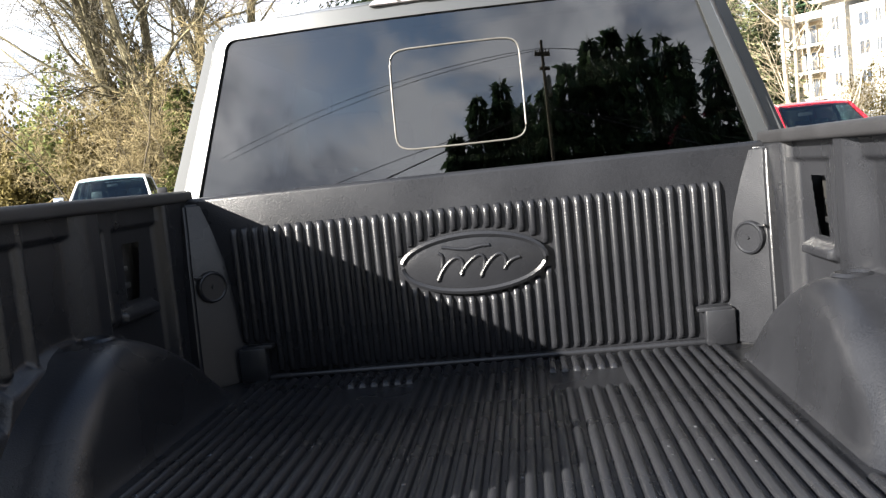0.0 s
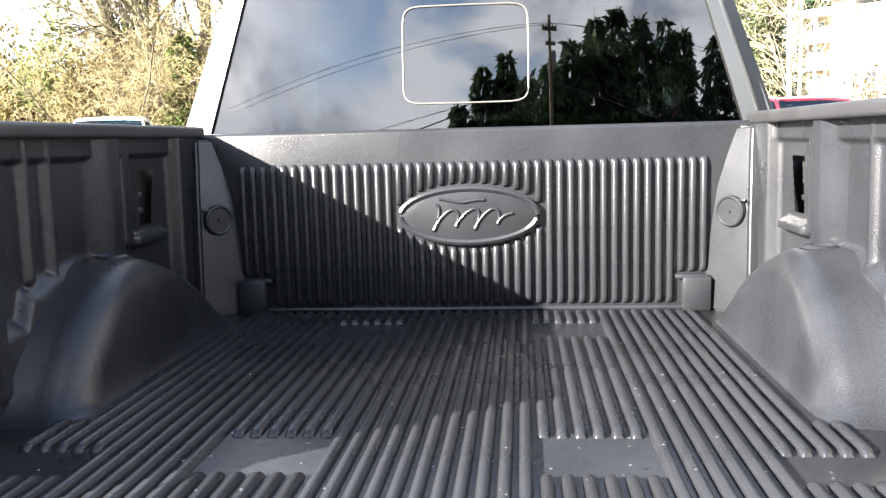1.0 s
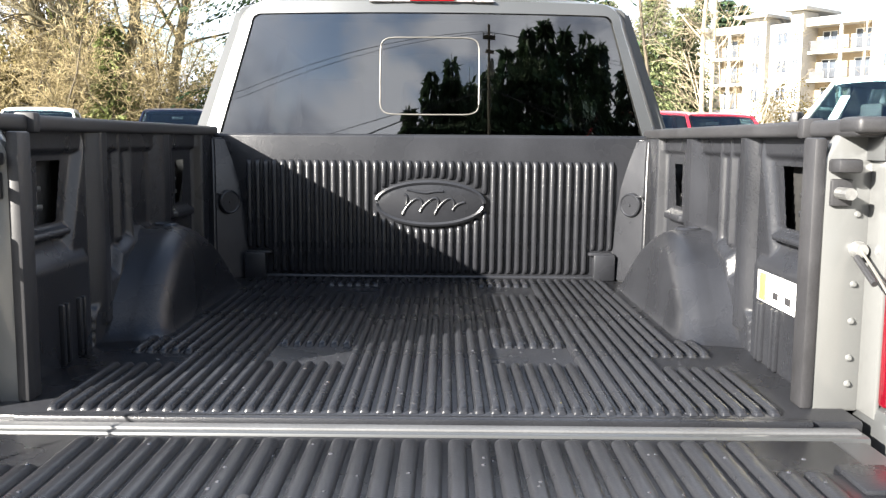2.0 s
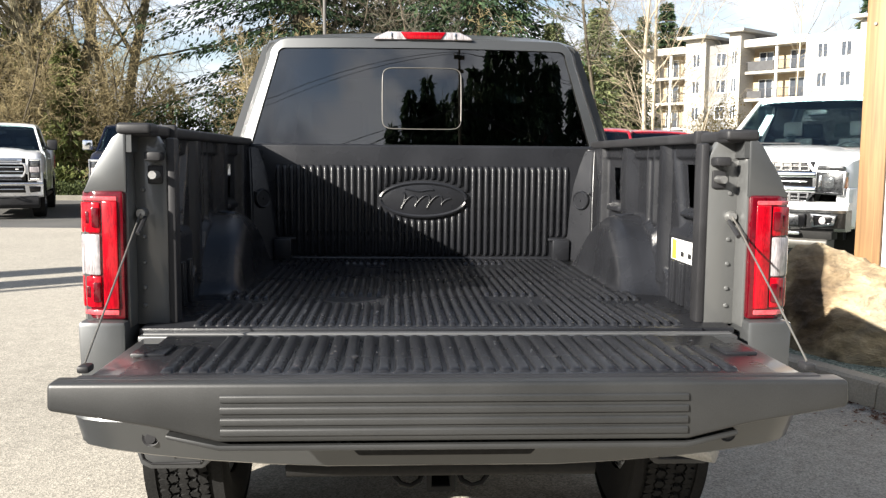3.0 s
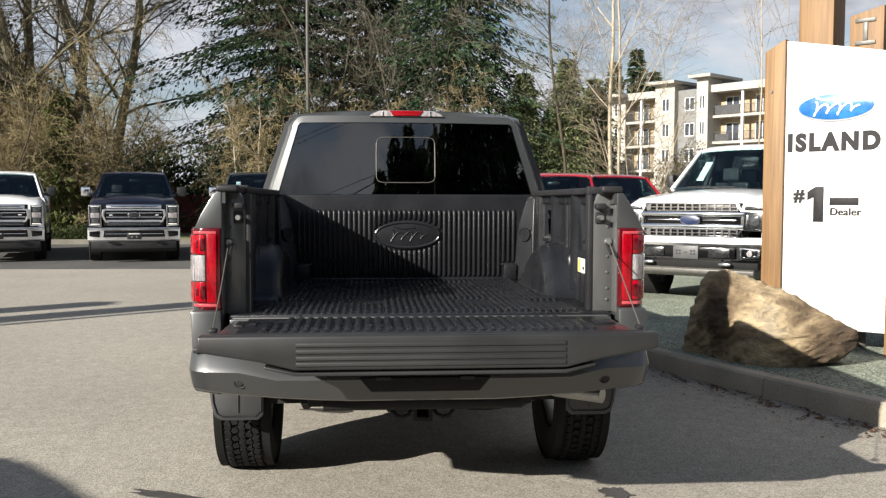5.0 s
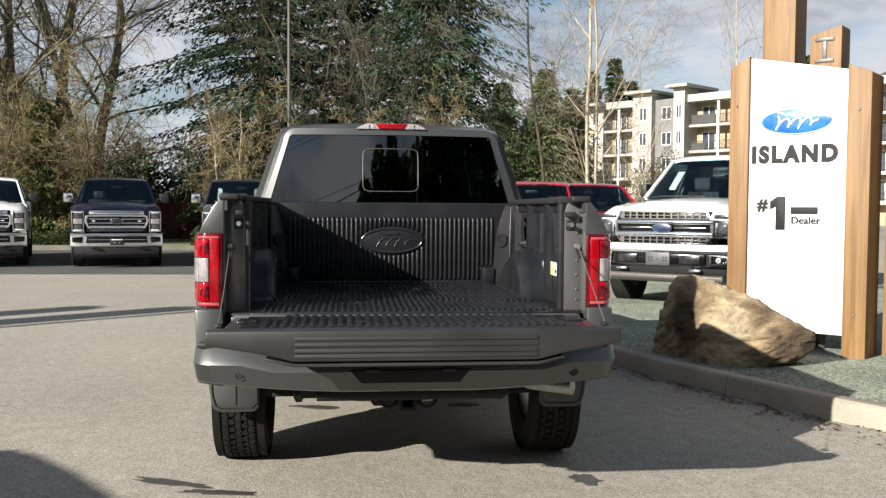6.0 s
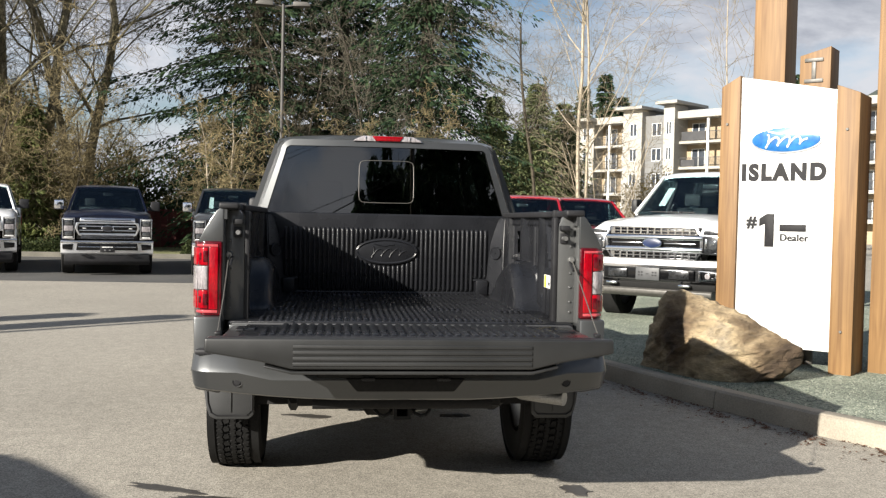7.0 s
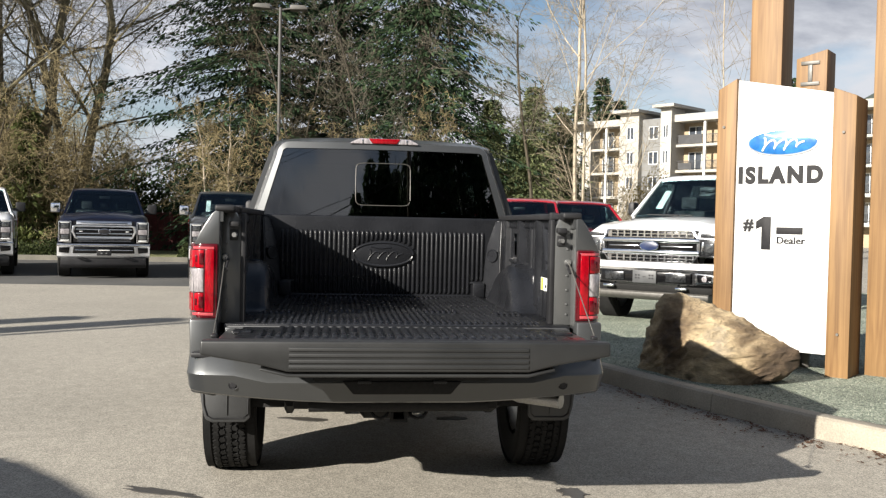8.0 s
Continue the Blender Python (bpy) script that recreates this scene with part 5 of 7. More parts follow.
# bedsides: upper shell, lower panel with the wheel arch, end jamb, tail lamp
SECTION = [(0.828, 1.40), (0.828, 1.462), (0.846, 1.464), (0.875, 1.440), (0.925, 1.365), (0.965, 1.285), (0.984, 1.20), (0.988, 1.10), (0.982, 0.93), (0.940, 0.92), (0.930, 1.10), (0.905, 1.26), (0.85, 1.40)]
for s in (1, -1):
    rings = []
    for y, pull in ((0.095, 0.035), (0.12, 0.022), (0.25, 0.010), (0.6, 0.0), (1.2, 0.0), (1.775, 0.0)):
        rings.append([(s * (x - pull * (x - 0.80) / 0.188), y, z) for x, z in SECTION])
    part("bedside", loft(rings), GREY_PAINT, main)
    pts = [(0.10, 0.64), (0.50, 0.60)] + arch(1.12, 0.43, 0.492)[1:-1] + [(1.72, 0.50), (1.775, 0.50), (1.775, 0.926), (0.10, 0.926)]
    part("lower_panel", prism(pts, "x", min(s * 0.90, s * 0.968), max(s * 0.90, s * 0.968), 0.010), GREY_PAINT, main)
    part("wheel_well", prism(arch(1.12, 0.43, 0.475), "x", min(s * 0.56, s * 0.935), max(s * 0.56, s * 0.935)), UNDER, main)
    # end jamb
    jamb = part("jamb", prism([(s * 0.735, 0.925), (s * 0.842, 0.925), (s * 0.842, 1.31), (s * 0.842, 1.455), (s * 0.775, 1.448), (s * 0.748, 1.40)], "y", 0.168, 0.20, 0.008), JAMB, main)
    part("jamb_corner", prism([(s * 0.838, 0.60), (s * 0.955, 0.62), (s * 0.965, 0.955), (s * 0.838, 0.955)], "y", 0.055, 0.20, 0.014), GREY_PAINT, main)
    part("jamb_flange", rbox(min(s * 0.728, s * 0.752), max(s * 0.728, s * 0.752), 0.164, 0.22, 0.93, 1.44, 0.006), TRIM, jamb)
    part("latch", rbox(min(s * 0.755, s * 0.80), max(s * 0.755, s * 0.80), 0.12, 0.17, 1.377, 1.402, 0.006), TRIM, jamb)
    part("striker_pin", tube([(s * 0.775, 0.17, 1.34), (s * 0.775, 0.11, 1.34)], 0.011, 10), STEEL, jamb)
    part("striker_plate", rbox(min(s * 0.76, s * 0.80), max(s * 0.76, s * 0.80), 0.158, 0.17, 1.315, 1.365, 0.004), TRIM, jamb)
    for z in (1.30, 1.17, 1.10, 1.03, 0.98):
        part("weld_bump", lathe([(0.0, -0.006), (0.004, -0.005), (0.007, 0.0), (0.0, 0.002)], 12, "y", (s * 0.815, 0.167, z)), JAMB, jamb)
    part("cable_bolt", lathe([(0.0, -0.022), (0.012, -0.022), (0.016, -0.01), (0.016, 0.0), (0.0, 0.0)], 14, "y", (s * 0.818, 0.168, 1.235)), STEEL, jamb)
    part("end_panel", prism([(s * 0.838, 1.292), (s * 0.952, 1.292), (s * 0.925, 1.352), (s * 0.872, 1.438), (s * 0.846, 1.458), (s * 0.836, 1.458)], "y", 0.092, 0.16, 0.008), GREY_PAINT, main)
    part("lamp_pocket", rbox(min(s * 0.836, s * 0.846), max(s * 0.836, s * 0.846), 0.10, 0.20, 0.93, 1.455, 0.003), JAMB, main)
    # tail lamp
    tl = [(0.842, 0.075), (0.925, 0.082), (0.958, 0.105), (0.978, 0.16), (0.991, 0.33), (0.935, 0.33), (0.842, 0.20)]
    grow = lambda pts, k: [(s * (x + (k if x > 0.9 else -k * 0.5)), y - k if y < 0.2 else y) for x, y in pts]
    lamp = part("tail_lamp", prism(grow(tl, -0.002), "z", 0.956, 1.298, 0.008), LENS_DARK, main, "red tail lamp with clear reversing pane")
    outer = [(0.902, 0.079), (0.925, 0.082), (0.958, 0.105), (0.978, 0.16), (0.991, 0.33), (0.935, 0.33), (0.902, 0.20)]
    part("brake_lens", prism(grow(outer, 0.002), "z", 1.187, 1.268, 0.005), LENS_RED, lamp)
    part("reversing_lens", prism(grow(outer, 0.003), "z", 1.075, 1.184, 0.005), LENS_WHITE, lamp, "clear reversing lens")
    part("lower_lens", prism(grow(outer, 0.002), "z", 0.988, 1.072, 0.005), LENS_RED, lamp)
    for zc in (1.228, 1.030):
        for xf, wide, tall, deep in ((0.916, 0.010, 0.026, 0.0795), (0.938, 0.007, 0.016, 0.091)):
            part("lens_facet", rbox(*span(s, xf - wide, xf + wide), deep - 0.006, deep + 0.01, zc - tall, zc + tall, 0.003), LENS_DARK, lamp, "darker square lens facet")
    part("inner_lens", prism([(s * 0.858, 0.071), (s * 0.899, 0.0745), (s * 0.899, 0.16), (s * 0.858, 0.16)], "z", 0.985, 1.272, 0.004), LENS_RED, lamp)
    part("reflector_strip", prism(grow([(0.86, 0.0765), (0.925, 0.082), (0.955, 0.103), (0.95, 0.16), (0.86, 0.16)], 0.002), "z", 1.272, 1.284, 0.003), PINK, lamp)
    part("reflector_strip", prism(grow([(0.86, 0.0765), (0.925, 0.082), (0.955, 0.103), (0.95, 0.16), (0.86, 0.16)], 0.002), "z", 0.968, 0.982, 0.003), PINK, lamp)

# sill between floor and tailgate
part("bed_sill", rbox(-0.80, 0.80, 0.025, 0.088, 0.885, 0.922, 0.006), GREY_PAINT, main)
part("sill_strip", rbox(-0.79, 0.79, 0.040, 0.066, 0.918, 0.9265, 0.003), STEEL_GREY, main, "worn metal strip along the sill")
part("sill_plate", rbox(-0.72, 0.72, 0.075, 0.10, 0.905, 0.934, 0.006), LINER, main)
part("hinge_seal", rbox(-0.72, 0.72, 0.012, 0.030, 0.895, 0.915, 0.004), TRIM, main)

# tailgate, lying open
gate = part("tailgate", prism([(-0.785, 0.922), (0.785, 0.922), (0.785, 0.885), (0.60, 0.835), (0.48, 0.80), (-0.48, 0.80), (-0.60, 0.835), (-0.785, 0.885)], "y", -0.455, 0.010, 0.010), GREY_PAINT, main, "lowered tailgate with ribbed liner")
gate_liner = part("tailgate_liner", rbox(-0.715, 0.715, -0.435, -0.012, 0.918, 0.930, 0.005), LINER, gate)
for i in range(-16, 17):
    x = i * 0.0385
    rib(gate_liner, Matrix.Translation((x, -0.415, 0.930)), 0.38 if abs(i) < 15 else 0.25, 0.012, 0.010)
for x in (-0.22, 0.24):
    part("liner_screw", lathe([(0.0, 0.0), (0.009, 0.0), (0.009, 0.004), (0.005, 0.006), (0.0, 0.006)], 12, "z", (x, -0.30, 0.9365)), TRIM, gate)
part("edge_strip", rbox(-0.79, 0.79, -0.475, -0.440, 0.905, 0.934, 0.006), TRIM, gate)
# moulded top edge that faces rearward
face = [(-0.832, 0.932), (0.832, 0.932), (0.834, 0.874), (0.62, 0.838), (0.49, 0.806), (-0.49, 0.806), (-0.62, 0.838), (-0.834, 0.874)]
edge = part("top_moulding", prism(face, "y", -0.508, -0.445, 0.010, 3), MOULDING, gate, "dark grey moulding along the tailgate edge")
for z in (0.906, 0.882, 0.858, 0.836):
    part("moulding_rib", prism([(-0.5095, z + 0.002), (-0.5135, z - 0.002), (-0.5135, z - 0.014), (-0.506, z - 0.017)], "x", -0.486, 0.486, 0.0015), MOULDING, edge)
part("lower_lip", prism([(-0.60, 0.822), (-0.49, 0.798), (0.49, 0.798), (0.60, 0.822), (0.60, 0.812), (0.49, 0.785), (-0.49, 0.785), (-0.60, 0.812)], "y", -0.500, -0.40, 0.004), MOULDING, gate)
for s in (1, -1):
    part("gate_cable", tube([(s * 0.818, 0.150, 1.235), (s * 0.815, 0.08, 1.20), (s * 0.800, -0.18, 1.068), (s * 0.796, -0.385, 0.945)], 0.0026, 6), GALV, gate, "steel stay cable")
    part("cable_sleeve", tube([(s * 0.801, 0.13, 1.225), (s * 0.803, 0.06, 1.187)], 0.0062, 8), TRIM, gate)
    part("cable_eye", rbox(min(s * 0.78, s * 0.806), max(s * 0.78, s * 0.806), -0.41, -0.37, 0.928, 0.944, 0.005), TRIM, gate)
    part("edge_latch", rbox(min(s * 0.66, s * 0.74), max(s * 0.66, s * 0.74), -0.25, -0.14, 0.926, 0.937, 0.005), LINER, gate)

# rear bumper
rings = []
for x in (-0.970, -0.963, -0.95, -0.92, -0.87, -0.75, -0.60, -0.45, -0.30, 0.30, 0.45, 0.60, 0.75, 0.87, 0.92, 0.95, 0.963, 0.970):
    a = abs(x)
    yr = -0.10 + 0.07 * (a / 0.970) ** 4 + 0.05 * max(0.0, (a - 0.888) / 0.082) ** 2.2
    zt = 0.795 if a > 0.6 else 0.765
    zb = 0.585 + 0.05 * (a / 0.970) ** 2
    q = 0.03 if a > 0.966 else 0.010 if a > 0.958 else 0.0
    rings.append([(x, 0.12, zb + q), (x, yr + 0.062 + q, zb + q), (x, yr + 0.046 + q, zb + 0.008 + q), (x, yr + 0.036 + q, zb + 0.025 + q), (x, yr - 0.004 + q, zt - 0.075), (x, yr + 0.004 + q, zt - 0.055 - q), (x, yr + 0.05 + q, zt - q), (x, 0.12, zt - q)])
bumper = part("rear_bumper", loft(rings), GREY_PAINT, main, "grey painted rear bumper", angle=24)
for s in (1, -1):
    part("corner_pad", rbox(min(s * 0.70, s * 0.945), max(s * 0.70, s * 0.945), -0.01, 0.11, 0.788, 0.812, 0.008), TRIM, bumper)
part("step_pad", rbox(-0.56, 0.56, -0.085, 0.10, 0.755, 0.782, 0.008), TRIM, bumper)
recess = prism([(-0.27, 0.700), (0.27, 0.700), (0.22, 0.640), (-0.22, 0.640)], "y", -0.112, -0.06, 0.008)
part("plate_recess", recess, UNDER, bumper, "black number plate recess")
for x in (-0.17, 0.17):
    part("plate_lamp", rbox(x - 0.03, x + 0.03, -0.118, -0.10, 0.690, 0.704, 0.004), TRIM, bumper)
# black slab above the plate recess, in place of the shade there
part("recess_shade", rbox(-0.40, 0.40, -0.105, -0.05, 0.70, 0.755, 0.008), UNDER, bumper)
for x in (-0.75, 0.75):
    ring_ob = part("parking_sensor", lathe([(0.0, -0.016), (0.013, -0.016), (0.016, -0.010), (0.022, -0.012), (0.024, -0.004), (0.024, 0.02), (0.0, 0.02)], 18, "y", (x, -0.045, 0.675)), TRIM, bumper)
# chassis, hitch and running gear
part("chassis_rail", rbox(-0.50, -0.42, 0.25, 5.4, 0.50, 0.62, 0.01), UNDER, main)
part("chassis_rail", rbox(0.42, 0.50, 0.25, 5.4, 0.50, 0.62, 0.01), UNDER, main)
part("bed_underside", rbox(-0.92, 0.92, 0.12, 1.76, 0.80, 0.885, 0.01), UNDER, main)
hitch = part("tow_hitch", tube([(-0.42, 0.06, 0.56), (0.42, 0.06, 0.56)], 0.032, 12), UNDER, main, "black square tow hitch")
part("hitch_receiver", holed(-0.033, 0.033, 0.480, 0.546, [(-0.025, 0.025, 0.488, 0.538)], lambda u, v, k: (u, 0.09 + 0.15 * k, v)), UNDER, hitch)
part("hitch_collar", holed(-0.040, 0.040, 0.473, 0.553, [(-0.026, 0.026, 0.487, 0.539)], lambda u, v, k: (u, 0.082 + 0.022 * k, v)), UNDER, hitch)
for s in (1, -1):
    part("chain_loop", tube([(s * 0.045, 0.12, 0.525), (s * 0.060, 0.085, 0.502), (s * 0.085, 0.070, 0.493), (s * 0.112, 0.072, 0.500), (s * 0.130, 0.090, 0.518), (s * 0.135, 0.12, 0.540)], 0.008, 6), UNDER, hitch)
    wheel(main, s * 0.858, 1.12, s)
    part("leaf_spring", tube([(s * 0.52, 0.35, 0.52), (s * 0.54, 0.75, 0.40), (s * 0.54, 1.12, 0.36), (s * 0.54, 1.5, 0.40), (s * 0.52, 1.85, 0.50)], 0.028, 6), UNDER, main)
    flap = prism([(s * 0.735, 0.385), (s * 0.76, 0.362), (s * 0.93, 0.362), (s * 0.962, 0.378), (s * 0.978, 0.43), (s * 0.99, 0.52), (s * 0.965, 0.62), (s * 0.73, 0.62)], "y", 0.596, 0.618, 0.007)
    flap_ob = part("mud_flap", flap, FLAP, main, "dark grey moulded mud flap")
    part("flap_border", tube([(s * 0.742, 0.594, 0.60), (s * 0.746, 0.594, 0.405), (s * 0.768, 0.594, 0.383), (s * 0.925, 0.594, 0.382), (s * 0.952, 0.594, 0.398), (s * 0.968, 0.594, 0.45), (s * 0.975, 0.594, 0.55)], 0.0035, 6), TRIM, flap_ob)
    part("flap_crease", rbox(*span(s, 0.850, 0.856), 0.590, 0.60, 0.40, 0.60, 0.002), FLAP, flap_ob)
    part("shock_absorber", tube([(s * 0.47, 1.0, 0.40), (s * 0.40, 1.25, 0.80)], 0.03, 8), UNDER, main)
part("rear_axle", tube([(-0.72, 1.12, 0.41), (-0.2, 1.12, 0.41), (-0.13, 1.12, 0.41), (0.13, 1.12, 0.41), (0.2, 1.12, 0.41), (0.72, 1.12, 0.41)], [0.045, 0.05, 0.14, 0.14, 0.05, 0.045], 14), UNDER, main)
spare = lathe([(0.20, 0.54), (0.36, 0.53), (0.385, 0.58), (0.385, 0.68), (0.36, 0.74), (0.20, 0.73)], 32, "z", (0, 0.56, 0))
part("spare_tyre", spare, RUBBER, main)
part("exhaust_pipe", tube([(0.55, 1.9, 0.52), (0.58, 0.8, 0.52), (0.62, 0.30, 0.555), (0.80, 0.16, 0.555)], [0.034, 0.034, 0.034, 0.036], 14), STEEL, main, "bright exhaust tail pipe")
for i in range(-22, 22):
    x = (i + 0.5) * PITCH
    z0, z1 = (1.035 if abs(x) > 0.585 else 0.948), 1.358
    half = (LOGO_B + 0.010) * math.sqrt(max(0.0, 1 - (x / (LOGO_A + 0.012)) ** 2))
    for lo, hi in ([(z0, LOGO_Z - half), (LOGO_Z + half, z1)] if half else [(z0, z1)]):
        rib(head, Matrix.Translation((x, 1.7455, lo)) @ UPRIGHT, hi - lo, 0.0078)
for i in range(-22, 23):
    a = abs(i * PITCH)
    runs = [(0.115, 1.70)]
    if 0.155 < a < 0.335:
        runs = [(0.115, 0.47), (0.64, 1.37), (1.55, 1.70)]
    elif a > 0.63:
        runs = [(0.115, 0.45), (0.56, 0.72)]
    elif a > 0.54:
        runs = [(0.115, 0.45), (0.56, 1.70)]
    for y0, y1 in runs:
        rib(liner, Matrix.Translation((i * PITCH, y0, FLOOR_TOP)), y1 - y0, 0.0080)
# rain drops left on the liner
rnd = random.Random(21)
drops = bmesh.new()
for k in range(330):
    x, y = rnd.uniform(-0.62, 0.62), 0.10 + 1.0 * rnd.random() ** 1.5 if k % 3 else rnd.uniform(-0.42, -0.03)
    on = abs((x / (PITCH if y > 0 else 0.0385)) % 1 - 0.5)
    z = (FLOOR_TOP if y > 0 else 0.930) + (0.0125 if y > 0 else 0.010) * (on > 0.33)
    r = rnd.uniform(0.0016, 0.0045)
    ring = [drops.verts.new((x + r * math.cos(t), y + r * math.sin(t), z - 0.0002)) for t in [math.pi * q / 3 for q in range(6)]]
    mid = [drops.verts.new((x + 0.6 * r * math.cos(t), y + 0.6 * r * math.sin(t), z + 0.4 * r)) for t in [math.pi * q / 3 for q in range(6)]]
    top = drops.verts.new((x, y, z + 0.5 * r))
    for q in range(6):
        drops.faces.new((ring[q], ring[(q + 1) % 6], mid[(q + 1) % 6], mid[q]))
        drops.faces.new((mid[q], mid[(q + 1) % 6], top))
tagged(link_mesh("water_drops", drops, WATER, None, "small rain drops scattered on the black liner"), category="water", kind="stuff")

# ---- boulder ----
def hull_rock(pts, seed):
    """A broken stone: the hull of some corners, cut finer and roughened along its bedding."""
    b = bmesh.new()
    for p in pts:
        b.verts.new(p)
    res = bmesh.ops.convex_hull(b, input=b.verts)
    bmesh.ops.delete(b, geom=list({g for g in res["geom_interior"] + res["geom_unused"] if g.is_valid}), context="VERTS")
    for _ in range(5):
        bmesh.ops.subdivide_edges(b, edges=[e for e in b.edges if e.calc_length() > 0.035], cuts=1, use_grid_fill=True)
        bmesh.ops.triangulate(b, faces=b.faces[:])
    for _ in range(1):
        bmesh.ops.smooth_vert(b, verts=b.verts, factor=0.2, use_axis_x=True, use_axis_y=True, use_axis_z=True)
    b.normal_update()
    for v in b.verts:
        p = v.co
        w = 0.032 * noise.fractal(p * 2.2 + Vector((seed, 0, 0)), 1.0, 2.0, 3) + 0.028 * noise.ridged_multi_fractal(Vector((p.x * 3 + p.z, p.y * 3, p.z * 8 - p.x * 4)) + Vector((0, seed, 0)), 1.0, 2.0, 3, 1.0, 2.0)
        v.co = p + v.normal * (w - 0.02)
    return b


rock = hull_rock([(-0.14, 0.22, -0.13), (-0.06, 0.50, -0.13), (0.25, -0.02, -0.13), (0.58, -0.30, -0.13), (0.95, -0.28, -0.13), (1.30, -0.05, 0.0), (1.46, 0.18, 0.09), (1.1, 0.60, -0.13), (0.2, 0.65, -0.13),
                  (-0.03, 0.16, 0.36), (0.10, 0.10, 0.62), (0.17, 0.08, 0.73), (0.30, 0.12, 0.74), (0.54, 0.22, 0.67), (0.30, 0.55, 0.5), (0.26, -0.12, 0.40), (0.22, -0.04, 0.58), (0.60, -0.33, 0.27), (0.95, -0.30, 0.20), (0.64, -0.16, 0.49), (1.0, 0.12, 0.50), (1.20, -0.16, 0.24), (1.08, -0.06, 0.40), (1.50, 0.05, 0.28)], 3.7)
bmesh.ops.transform(rock, matrix=Matrix.Translation((2.485, 3.70, 0.175)) @ Matrix.Rotation(math.atan2(-0.92, 1.20), 4, "Z") @ Matrix.Scale(0.875, 4), verts=rock.verts)
tagged(link_mesh("boulder", rock, ROCK, None, "", angle=14), "large tan and brown angular boulder on the gravel", "rock")

# ---- pylon sign ----
sign = thing("pylon_sign", "white sign panel between timber beams with tall posts", "sign", at=Matrix.Translation((3.49, 4.11, 0.0)) @ Matrix.Rotation(radians(-45), 4, "Z"))
# in its own axes: x along the panel, -y out of its face
W = 0.877
panel = part("panel", prism([(0, 0.30), (W, 0.30), (W, 2.665), (0, 2.845)], "y", 0.0, 0.09, 0.004), SIGN_WHITE, sign, "white enamelled sign panel")
STAND = Matrix.Rotation(radians(90), 4, "X")
for name, words, size, x, z, fat in (("lettering", "ISLAND", 0.204, 0.022, 1.866, 0.0135), ("lettering", "#", 0.150, 0.09, 1.42, 0.007), ("lettering", "Dealer", 0.090, 0.395, 1.295, 0.0)):
    ob = text_mesh(words, size, 0.0015, INK, panel, Matrix.Translation((x, -0.0015, z)) @ STAND, fat, name, gap=1.28 if words == "ISLAND" else 1.05)
    if words == "Dealer":
        bm = bmesh.new()
        bm.from_mesh(ob.data)
        for dx, dz in ((0.004, 0.0), (0.008, 0.0), (0.004, 0.0035)):
            twin = bmesh.new()
            twin.from_mesh(ob.data)
            bmesh.ops.translate(twin, vec=(dx, dz, 0.0003 + 0.05 * dx + 0.1 * dz), verts=twin.verts)
            join(bm, twin)
        bm.to_mesh(ob.data)
        bm.free()
    if words == "ISLAND":
        w = max(v.co.x for v in ob.data.vertices)
        ob.matrix_local = Matrix.Translation((x, -0.0015, z)) @ STAND @ Matrix.Diagonal((0.775 / w, 1, 1, 1))
part("lettering", prism([(0.258, 1.235), (0.345, 1.235), (0.345, 1.545), (0.275, 1.545), (0.205, 1.50), (0.205, 1.425), (0.258, 1.45)], "y", -0.0035, 0.0, 0.001), INK, panel)
part("print_bar", rbox(0.395, 0.635, -0.0035, 0.0, 1.383, 1.448, 0.001), INK, panel)
for z0, z1 in ((1.485, 1.53), (1.215, 1.262)):
    part("faded_bar", rbox(0.395, 0.62, -0.003, 0.0, z0, z1, 0.001), PALE, panel)
emblem = part("oval_emblem", prism(oval(0.430, 2.235, 0.330, 0.128), "y", -0.014, 0.0, 0.004), CHROME_SOFT, panel, "silver rimmed oval emblem")
part("emblem_field", prism(oval(0.430, 2.235, 0.312, 0.112), "y", -0.018, -0.01, 0.003), BLUE, emblem, "plain glossy blue oval")
for z, x0, x1, amp in ((2.215, 0.23, 0.62, 0.046), (2.300, 0.26, 0.50, 0.009)):
    part("emblem_flourish", tube(flourish(x0, x1, z, amp, -0.020, 4 if amp > 0.01 else 1), 0.0095, 6), LABEL_WHITE, emblem)


def beam(pts, y0, y1, label=""):
    return part("timber_beam", prism(pts, "y", y0, y1, 0.006), TIMBER, sign, label)


beam([(-0.185, 0.10), (-0.004, 0.10), (-0.004, 2.86), (-0.185, 2.76)], -0.03, 0.42, "stained square timber beam")
beam([(W + 0.004, 0.10), (W + 0.20, 0.10), (W + 0.20, 2.62), (W + 0.004, 2.70)], -0.06, 0.34)
beam([(-0.06, 0.10), (0.25, 0.10), (0.25, 5.6), (-0.06, 5.6)], 0.46, 0.80)
beam([(0.44, 2.2), (0.72, 2.2), (0.72, 3.12), (0.44, 3.05)], 0.30, 0.58)
beam([(1.13, 0.10), (1.50, 0.10), (1.50, 5.6), (1.13, 5.6)], 0.30, 0.70)
plate = part("steel_bracket", rbox(0.485, 0.655, 0.288, 0.299, 2.985, 3.02, 0.004), GALV, sign, "galvanised steel bracket")
part("steel_bracket", rbox(0.485, 0.655, 0.288, 0.299, 2.79, 2.825, 0.004), GALV, sign)
part("steel_bracket", rbox(0.550, 0.590, 0.288, 0.299, 2.825, 2.985, 0.004), GALV, sign)
part("steel_post", tube([(0.57, 0.40, 0.1), (0.57, 0.40, 2.25)], 0.05, 12), GALV, sign)
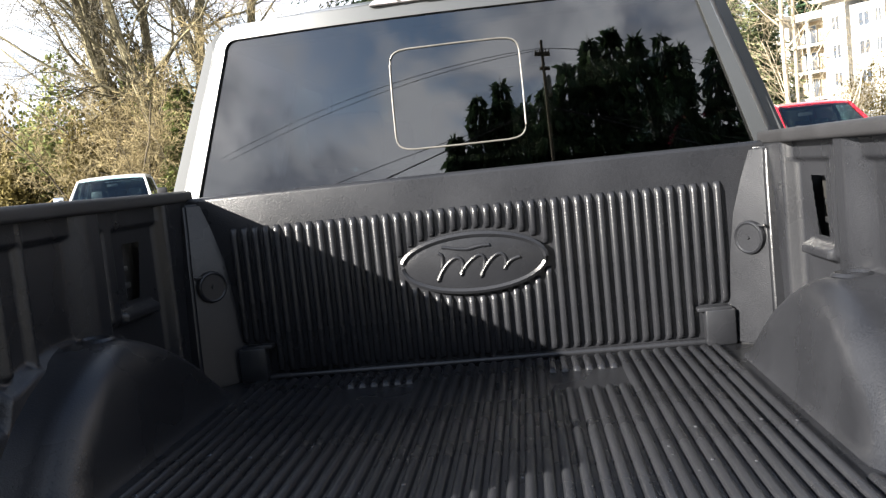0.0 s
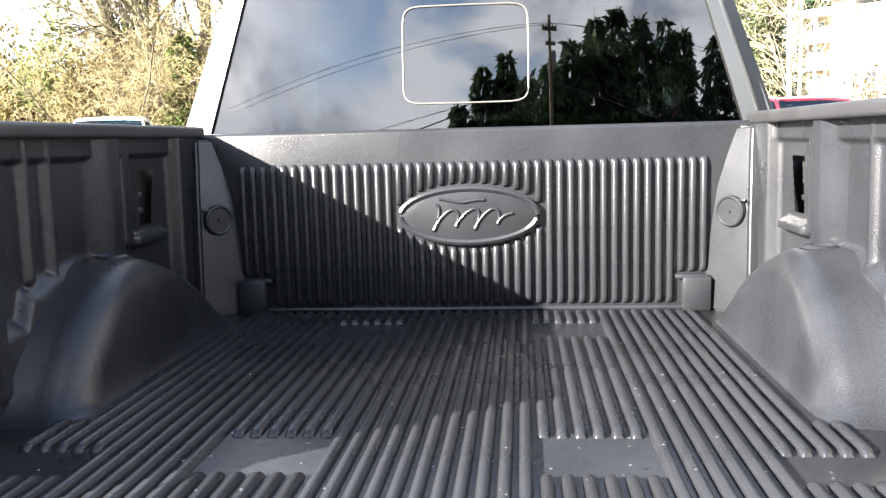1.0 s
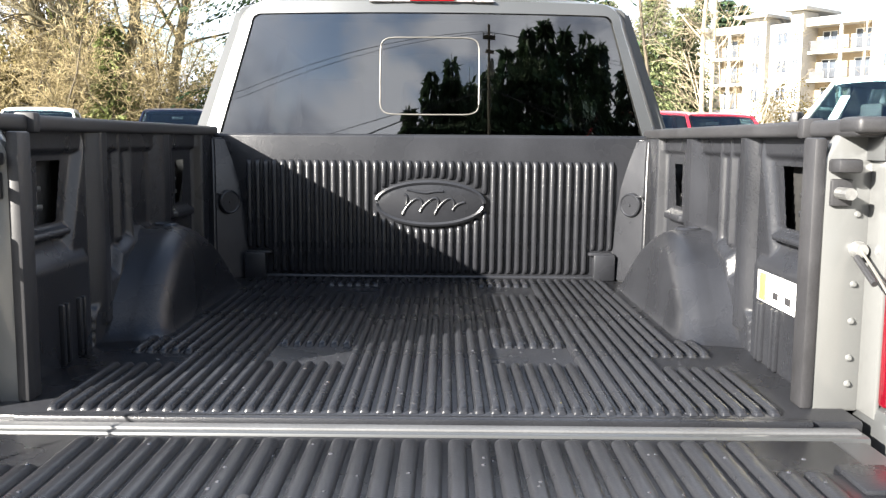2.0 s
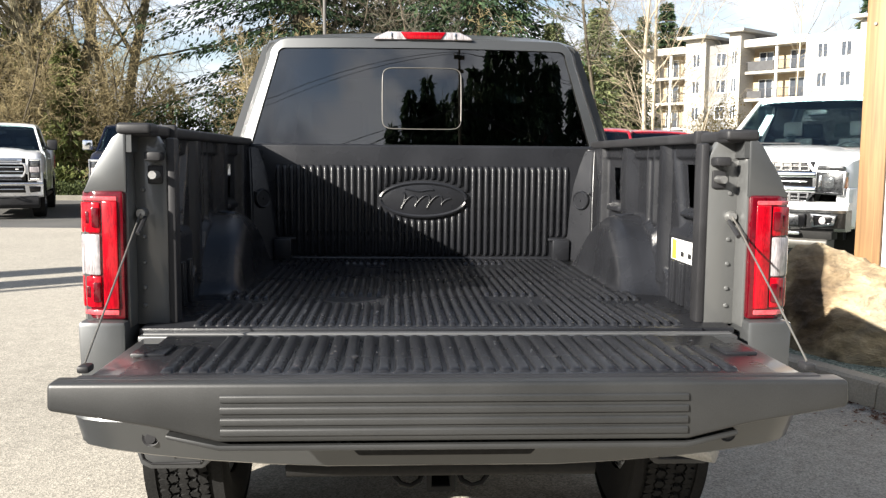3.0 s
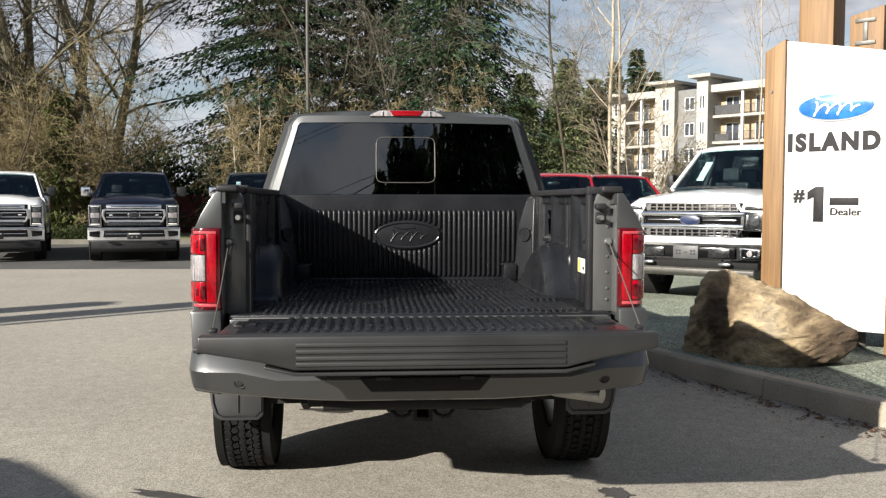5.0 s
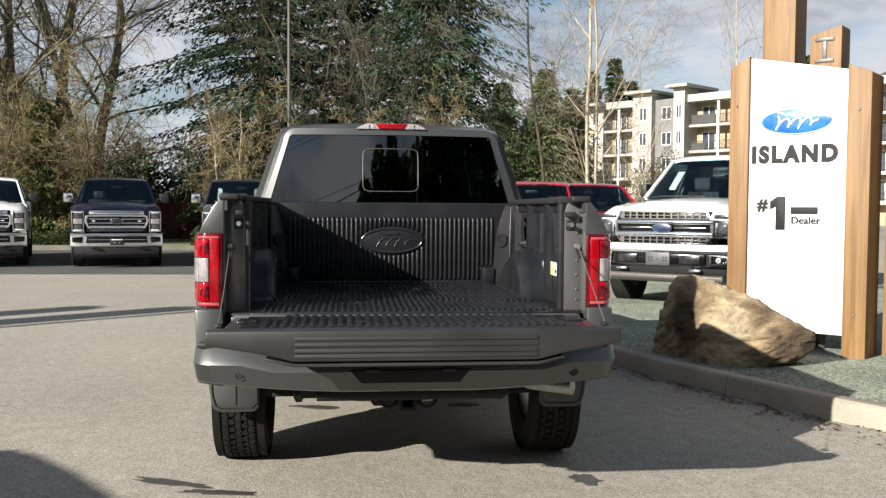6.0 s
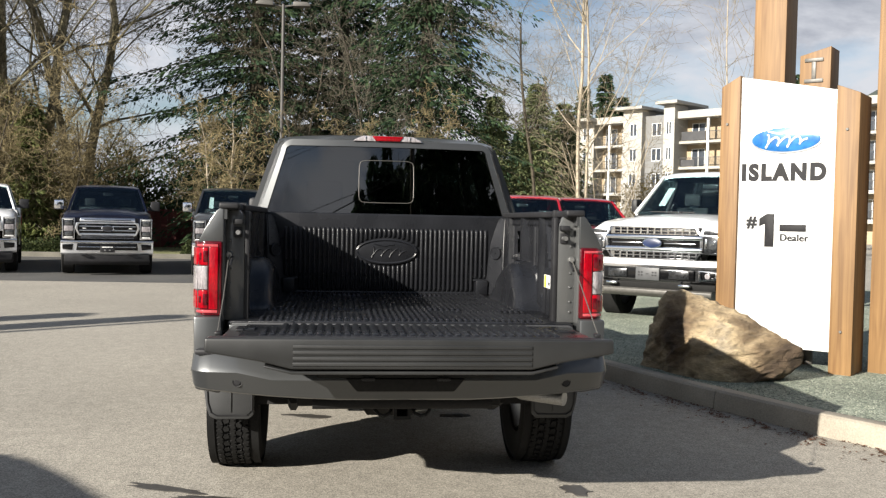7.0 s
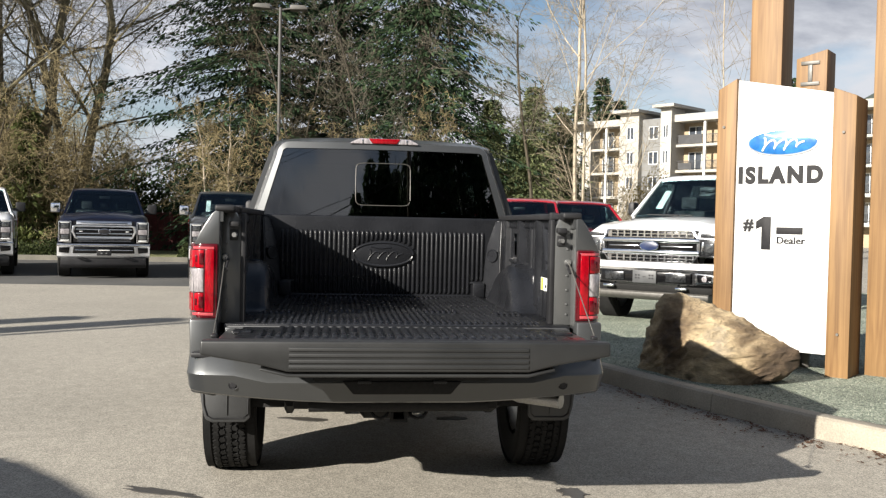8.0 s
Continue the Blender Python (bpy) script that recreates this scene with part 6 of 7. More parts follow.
for x, z in ((W + 0.10, 2.3), (W + 0.10, 0.5), (-0.12, 2.4)):
    part("bolt_head", lathe([(0.0, -0.012), (0.012, -0.012), (0.014, 0.0), (0.0, 0.0)], 10, "y", (x, -0.06 if x > 0 else -0.03, z)), GALV, sign)

# ---- lamp posts, poles and wires ----
def lamp_post(x, y, h):
    t = thing("lamp_post", "tall slim grey parking lot lamp post with two heads", "lamp post", at=Matrix.Translation((x, y, 0)))
    part("base", lathe([(0.0, 0.0), (0.22, 0.0), (0.22, 0.55), (0.20, 0.58), (0.0, 0.58)], 20, "z"), CONCRETE, t)
    part("pole", tube([(0, 0, 0.5), (0, 0, h)], [0.065, 0.048], 10), POLE_GREY, t)
    for s in (1, -1):
        part("arm", tube([(0, 0, h - 0.08), (s * 0.35, 0, h - 0.02)], 0.03, 8), GALV, t)
        part("head", prism([(s * 0.30, h - 0.08), (s * 0.85, h - 0.06), (s * 0.85, h), (s * 0.75, h + 0.07), (s * 0.32, h + 0.07)], "y", -0.16, 0.16, 0.015), GALV, t)
    return t


lamp_post(-2.2, 25.0, 8.2)

pole = thing("utility_pole", "weathered timber utility pole with crossarm and wires", "utility pole", at=Matrix.Translation((3.7, -18.0, 0)))
part("shaft", tube([(0, 0, 0), (0, 0, 10.4)], [0.14, 0.09], 12), BARK, pole)
part("crossarm", rbox(-0.45, 0.45, -0.05, 0.05, 10.0, 10.1, 0.01), BARK, pole)
part("crossarm", rbox(-0.25, 0.35, -0.05, 0.05, 9.6, 9.68, 0.01), BARK, pole)
for x in (-0.40, -0.15, 0.2, 0.40):
    part("insulator", lathe([(0.0, 0.0), (0.03, 0.0), (0.04, 0.05), (0.02, 0.09), (0.0, 0.11)], 10, "z", (x, 0, 10.1)), GALV, pole)
part("transformer", lathe([(0.0, 8.9), (0.13, 8.9), (0.14, 8.95), (0.14, 9.35), (0.10, 9.42), (0.0, 9.42)], 16, "z", (0.22, 0, 0)), GALV, pole)
for x0, z0, drop, thick in ((-0.40, 10.2, 0.5, 0.008), (0.40, 10.2, 0.7, 0.008), (0.0, 8.6, 2.3, 0.020), (0.0, 8.5, 1.4, 0.010)):
    for s in (-1, 1):
        pts = [(x0 + s * 24 * k / 20, 1.5 * s * k / 20, z0 - drop * (1.6 * (k / 20) - 0.6 * (k / 20) ** 2)) for k in range(21)]
        part("wire", tube(pts, thick, 4), TRIM, pole)
# unseen posts, added out of view to throw long shadow streaks across the lot
for x, y, h, w in ((-12.2, 1.35, 5.2, 0.42), (-13.0, 1.9, 4.9, 0.42), (-13.2, 0.0, 6.3, 0.10)):
    tagged(link_mesh("shadow_post", rbox(x - w / 2, x + w / 2, y - w / 2, y + w / 2, 0, h, 0.01), TIMBER, None), "unseen square stained timber post added to cast shadow on the asphalt", "post")

# ---- low fence and hedges behind the lawn ----
fence = thing("fence", "dark red boarded fence behind the lawn", "fence", at=Matrix.Translation((-9.5, 33.5, 0.1)))
for k in range(90):
    part("board", box(bmesh.new(), -10 + 0.26 * k, -10 + 0.26 * k + 0.245, -0.02, 0.02, 0, 1.55), FENCE_RED, fence)
for k in range(10):
    part("post", box(bmesh.new(), -10 + 2.55 * k, -10 + 2.55 * k + 0.10, 0.02, 0.12, 0, 1.6), FENCE_RED, fence)

# ---- parked trucks ----
def parked(label, coat, heavy, at, group=""):
    t = thing("pickup_truck", label, "pickup truck", group)
    cab(t, coat, back_glass=False, tow=heavy)
    nose(t, coat, heavy)
    plain_bed(t, coat)
    t.matrix_world = at
    return t


def facing(x, y, dx, dy, z=0.0, size=1.0, tall=1.0):
    """The pose that sets a truck's front bumper at x, y with its nose along dx, dy."""
    turn = math.degrees(math.atan2(-dx, dy))
    return Matrix.Translation((x, y, z)) @ Matrix.Rotation(radians(turn), 4, "Z") @ Matrix.Diagonal((size, size, size * tall, 1)) @ Matrix.Translation((0, -5.8, 0))


parked("dark navy heavy pickup truck with chrome grille on asphalt", NAVY_PAINT, True, facing(-5.53, 16.94, 0.24, -0.97, 0.0, 1.0, 1.07), "trucks along the lawn")
parked("white heavy pickup truck with chrome grille on asphalt", WHITE_PAINT, True, facing(-8.55, 16.95, 0.30, -0.95, 0.0, 1.0, 1.07), "trucks along the lawn")
charcoal = parked("charcoal heavy pickup truck with price sticker in windscreen", DARK_PAINT, True, facing(-2.60, 16.6, 0.16, -0.98, 0.0, 1.0, 1.07), "trucks along the lawn")
white = parked("white pickup truck with chrome grille displayed on gravel", WHITE_PAINT, False, facing(3.79, 7.42, -0.675, -0.737, 0.06, 1.02, 1.09))
parked("red pickup truck parked behind the white one", RED_PAINT, False, facing(2.75, 11.9, -0.30, -0.95, 0.0), "red trucks in the lot")
parked("red pickup truck turned aside beside bare bushes", RED_PAINT, False, facing(5.1, 12.6, 0.10, -0.99, 0.0), "red trucks in the lot")
# unseen truck added behind the camera to cast the shadow on the lot
parked("unseen charcoal pickup truck parked across the lot, added for its shadow", DARK_PAINT, False, facing(-7.62, 0.0, -0.58, 0.82, 0.0))
# papers behind the windscreens
for t, x in ((white, 0.52), (charcoal, 0.50)):
    b = loft([[(x, 3.99, 1.49), (x + 0.10, 3.99, 1.49), (x + 0.10, 3.993, 1.492), (x, 3.993, 1.492)], [(x - 0.03, 3.68, 1.745), (x + 0.07, 3.68, 1.745), (x + 0.07, 3.683, 1.747), (x - 0.03, 3.683, 1.747)]])
    part("price_sheet", b, LABEL_WHITE, t, "white price sheet behind the windscreen")

# ---- trees ----
def sticks(name, segs, mat, parent, sides=4, label=""):
    """One mesh of tapered sticks from rows of start, end and the two radii."""
    a, b = np.array([s[0] for s in segs]), np.array([s[1] for s in segs])
    ra, rb = np.array([s[2] for s in segs]), np.array([s[3] for s in segs])
    d = b - a
    d /= np.maximum(np.linalg.norm(d, axis=1, keepdims=True), 1e-6)
    ref = np.where(np.abs(d[:, 2:3]) < 0.9, np.array([[0, 0, 1.0]]), np.array([[1.0, 0, 0]]))
    u = np.cross(d, ref)
    u /= np.linalg.norm(u, axis=1, keepdims=True)
    v = np.cross(d, u)
    ang = 2 * np.pi * np.arange(sides) / sides
    ring = np.cos(ang)[None, :, None] * u[:, None] + np.sin(ang)[None, :, None] * v[:, None]
    pts = np.concatenate([a[:, None] + ra[:, None, None] * ring, b[:, None] + rb[:, None, None] * ring], 1).reshape(-1, 3)
    base = (np.arange(len(segs)) * 2 * sides)[:, None, None]
    k = np.arange(sides)
    quad = np.stack([k, (k + 1) % sides, (k + 1) % sides + sides, k + sides], 1)[None]
    faces = (base + quad).reshape(-1, 4)
    return raw_mesh(name, pts, faces, mat, parent, label)


def raw_mesh(name, pts, faces, mat, parent, label=""):
    me = bpy.data.meshes.new(name)
    me.from_pydata(np.asarray(pts).tolist(), [], np.asarray(faces).tolist())
    me.materials.append(mat)
    ob = new(name, me)
    ob.parent = parent
    if label:
        tagged(ob, label)
    return ob


def grow(rnd, p, d, length, r, level, levels, out, twigs, rise, fork, crook, clear):
    """Branches into out and twigs: limbs that climb, boughs that spread, twigs that wander."""
    at = min(level, 3)
    n = (8, 6, 5, 3)[at]
    bend, up = crook * (0.5, 1.0, 1.5, 2.0)[at], rise * (1.0, 0.9, 0.2, -0.4)[at]
    q, dirn, rad = Vector(p), Vector(d), r
    for k in range(n):
        dirn = (dirn + Vector((rnd.gauss(0, bend), rnd.gauss(0, bend), rnd.gauss(0, bend) + up))).normalized()
        e = q + dirn * (length / n)
        r2 = rad * ((0.90, 0.85, 0.84, 0.75)[at])
        (twigs if level >= levels - 1 else out).append((q.copy(), e.copy(), rad, r2))
        if level < levels and (level or k >= clear * n):
            for _ in range(int(fork) + (rnd.random() < fork - int(fork))):
                side = dirn.cross(Vector((rnd.gauss(0, 1), rnd.gauss(0, 1), rnd.gauss(0, 1)))).normalized()
                tilt = rnd.uniform(0.5, 1.1)
                nd = (dirn * math.cos(tilt) + side * math.sin(tilt)).normalized()
                span = length * rnd.uniform(0.30, 0.58) * (1 - 0.4 * k / n)
                grow(rnd, q.lerp(e, rnd.random()), nd, span, r2 * rnd.uniform(0.30, 0.52), level + 1, levels, out, twigs, rise, fork, crook, clear)
        q, rad = e, r2


def bare_tree(x, y, height, stems, seed, levels=3, lean=0.18, rise=0.05, fork=2, bark=None, twig=None, thick=0.16, crook=0.16, label="leafless deciduous tree with fine twigs on the lawn", z=0.1, clear=0.2, fine=0.006):
    rnd = random.Random(seed)
    t = thing("bare_tree", label, "tree", "bare trees", Matrix.Translation((x, y, z)))
    out, twigs = [], []
    for s in range(stems):
        a = 2 * math.pi * s / max(1, stems) + rnd.random()
        lay = lean * rnd.uniform(0.6, 1.3) * (stems > 1)
        d = Vector((lay * math.cos(a), lay * math.sin(a), 1)).normalized()
        grow(rnd, Vector((0.15 * math.cos(a) * (stems > 1), 0.15 * math.sin(a) * (stems > 1), -0.05)), d, height * rnd.uniform(0.75, 0.95), thick * rnd.uniform(0.7, 1.0), 0, levels, out, twigs, rise, fork, crook, clear)
    sticks("trunk", out, bark or BARK, t, 6)
    sticks("crown", [(a, b, max(ra, fine), max(rb, fine * 0.8)) for a, b, ra, rb in twigs], twig or TWIG, t, 3)
    return t


def leaf_cards(centres, dirs, length, width, rnd_np):
    """Diamonds along dirs about centres, each turned at chance about its length."""
    n = len(centres)
    d = dirs / np.maximum(np.linalg.norm(dirs, axis=1, keepdims=True), 1e-6)
    r = rnd_np.normal(size=(n, 3))
    s = np.cross(d, r)
    s /= np.maximum(np.linalg.norm(s, axis=1, keepdims=True), 1e-6)
    L = (length * rnd_np.uniform(0.6, 1.4, n))[:, None]
    W = (width * rnd_np.uniform(0.6, 1.4, n))[:, None]
    pts = np.stack([centres, centres + d * L * 0.45 + s * W, centres + d * L, centres + d * L * 0.45 - s * W], 1).reshape(-1, 3)
    faces = np.arange(4 * n).reshape(n, 4)
    return pts, faces


def conifer(x, y, height, radius, seed, leaf=None, droop=0.35, whorls=34, per=8, bare=0.06, dense=1.0, label="tall dark green fir tree on the lawn", z=0.1, long=0.34, name="fir_tree", ragged=0.14):
    rnd, rn = random.Random(seed), np.random.RandomState(seed)
    t = thing(name, label, "tree", "evergreen trees", Matrix.Translation((x, y, z)))
    part("trunk", tube([(0, 0, -0.05), (0.05, 0, height * 0.5), (0, 0, height)], [height * 0.018, height * 0.011, 0.02], 8), BARK, t)
    segs, cs, ds = [], [], []
    for w in range(whorls):
        f = bare + (1 - bare) * (w + rnd.random()) / whorls
        zz = height * f
        reach = radius * (1 - f) ** 0.62 * (1.0 if f > 0.12 else 0.75) * (1 - ragged + 2 * ragged * rnd.random())
        for b in range(per):
            a = 2 * math.pi * (b + rnd.random()) / per
            r = reach * rnd.uniform(0.45, 1.2)
            if r < 0.15:
                continue
            n = 6
            prev = Vector((0, 0, zz))
            for k in range(1, n + 1):
                s = k / n
                up = -droop * r * s ** 1.4 + 0.16 * droop * r * max(0, s - 0.7) * 3 + 0.10 * r * s
                p = Vector((math.cos(a) * r * s, math.sin(a) * r * s, zz + up))
                segs.append((prev, p, 0.030 * (1 - s) + 0.008, 0.030 * (1 - s) + 0.004))
                m = int(dense * (3 + 12 * r / radius * (1 - 0.35 * s)))
                side = np.array([-math.sin(a), math.cos(a), 0.0])
                fwd = np.array(p - prev)
                fwd = fwd / max(1e-6, np.linalg.norm(fwd))
                for j in range(m):
                    q = np.array(prev.lerp(p, rnd.random()))
                    lat = rnd.choice((-1, 1)) * rnd.random() ** 0.8 * (0.42 * r * (1 - 0.75 * s) + 0.10)
                    cs.append(q + side * lat + np.array([0, 0, -0.22 * abs(lat) + rnd.gauss(0, 0.05)]))
                    ds.append(fwd * 0.7 + side * np.sign(lat) * 0.6 + np.array([0, 0, -0.35 + rnd.gauss(0, 0.25)]))
                prev = p
    sticks("bough", segs, BARK, t, 3)
    pts, faces = leaf_cards(np.array(cs), np.array(ds), long, long * 0.15, rn)
    raw_mesh("crown", pts, faces, leaf or NEEDLE, t)
    return t


def bush(x, y, rx, ry, h, seed, leaf, n=2600, name="bush", label="clipped green bush on the lawn edge", z=0.1, size=0.07, group="bushes"):
    rnd, rn = random.Random(seed), np.random.RandomState(seed)
    t = thing(name, label, "bush", group, Matrix.Translation((x, y, z)))
    segs = []
    for k in range(26):
        a, q = rnd.uniform(0, 6.28), rnd.random() ** 0.5
        segs.append((Vector((0.2 * rx * math.cos(a), 0.2 * ry * math.sin(a), -0.03)), Vector((rx * q * math.cos(a) * 0.9, ry * q * math.sin(a) * 0.9, h * rnd.uniform(0.5, 0.95) * (1 - 0.4 * q * q))), 0.018, 0.005))
    sticks("stem", segs, BARK, t, 4)
    u = rn.normal(size=(n, 3))
    u /= np.linalg.norm(u, axis=1, keepdims=True)
    u[:, 2] = np.abs(u[:, 2])
    rr = rn.uniform(0.55, 1.0, n)[:, None] * (1 + 0.18 * np.sin(5 * u[:, :1] + seed) * np.cos(4 * u[:, 1:2]))
    c = u * rr * np.array([[rx, ry, h]])
    pts, faces = leaf_cards(c, u + rn.normal(size=(n, 3)) * 0.7, size, size * 0.4, rn)
    raw_mesh("foliage", pts, faces, leaf, t)
    return t


# evergreens beyond the lawn
conifer(3.0, 31.5, 21.0, 5.5, 11, leaf=NEEDLE_LIGHT, whorls=54, per=9, dense=2.6, droop=0.55, ragged=0.22, long=0.24, bare=0.03)
conifer(-3.7, 32.5, 22.0, 5.8, 12, whorls=50, per=9, dense=2.8, droop=0.42, ragged=0.36, long=0.24, bare=0.03)
conifer(-0.3, 37.0, 21.0, 5.4, 13, whorls=44, per=9, dense=1.6, long=0.32)
conifer(7.2, 29.9, 6.9, 1.9, 14, whorls=46, per=9, dense=1.3, label="small light green fir tree among bare trees", leaf=OLIVE, long=0.16)
conifer(8.7, 31.7, 6.4, 2.0, 15, whorls=44, per=8, dense=1.2, label="small light green fir tree among bare trees", leaf=OLIVE, long=0.16)
conifer(5.6, 30.3, 6.4, 1.9, 16, whorls=44, per=8, dense=1.2, label="green fir tree behind bare trees", leaf=OLIVE, long=0.16)
for k, (x, y, rx, h) in enumerate(((-14.5, 29.3, 1.5, 4.8), (-16.4, 30.2, 1.6, 6.4), (-18.6, 31.0, 1.9, 5.4), (-21.3, 32.0, 2.3, 6.8), (-17.6, 29.2, 1.2, 3.4), (-12.7, 30.6, 1.6, 6.6), (-14.3, 31.6, 1.9, 8.2))):
    bush(x, y, rx, 1.2, h, 150 + k, CEDAR if k % 2 else SHRUB, 5200, name="shrub", label="tall shaggy yellow green shrub on the lawn", size=0.17)

conifer(-10.9, 28.2, 5.4, 1.3, 19, whorls=30, per=9, leaf=CEDAR, label="low yellow green cedar on the lawn", name="cedar_tree", bare=0.02, long=0.24)
for k, (x, y, h, r) in enumerate(((36, 128, 22, 4.0), (39, 127, 24, 4.2), (42, 128, 21, 4.0), (20, 95, 12, 3.0), (60, 110, 22, 4.5))):
    conifer(x, y, h, r, 60 + k, whorls=36, per=9, dense=1.3, long=0.8, label="distant dark fir tree behind the buildings")

# bare trees
bare_tree(-11.7, 29.8, 18.0, 3, 31, lean=0.10, thick=0.27, fork=2.3, bark=MOSS_BARK, twig=TWIG_DARK, rise=0.05)
bare_tree(-9.9, 31.0, 17.0, 2, 32, lean=0.13, thick=0.24, fork=2.2, bark=MOSS_BARK, twig=TWIG_GREY, rise=0.05)
bare_tree(-13.6, 30.4, 17.0, 3, 33, lean=0.10, thick=0.24, fork=2.2, bark=MOSS_BARK, twig=TWIG_DARK, rise=0.05)
bare_tree(-12.2, 28.3, 6.4, 5, 35, lean=0.5, thick=0.05, rise=-0.03, crook=0.24, fork=1.6, clear=0.0, label="sprawling leafless thicket with ochre twigs")
bare_tree(-10.2, 28.3, 5.4, 5, 36, lean=0.5, thick=0.05, rise=-0.03, crook=0.24, fork=1.7, clear=0.0, label="sprawling leafless thicket with ochre twigs")
bare_tree(-8.6, 29.2, 3.4, 5, 47, lean=0.5, thick=0.04, rise=-0.03, crook=0.24, fork=1.5, clear=0.0, label="sprawling leafless thicket with ochre twigs")
bare_tree(-11.3, 29.2, 8.4, 4, 55, lean=0.45, thick=0.06, rise=-0.02, crook=0.26, fork=1.7, clear=0.0, label="sprawling leafless thicket with ochre twigs")
bare_tree(-13.0, 29.4, 8.0, 4, 56, lean=0.45, thick=0.06, rise=-0.02, crook=0.26, fork=1.6, clear=0.0, label="sprawling leafless thicket with ochre twigs")
bare_tree(-14.4, 28.6, 6.0, 5, 37, lean=0.5, thick=0.05, rise=-0.03, crook=0.24, fork=1.55, clear=0.0, label="sprawling leafless thicket with ochre twigs")
bare_tree(-1.8, 28.6, 9.5, 3, 38, lean=0.22, thick=0.07, fork=1.8, crook=0.2, bark=BARK, twig=TWIG_DARK, fine=0.0045)
bare_tree(1.0, 28.9, 10.0, 2, 39, lean=0.20, thick=0.07, fork=1.9, crook=0.2, bark=BARK, twig=TWIG_GREY, fine=0.0045)
bare_tree(0.1, 27.8, 6.4, 8, 48, lean=0.65, thick=0.04, rise=-0.05, crook=0.28, fork=1.6, clear=0.0, label="sprawling leafless thicket with ochre twigs")
bare_tree(-4.3, 28.0, 6.0, 2, 49, lean=0.10, thick=0.05, rise=0.05, bark=PALE_BARK, label="pale slender young leafless tree")
bare_tree(7.1, 28.3, 10.8, 1, 41, thick=0.09, fork=2.2, rise=0.04, crook=0.18, bark=BARK, twig=TWIG_GREY, clear=0.4, fine=0.004)
bare_tree(8.3, 27.2, 14.5, 2, 42, lean=0.03, thick=0.09, rise=0.10, fork=2.0, crook=0.09, bark=PALE_BARK, twig=TWIG_PALE, fine=0.0045, label="pale slender many stemmed leafless tree")
bare_tree(9.1, 27.4, 5.0, 7, 43, levels=2, lean=0.4, thick=0.026, rise=0.04, crook=0.10, fork=1.5, bark=PALE_BARK, twig=TWIG_PALE, label="fan of pale leafless stems")
bare_tree(25.1, 53.3, 19.0, 1, 44, levels=2, thick=0.10, rise=0.30, fork=2, crook=0.06, bark=PALE_BARK, twig=TWIG_PALE, label="slender upright leafless poplar", fine=0.012)

bush(15.09, 39.33, 1.9, 1.6, 4.2, 50, OCHRE, 11000, label="golden brown leafless shrub below the building", size=0.075)
bush(17.83, 41.61, 2.2, 1.6, 3.6, 51, OCHRE, 11000, label="golden brown leafless shrub below the building", size=0.075)
bush(7.6, 29.0, 2.2, 1.0, 1.3, 52, HEDGE, 4200, label="tangled green undergrowth among bare trees", size=0.10)
# low bushes along the lawn
for k, (x, y, rx, h) in enumerate(((-4.05, 26.6, 0.95, 0.75), (-4.9, 26.8, 0.7, 0.7), (-9.6, 26.6, 1.2, 0.45), (-11.4, 26.7, 1.3, 0.5))):
    bush(x, y, rx, 0.55, h, 70 + k, HEDGE, 3000)
# thicket that closes the view under the trees
for k in range(17):
    x = -28 + 2.6 * k
    bush(x, 38.0 + 1.5 * math.sin(k * 1.7), 2.2, 1.5, (4.7 if x < 3 else 2.2) + 0.8 * math.sin(k * 2.3), 90 + k, HEDGE if k % 3 and x < 3 else SHRUB, 7000, name="thicket", label="dense dark winter thicket behind the fence", size=0.14, group="thicket")
# evergreens behind the camera, mirrored in the rear window
for k, (x, y, h, r) in enumerate(((-4.2, -27, 9.6, 2.2), (-2.6, -27, 11.0, 3.0), (-0.5, -27.5, 12.4, 3.8), (1.5, -27, 13.0, 4.2), (3.4, -28, 12.8, 4.2), (5.2, -27, 12.6, 4.2), (7.2, -27.5, 13.6, 4.6), (9.3, -27, 14.4, 4.8), (11.4, -27, 15.0, 5.0), (13.8, -27.5, 15.0, 5.0), (16.2, -27, 14.8, 5.0), (18.6, -28, 15.2, 5.0), (21.5, -27, 14.6, 5.0), (25.5, -27, 15.4, 5.4), (30, -28, 16, 5.6))):
    conifer(x, y, h, r, 110 + k, whorls=22, per=7, dense=1.0, long=0.72, label="tall dark fir tree across the street", ragged=0.35, bare=0.3)
for k in range(12):
    bush(-30 + 6.0 * k, -44 + 1.5 * math.sin(k * 2.1), 3.8, 2.0, 5.0 + 1.8 * math.sin(k * 1.3), 130 + k, HEDGE, 1500, name="thicket", label="dense dark thicket across the street", size=0.26, group="thicket")

# ---- apartment building across the street ----
BUILD = Matrix.Translation((29.1, 105.2, 0)) @ Matrix.Rotation(math.atan2(-16.6, 12.6), 4, "Z")
flats = thing("apartment_building", "white and grey four storey apartment building with balconies", "building", at=BUILD)
# in its own axes: x along the front, -y out of it
LEVELS = [2.3, 5.2, 8.1, 11.0]
DEEP = 16.0


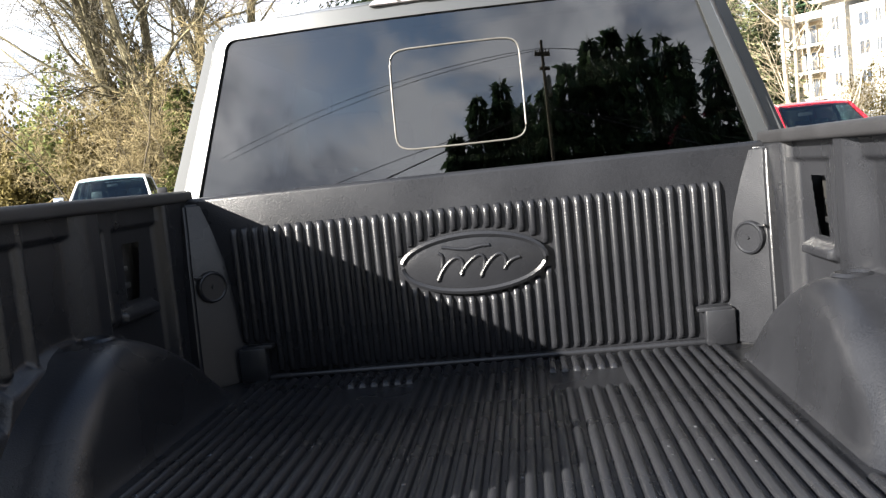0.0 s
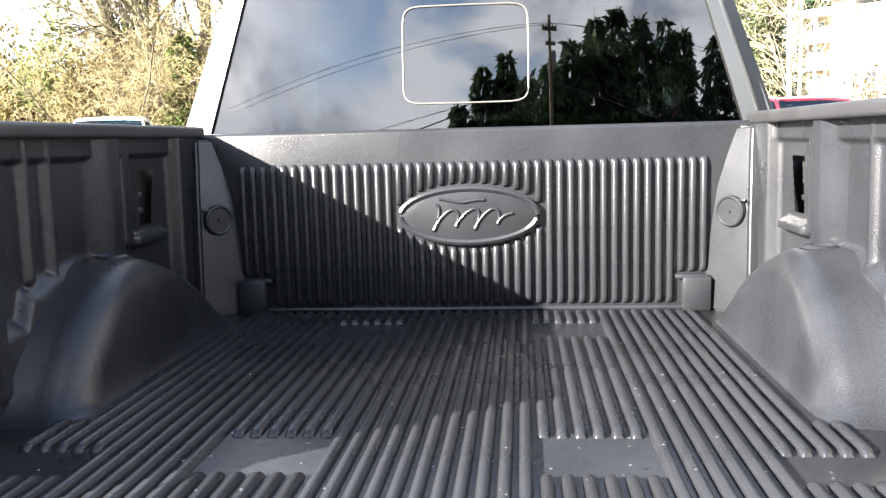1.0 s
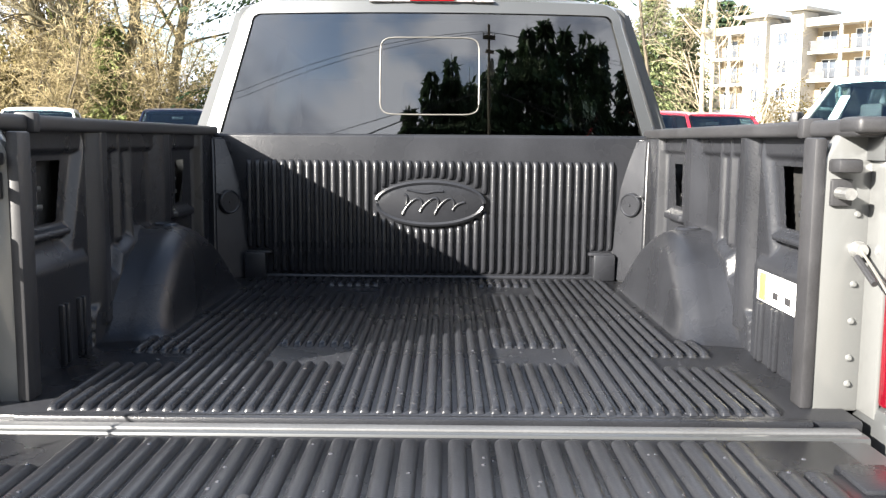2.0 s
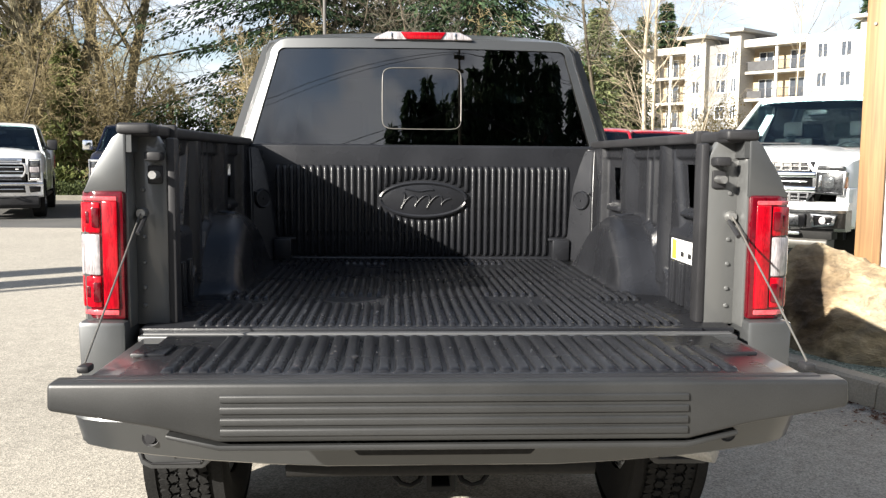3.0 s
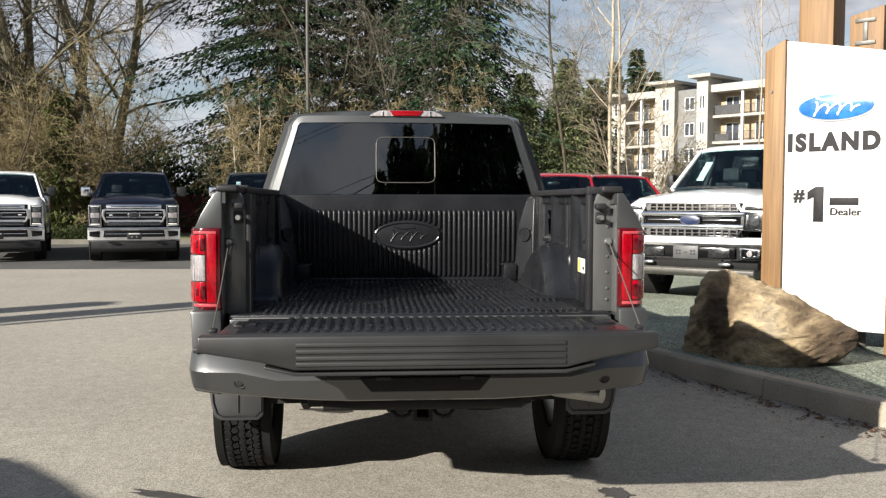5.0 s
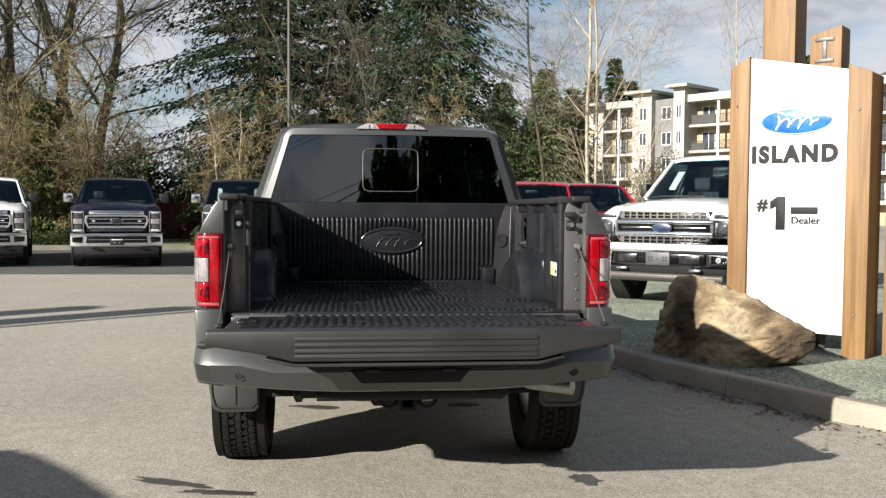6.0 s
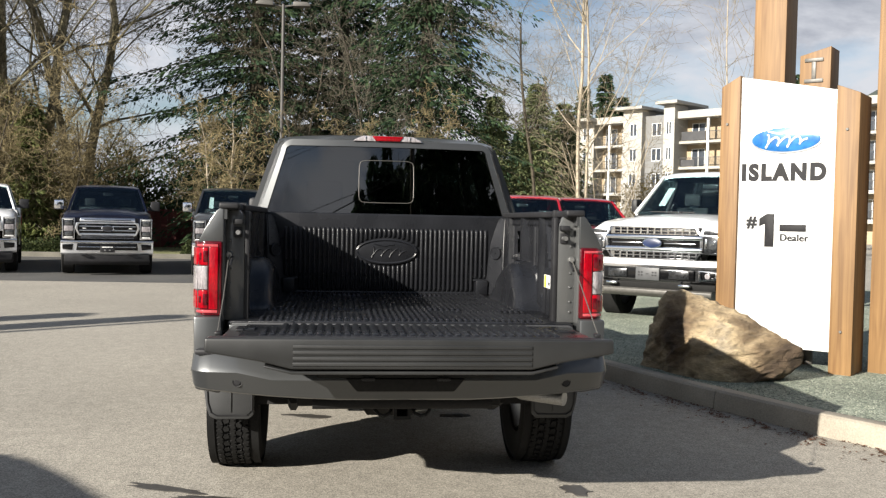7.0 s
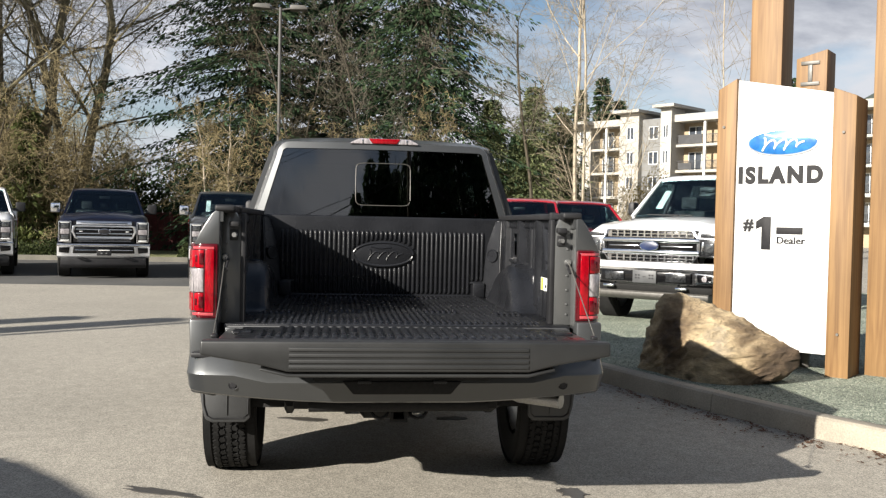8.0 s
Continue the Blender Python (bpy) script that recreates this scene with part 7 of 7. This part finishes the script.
def wall_block(x0, x1, y0, top, mat, wins, name="wall"):
    """A stretch of the front with window openings and framed panes."""
    holes = [(x0 + a, x0 + b, z + 0.75, z + 2.25) for a, b in wins for z in LEVELS]
    part(name, holed(x0, x1, 0.0, top, holes, lambda u, v, k: (u, y0 + 0.25 * k, v)), mat, flats)
    part("side_wall", box(bmesh.new(), x0 - 0.004, x0 + 0.2, y0 + 0.02, 1.9, 0.0, top - 0.01), mat, flats)
    part("side_wall", box(bmesh.new(), x1 - 0.2, x1 + 0.004, y0 + 0.02, 1.9, 0.0, top - 0.01), mat, flats)
    for a, b, z0, z1 in holes:
        win = part("window", box(bmesh.new(), a, b, y0 + 0.14, y0 + 0.16, z0, z1), PANE, flats)
        mid = (a + b) / 2
        fr = holed(a, b, z0, z1, [(a + 0.07, mid - 0.04, z0 + 0.07, z1 - 0.07), (mid + 0.04, b - 0.07, z0 + 0.07, z1 - 0.07)], lambda u, v, k: (u, y0 + 0.05 + 0.08 * k, v))
        part("frame", fr, LABEL_WHITE, win)


def balcony_bay(x0, x1, posts):
    back = 1.9
    part("bay_wall", holed(x0, x1, 0.0, 13.9, [(x0 + (x1 - x0) * f, x0 + (x1 - x0) * f + 1.7, z + 0.05, z + 2.15) for f in (0.08, 0.58) for z in LEVELS], lambda u, v, k: (u, back + 0.2 * k, v)), CLAD_TAN, flats)
    for z in LEVELS:
        for f in (0.08, 0.58):
            a = x0 + (x1 - x0) * f
            d = part("glass_door", box(bmesh.new(), a, a + 1.7, back + 0.1, back + 0.12, z + 0.05, z + 2.15), PANE, flats)
            part("frame", holed(a, a + 1.7, z + 0.05, z + 2.15, [(a + 0.07, a + 0.81, z + 0.12, z + 2.08), (a + 0.89, a + 1.63, z + 0.12, z + 2.08)], lambda u, v, k: (u, back + 0.02 + 0.08 * k, v)), LABEL_WHITE, d)
        bal = part("balcony", box(bmesh.new(), x0 + 0.01, x1 - 0.01, 0.15, back - 0.01, z - 0.28, z), STUCCO, flats)
        rail = bmesh.new()
        box(rail, x0 + 0.05, x1 - 0.05, 0.20, 0.25, z + 0.98, z + 1.04)
        n = int((x1 - x0) / 0.13)
        for k in range(n):
            xx = x0 + 0.06 + k * (x1 - x0 - 0.12) / n
            box(rail, xx, xx + 0.025, 0.21, 0.24, z + 0.0, z + 0.985)
        part("railing", rail, RAIL, bal, "dark metal balcony railing")
    for p in posts:
        part("post", box(bmesh.new(), p - 0.13, p + 0.13, 0.10, 0.36, 0.0, 13.9), LABEL_WHITE, flats)
    part("fascia", box(bmesh.new(), x0 + 0.005, x1 - 0.005, -0.25, back, 13.55, 14.35), STUCCO, flats)


wall_block(0.0, 2.4, 0.0, 13.9, STUCCO, [(0.7, 1.7)])
balcony_bay(2.4, 7.3, [4.6])
wall_block(7.3, 9.9, -0.9, 14.8, STUCCO, [(0.9, 1.9)], "tower_wall")
wall_block(9.9, 12.8, -0.1, 14.1, CLAD_GREY, [(0.8, 2.1)], "grey_wall")
wall_block(12.8, 14.2, -0.9, 15.1, STUCCO, [(0.3, 1.0)], "tower_wall")
balcony_bay(14.2, 21.4, [17.8])
wall_block(21.4, 27.0, -0.6, 14.2, STUCCO, [(1.2, 2.3), (3.6, 4.7)])
wall_block(27.0, 30.0, -0.9, 15.1, STUCCO, [(0.9, 2.1)], "tower_wall")
balcony_bay(30.0, 37.0, [33.4])
wall_block(37.0, 48.0, -0.4, 14.0, STUCCO, [(1.6, 2.8), (5.0, 6.2), (8.4, 9.6)])
for x0, x1, z in ((6.7, 10.4, 14.85), (12.2, 15.0, 15.15), (26.4, 30.6, 15.15), (-0.5, 3.0, 13.95)):
    part("roof_slab", box(bmesh.new(), x0, x1, -1.8, 5.0, z, z + 0.32), STUCCO, flats)
part("roof", box(bmesh.new(), 0.1, 47.9, 2.15, DEEP, 13.4, 13.9), CLAD_GREY, flats)
part("end_wall", box(bmesh.new(), 0.0, 0.3, 1.92, DEEP, 0, 13.39), STUCCO, flats)
part("end_wall", box(bmesh.new(), 47.7, 48.0, 1.92, DEEP, 0, 13.39), STUCCO, flats)
part("back_wall", box(bmesh.new(), 0.31, 47.69, DEEP - 0.3, DEEP, 0, 13.39), STUCCO, flats)
# dark screens on two balconies
part("balcony_screen", box(bmesh.new(), 14.5, 17.5, 0.16, 0.19, 11.05, 12.05), RAIL, flats)
part("balcony_screen", box(bmesh.new(), 14.5, 16.2, 0.16, 0.19, 8.15, 8.9), RAIL, flats)

# ---- wooded hill far off ----
hill = bmesh.new()
cols, rows = 60, 10
vs = []
for i in range(cols + 1):
    a = radians(14 + 75 * i / cols)
    crest = 40 + 150 * max(0.0, math.sin(math.pi * min(1.0, max(0.0, (i - 4) / 52.0)))) ** 1.4
    col = []
    for j in range(rows + 1):
        f = j / rows
        r = 820 - 250 * (1 - f)
        zz = crest * math.sin(0.5 * math.pi * f) + (9 * noise.noise(Vector((i * 0.9, j * 0.8, 0))) if j else -5)
        col.append(hill.verts.new((r * math.sin(a), r * math.cos(a), zz)))
    vs.append(col)
for i in range(cols):
    for j in range(rows):
        hill.faces.new((vs[i][j], vs[i + 1][j], vs[i + 1][j + 1], vs[i][j + 1]))
tagged(link_mesh("backdrop", hill, MOUNTAIN, None, "dark wooded hill on the horizon"), kind="structure")
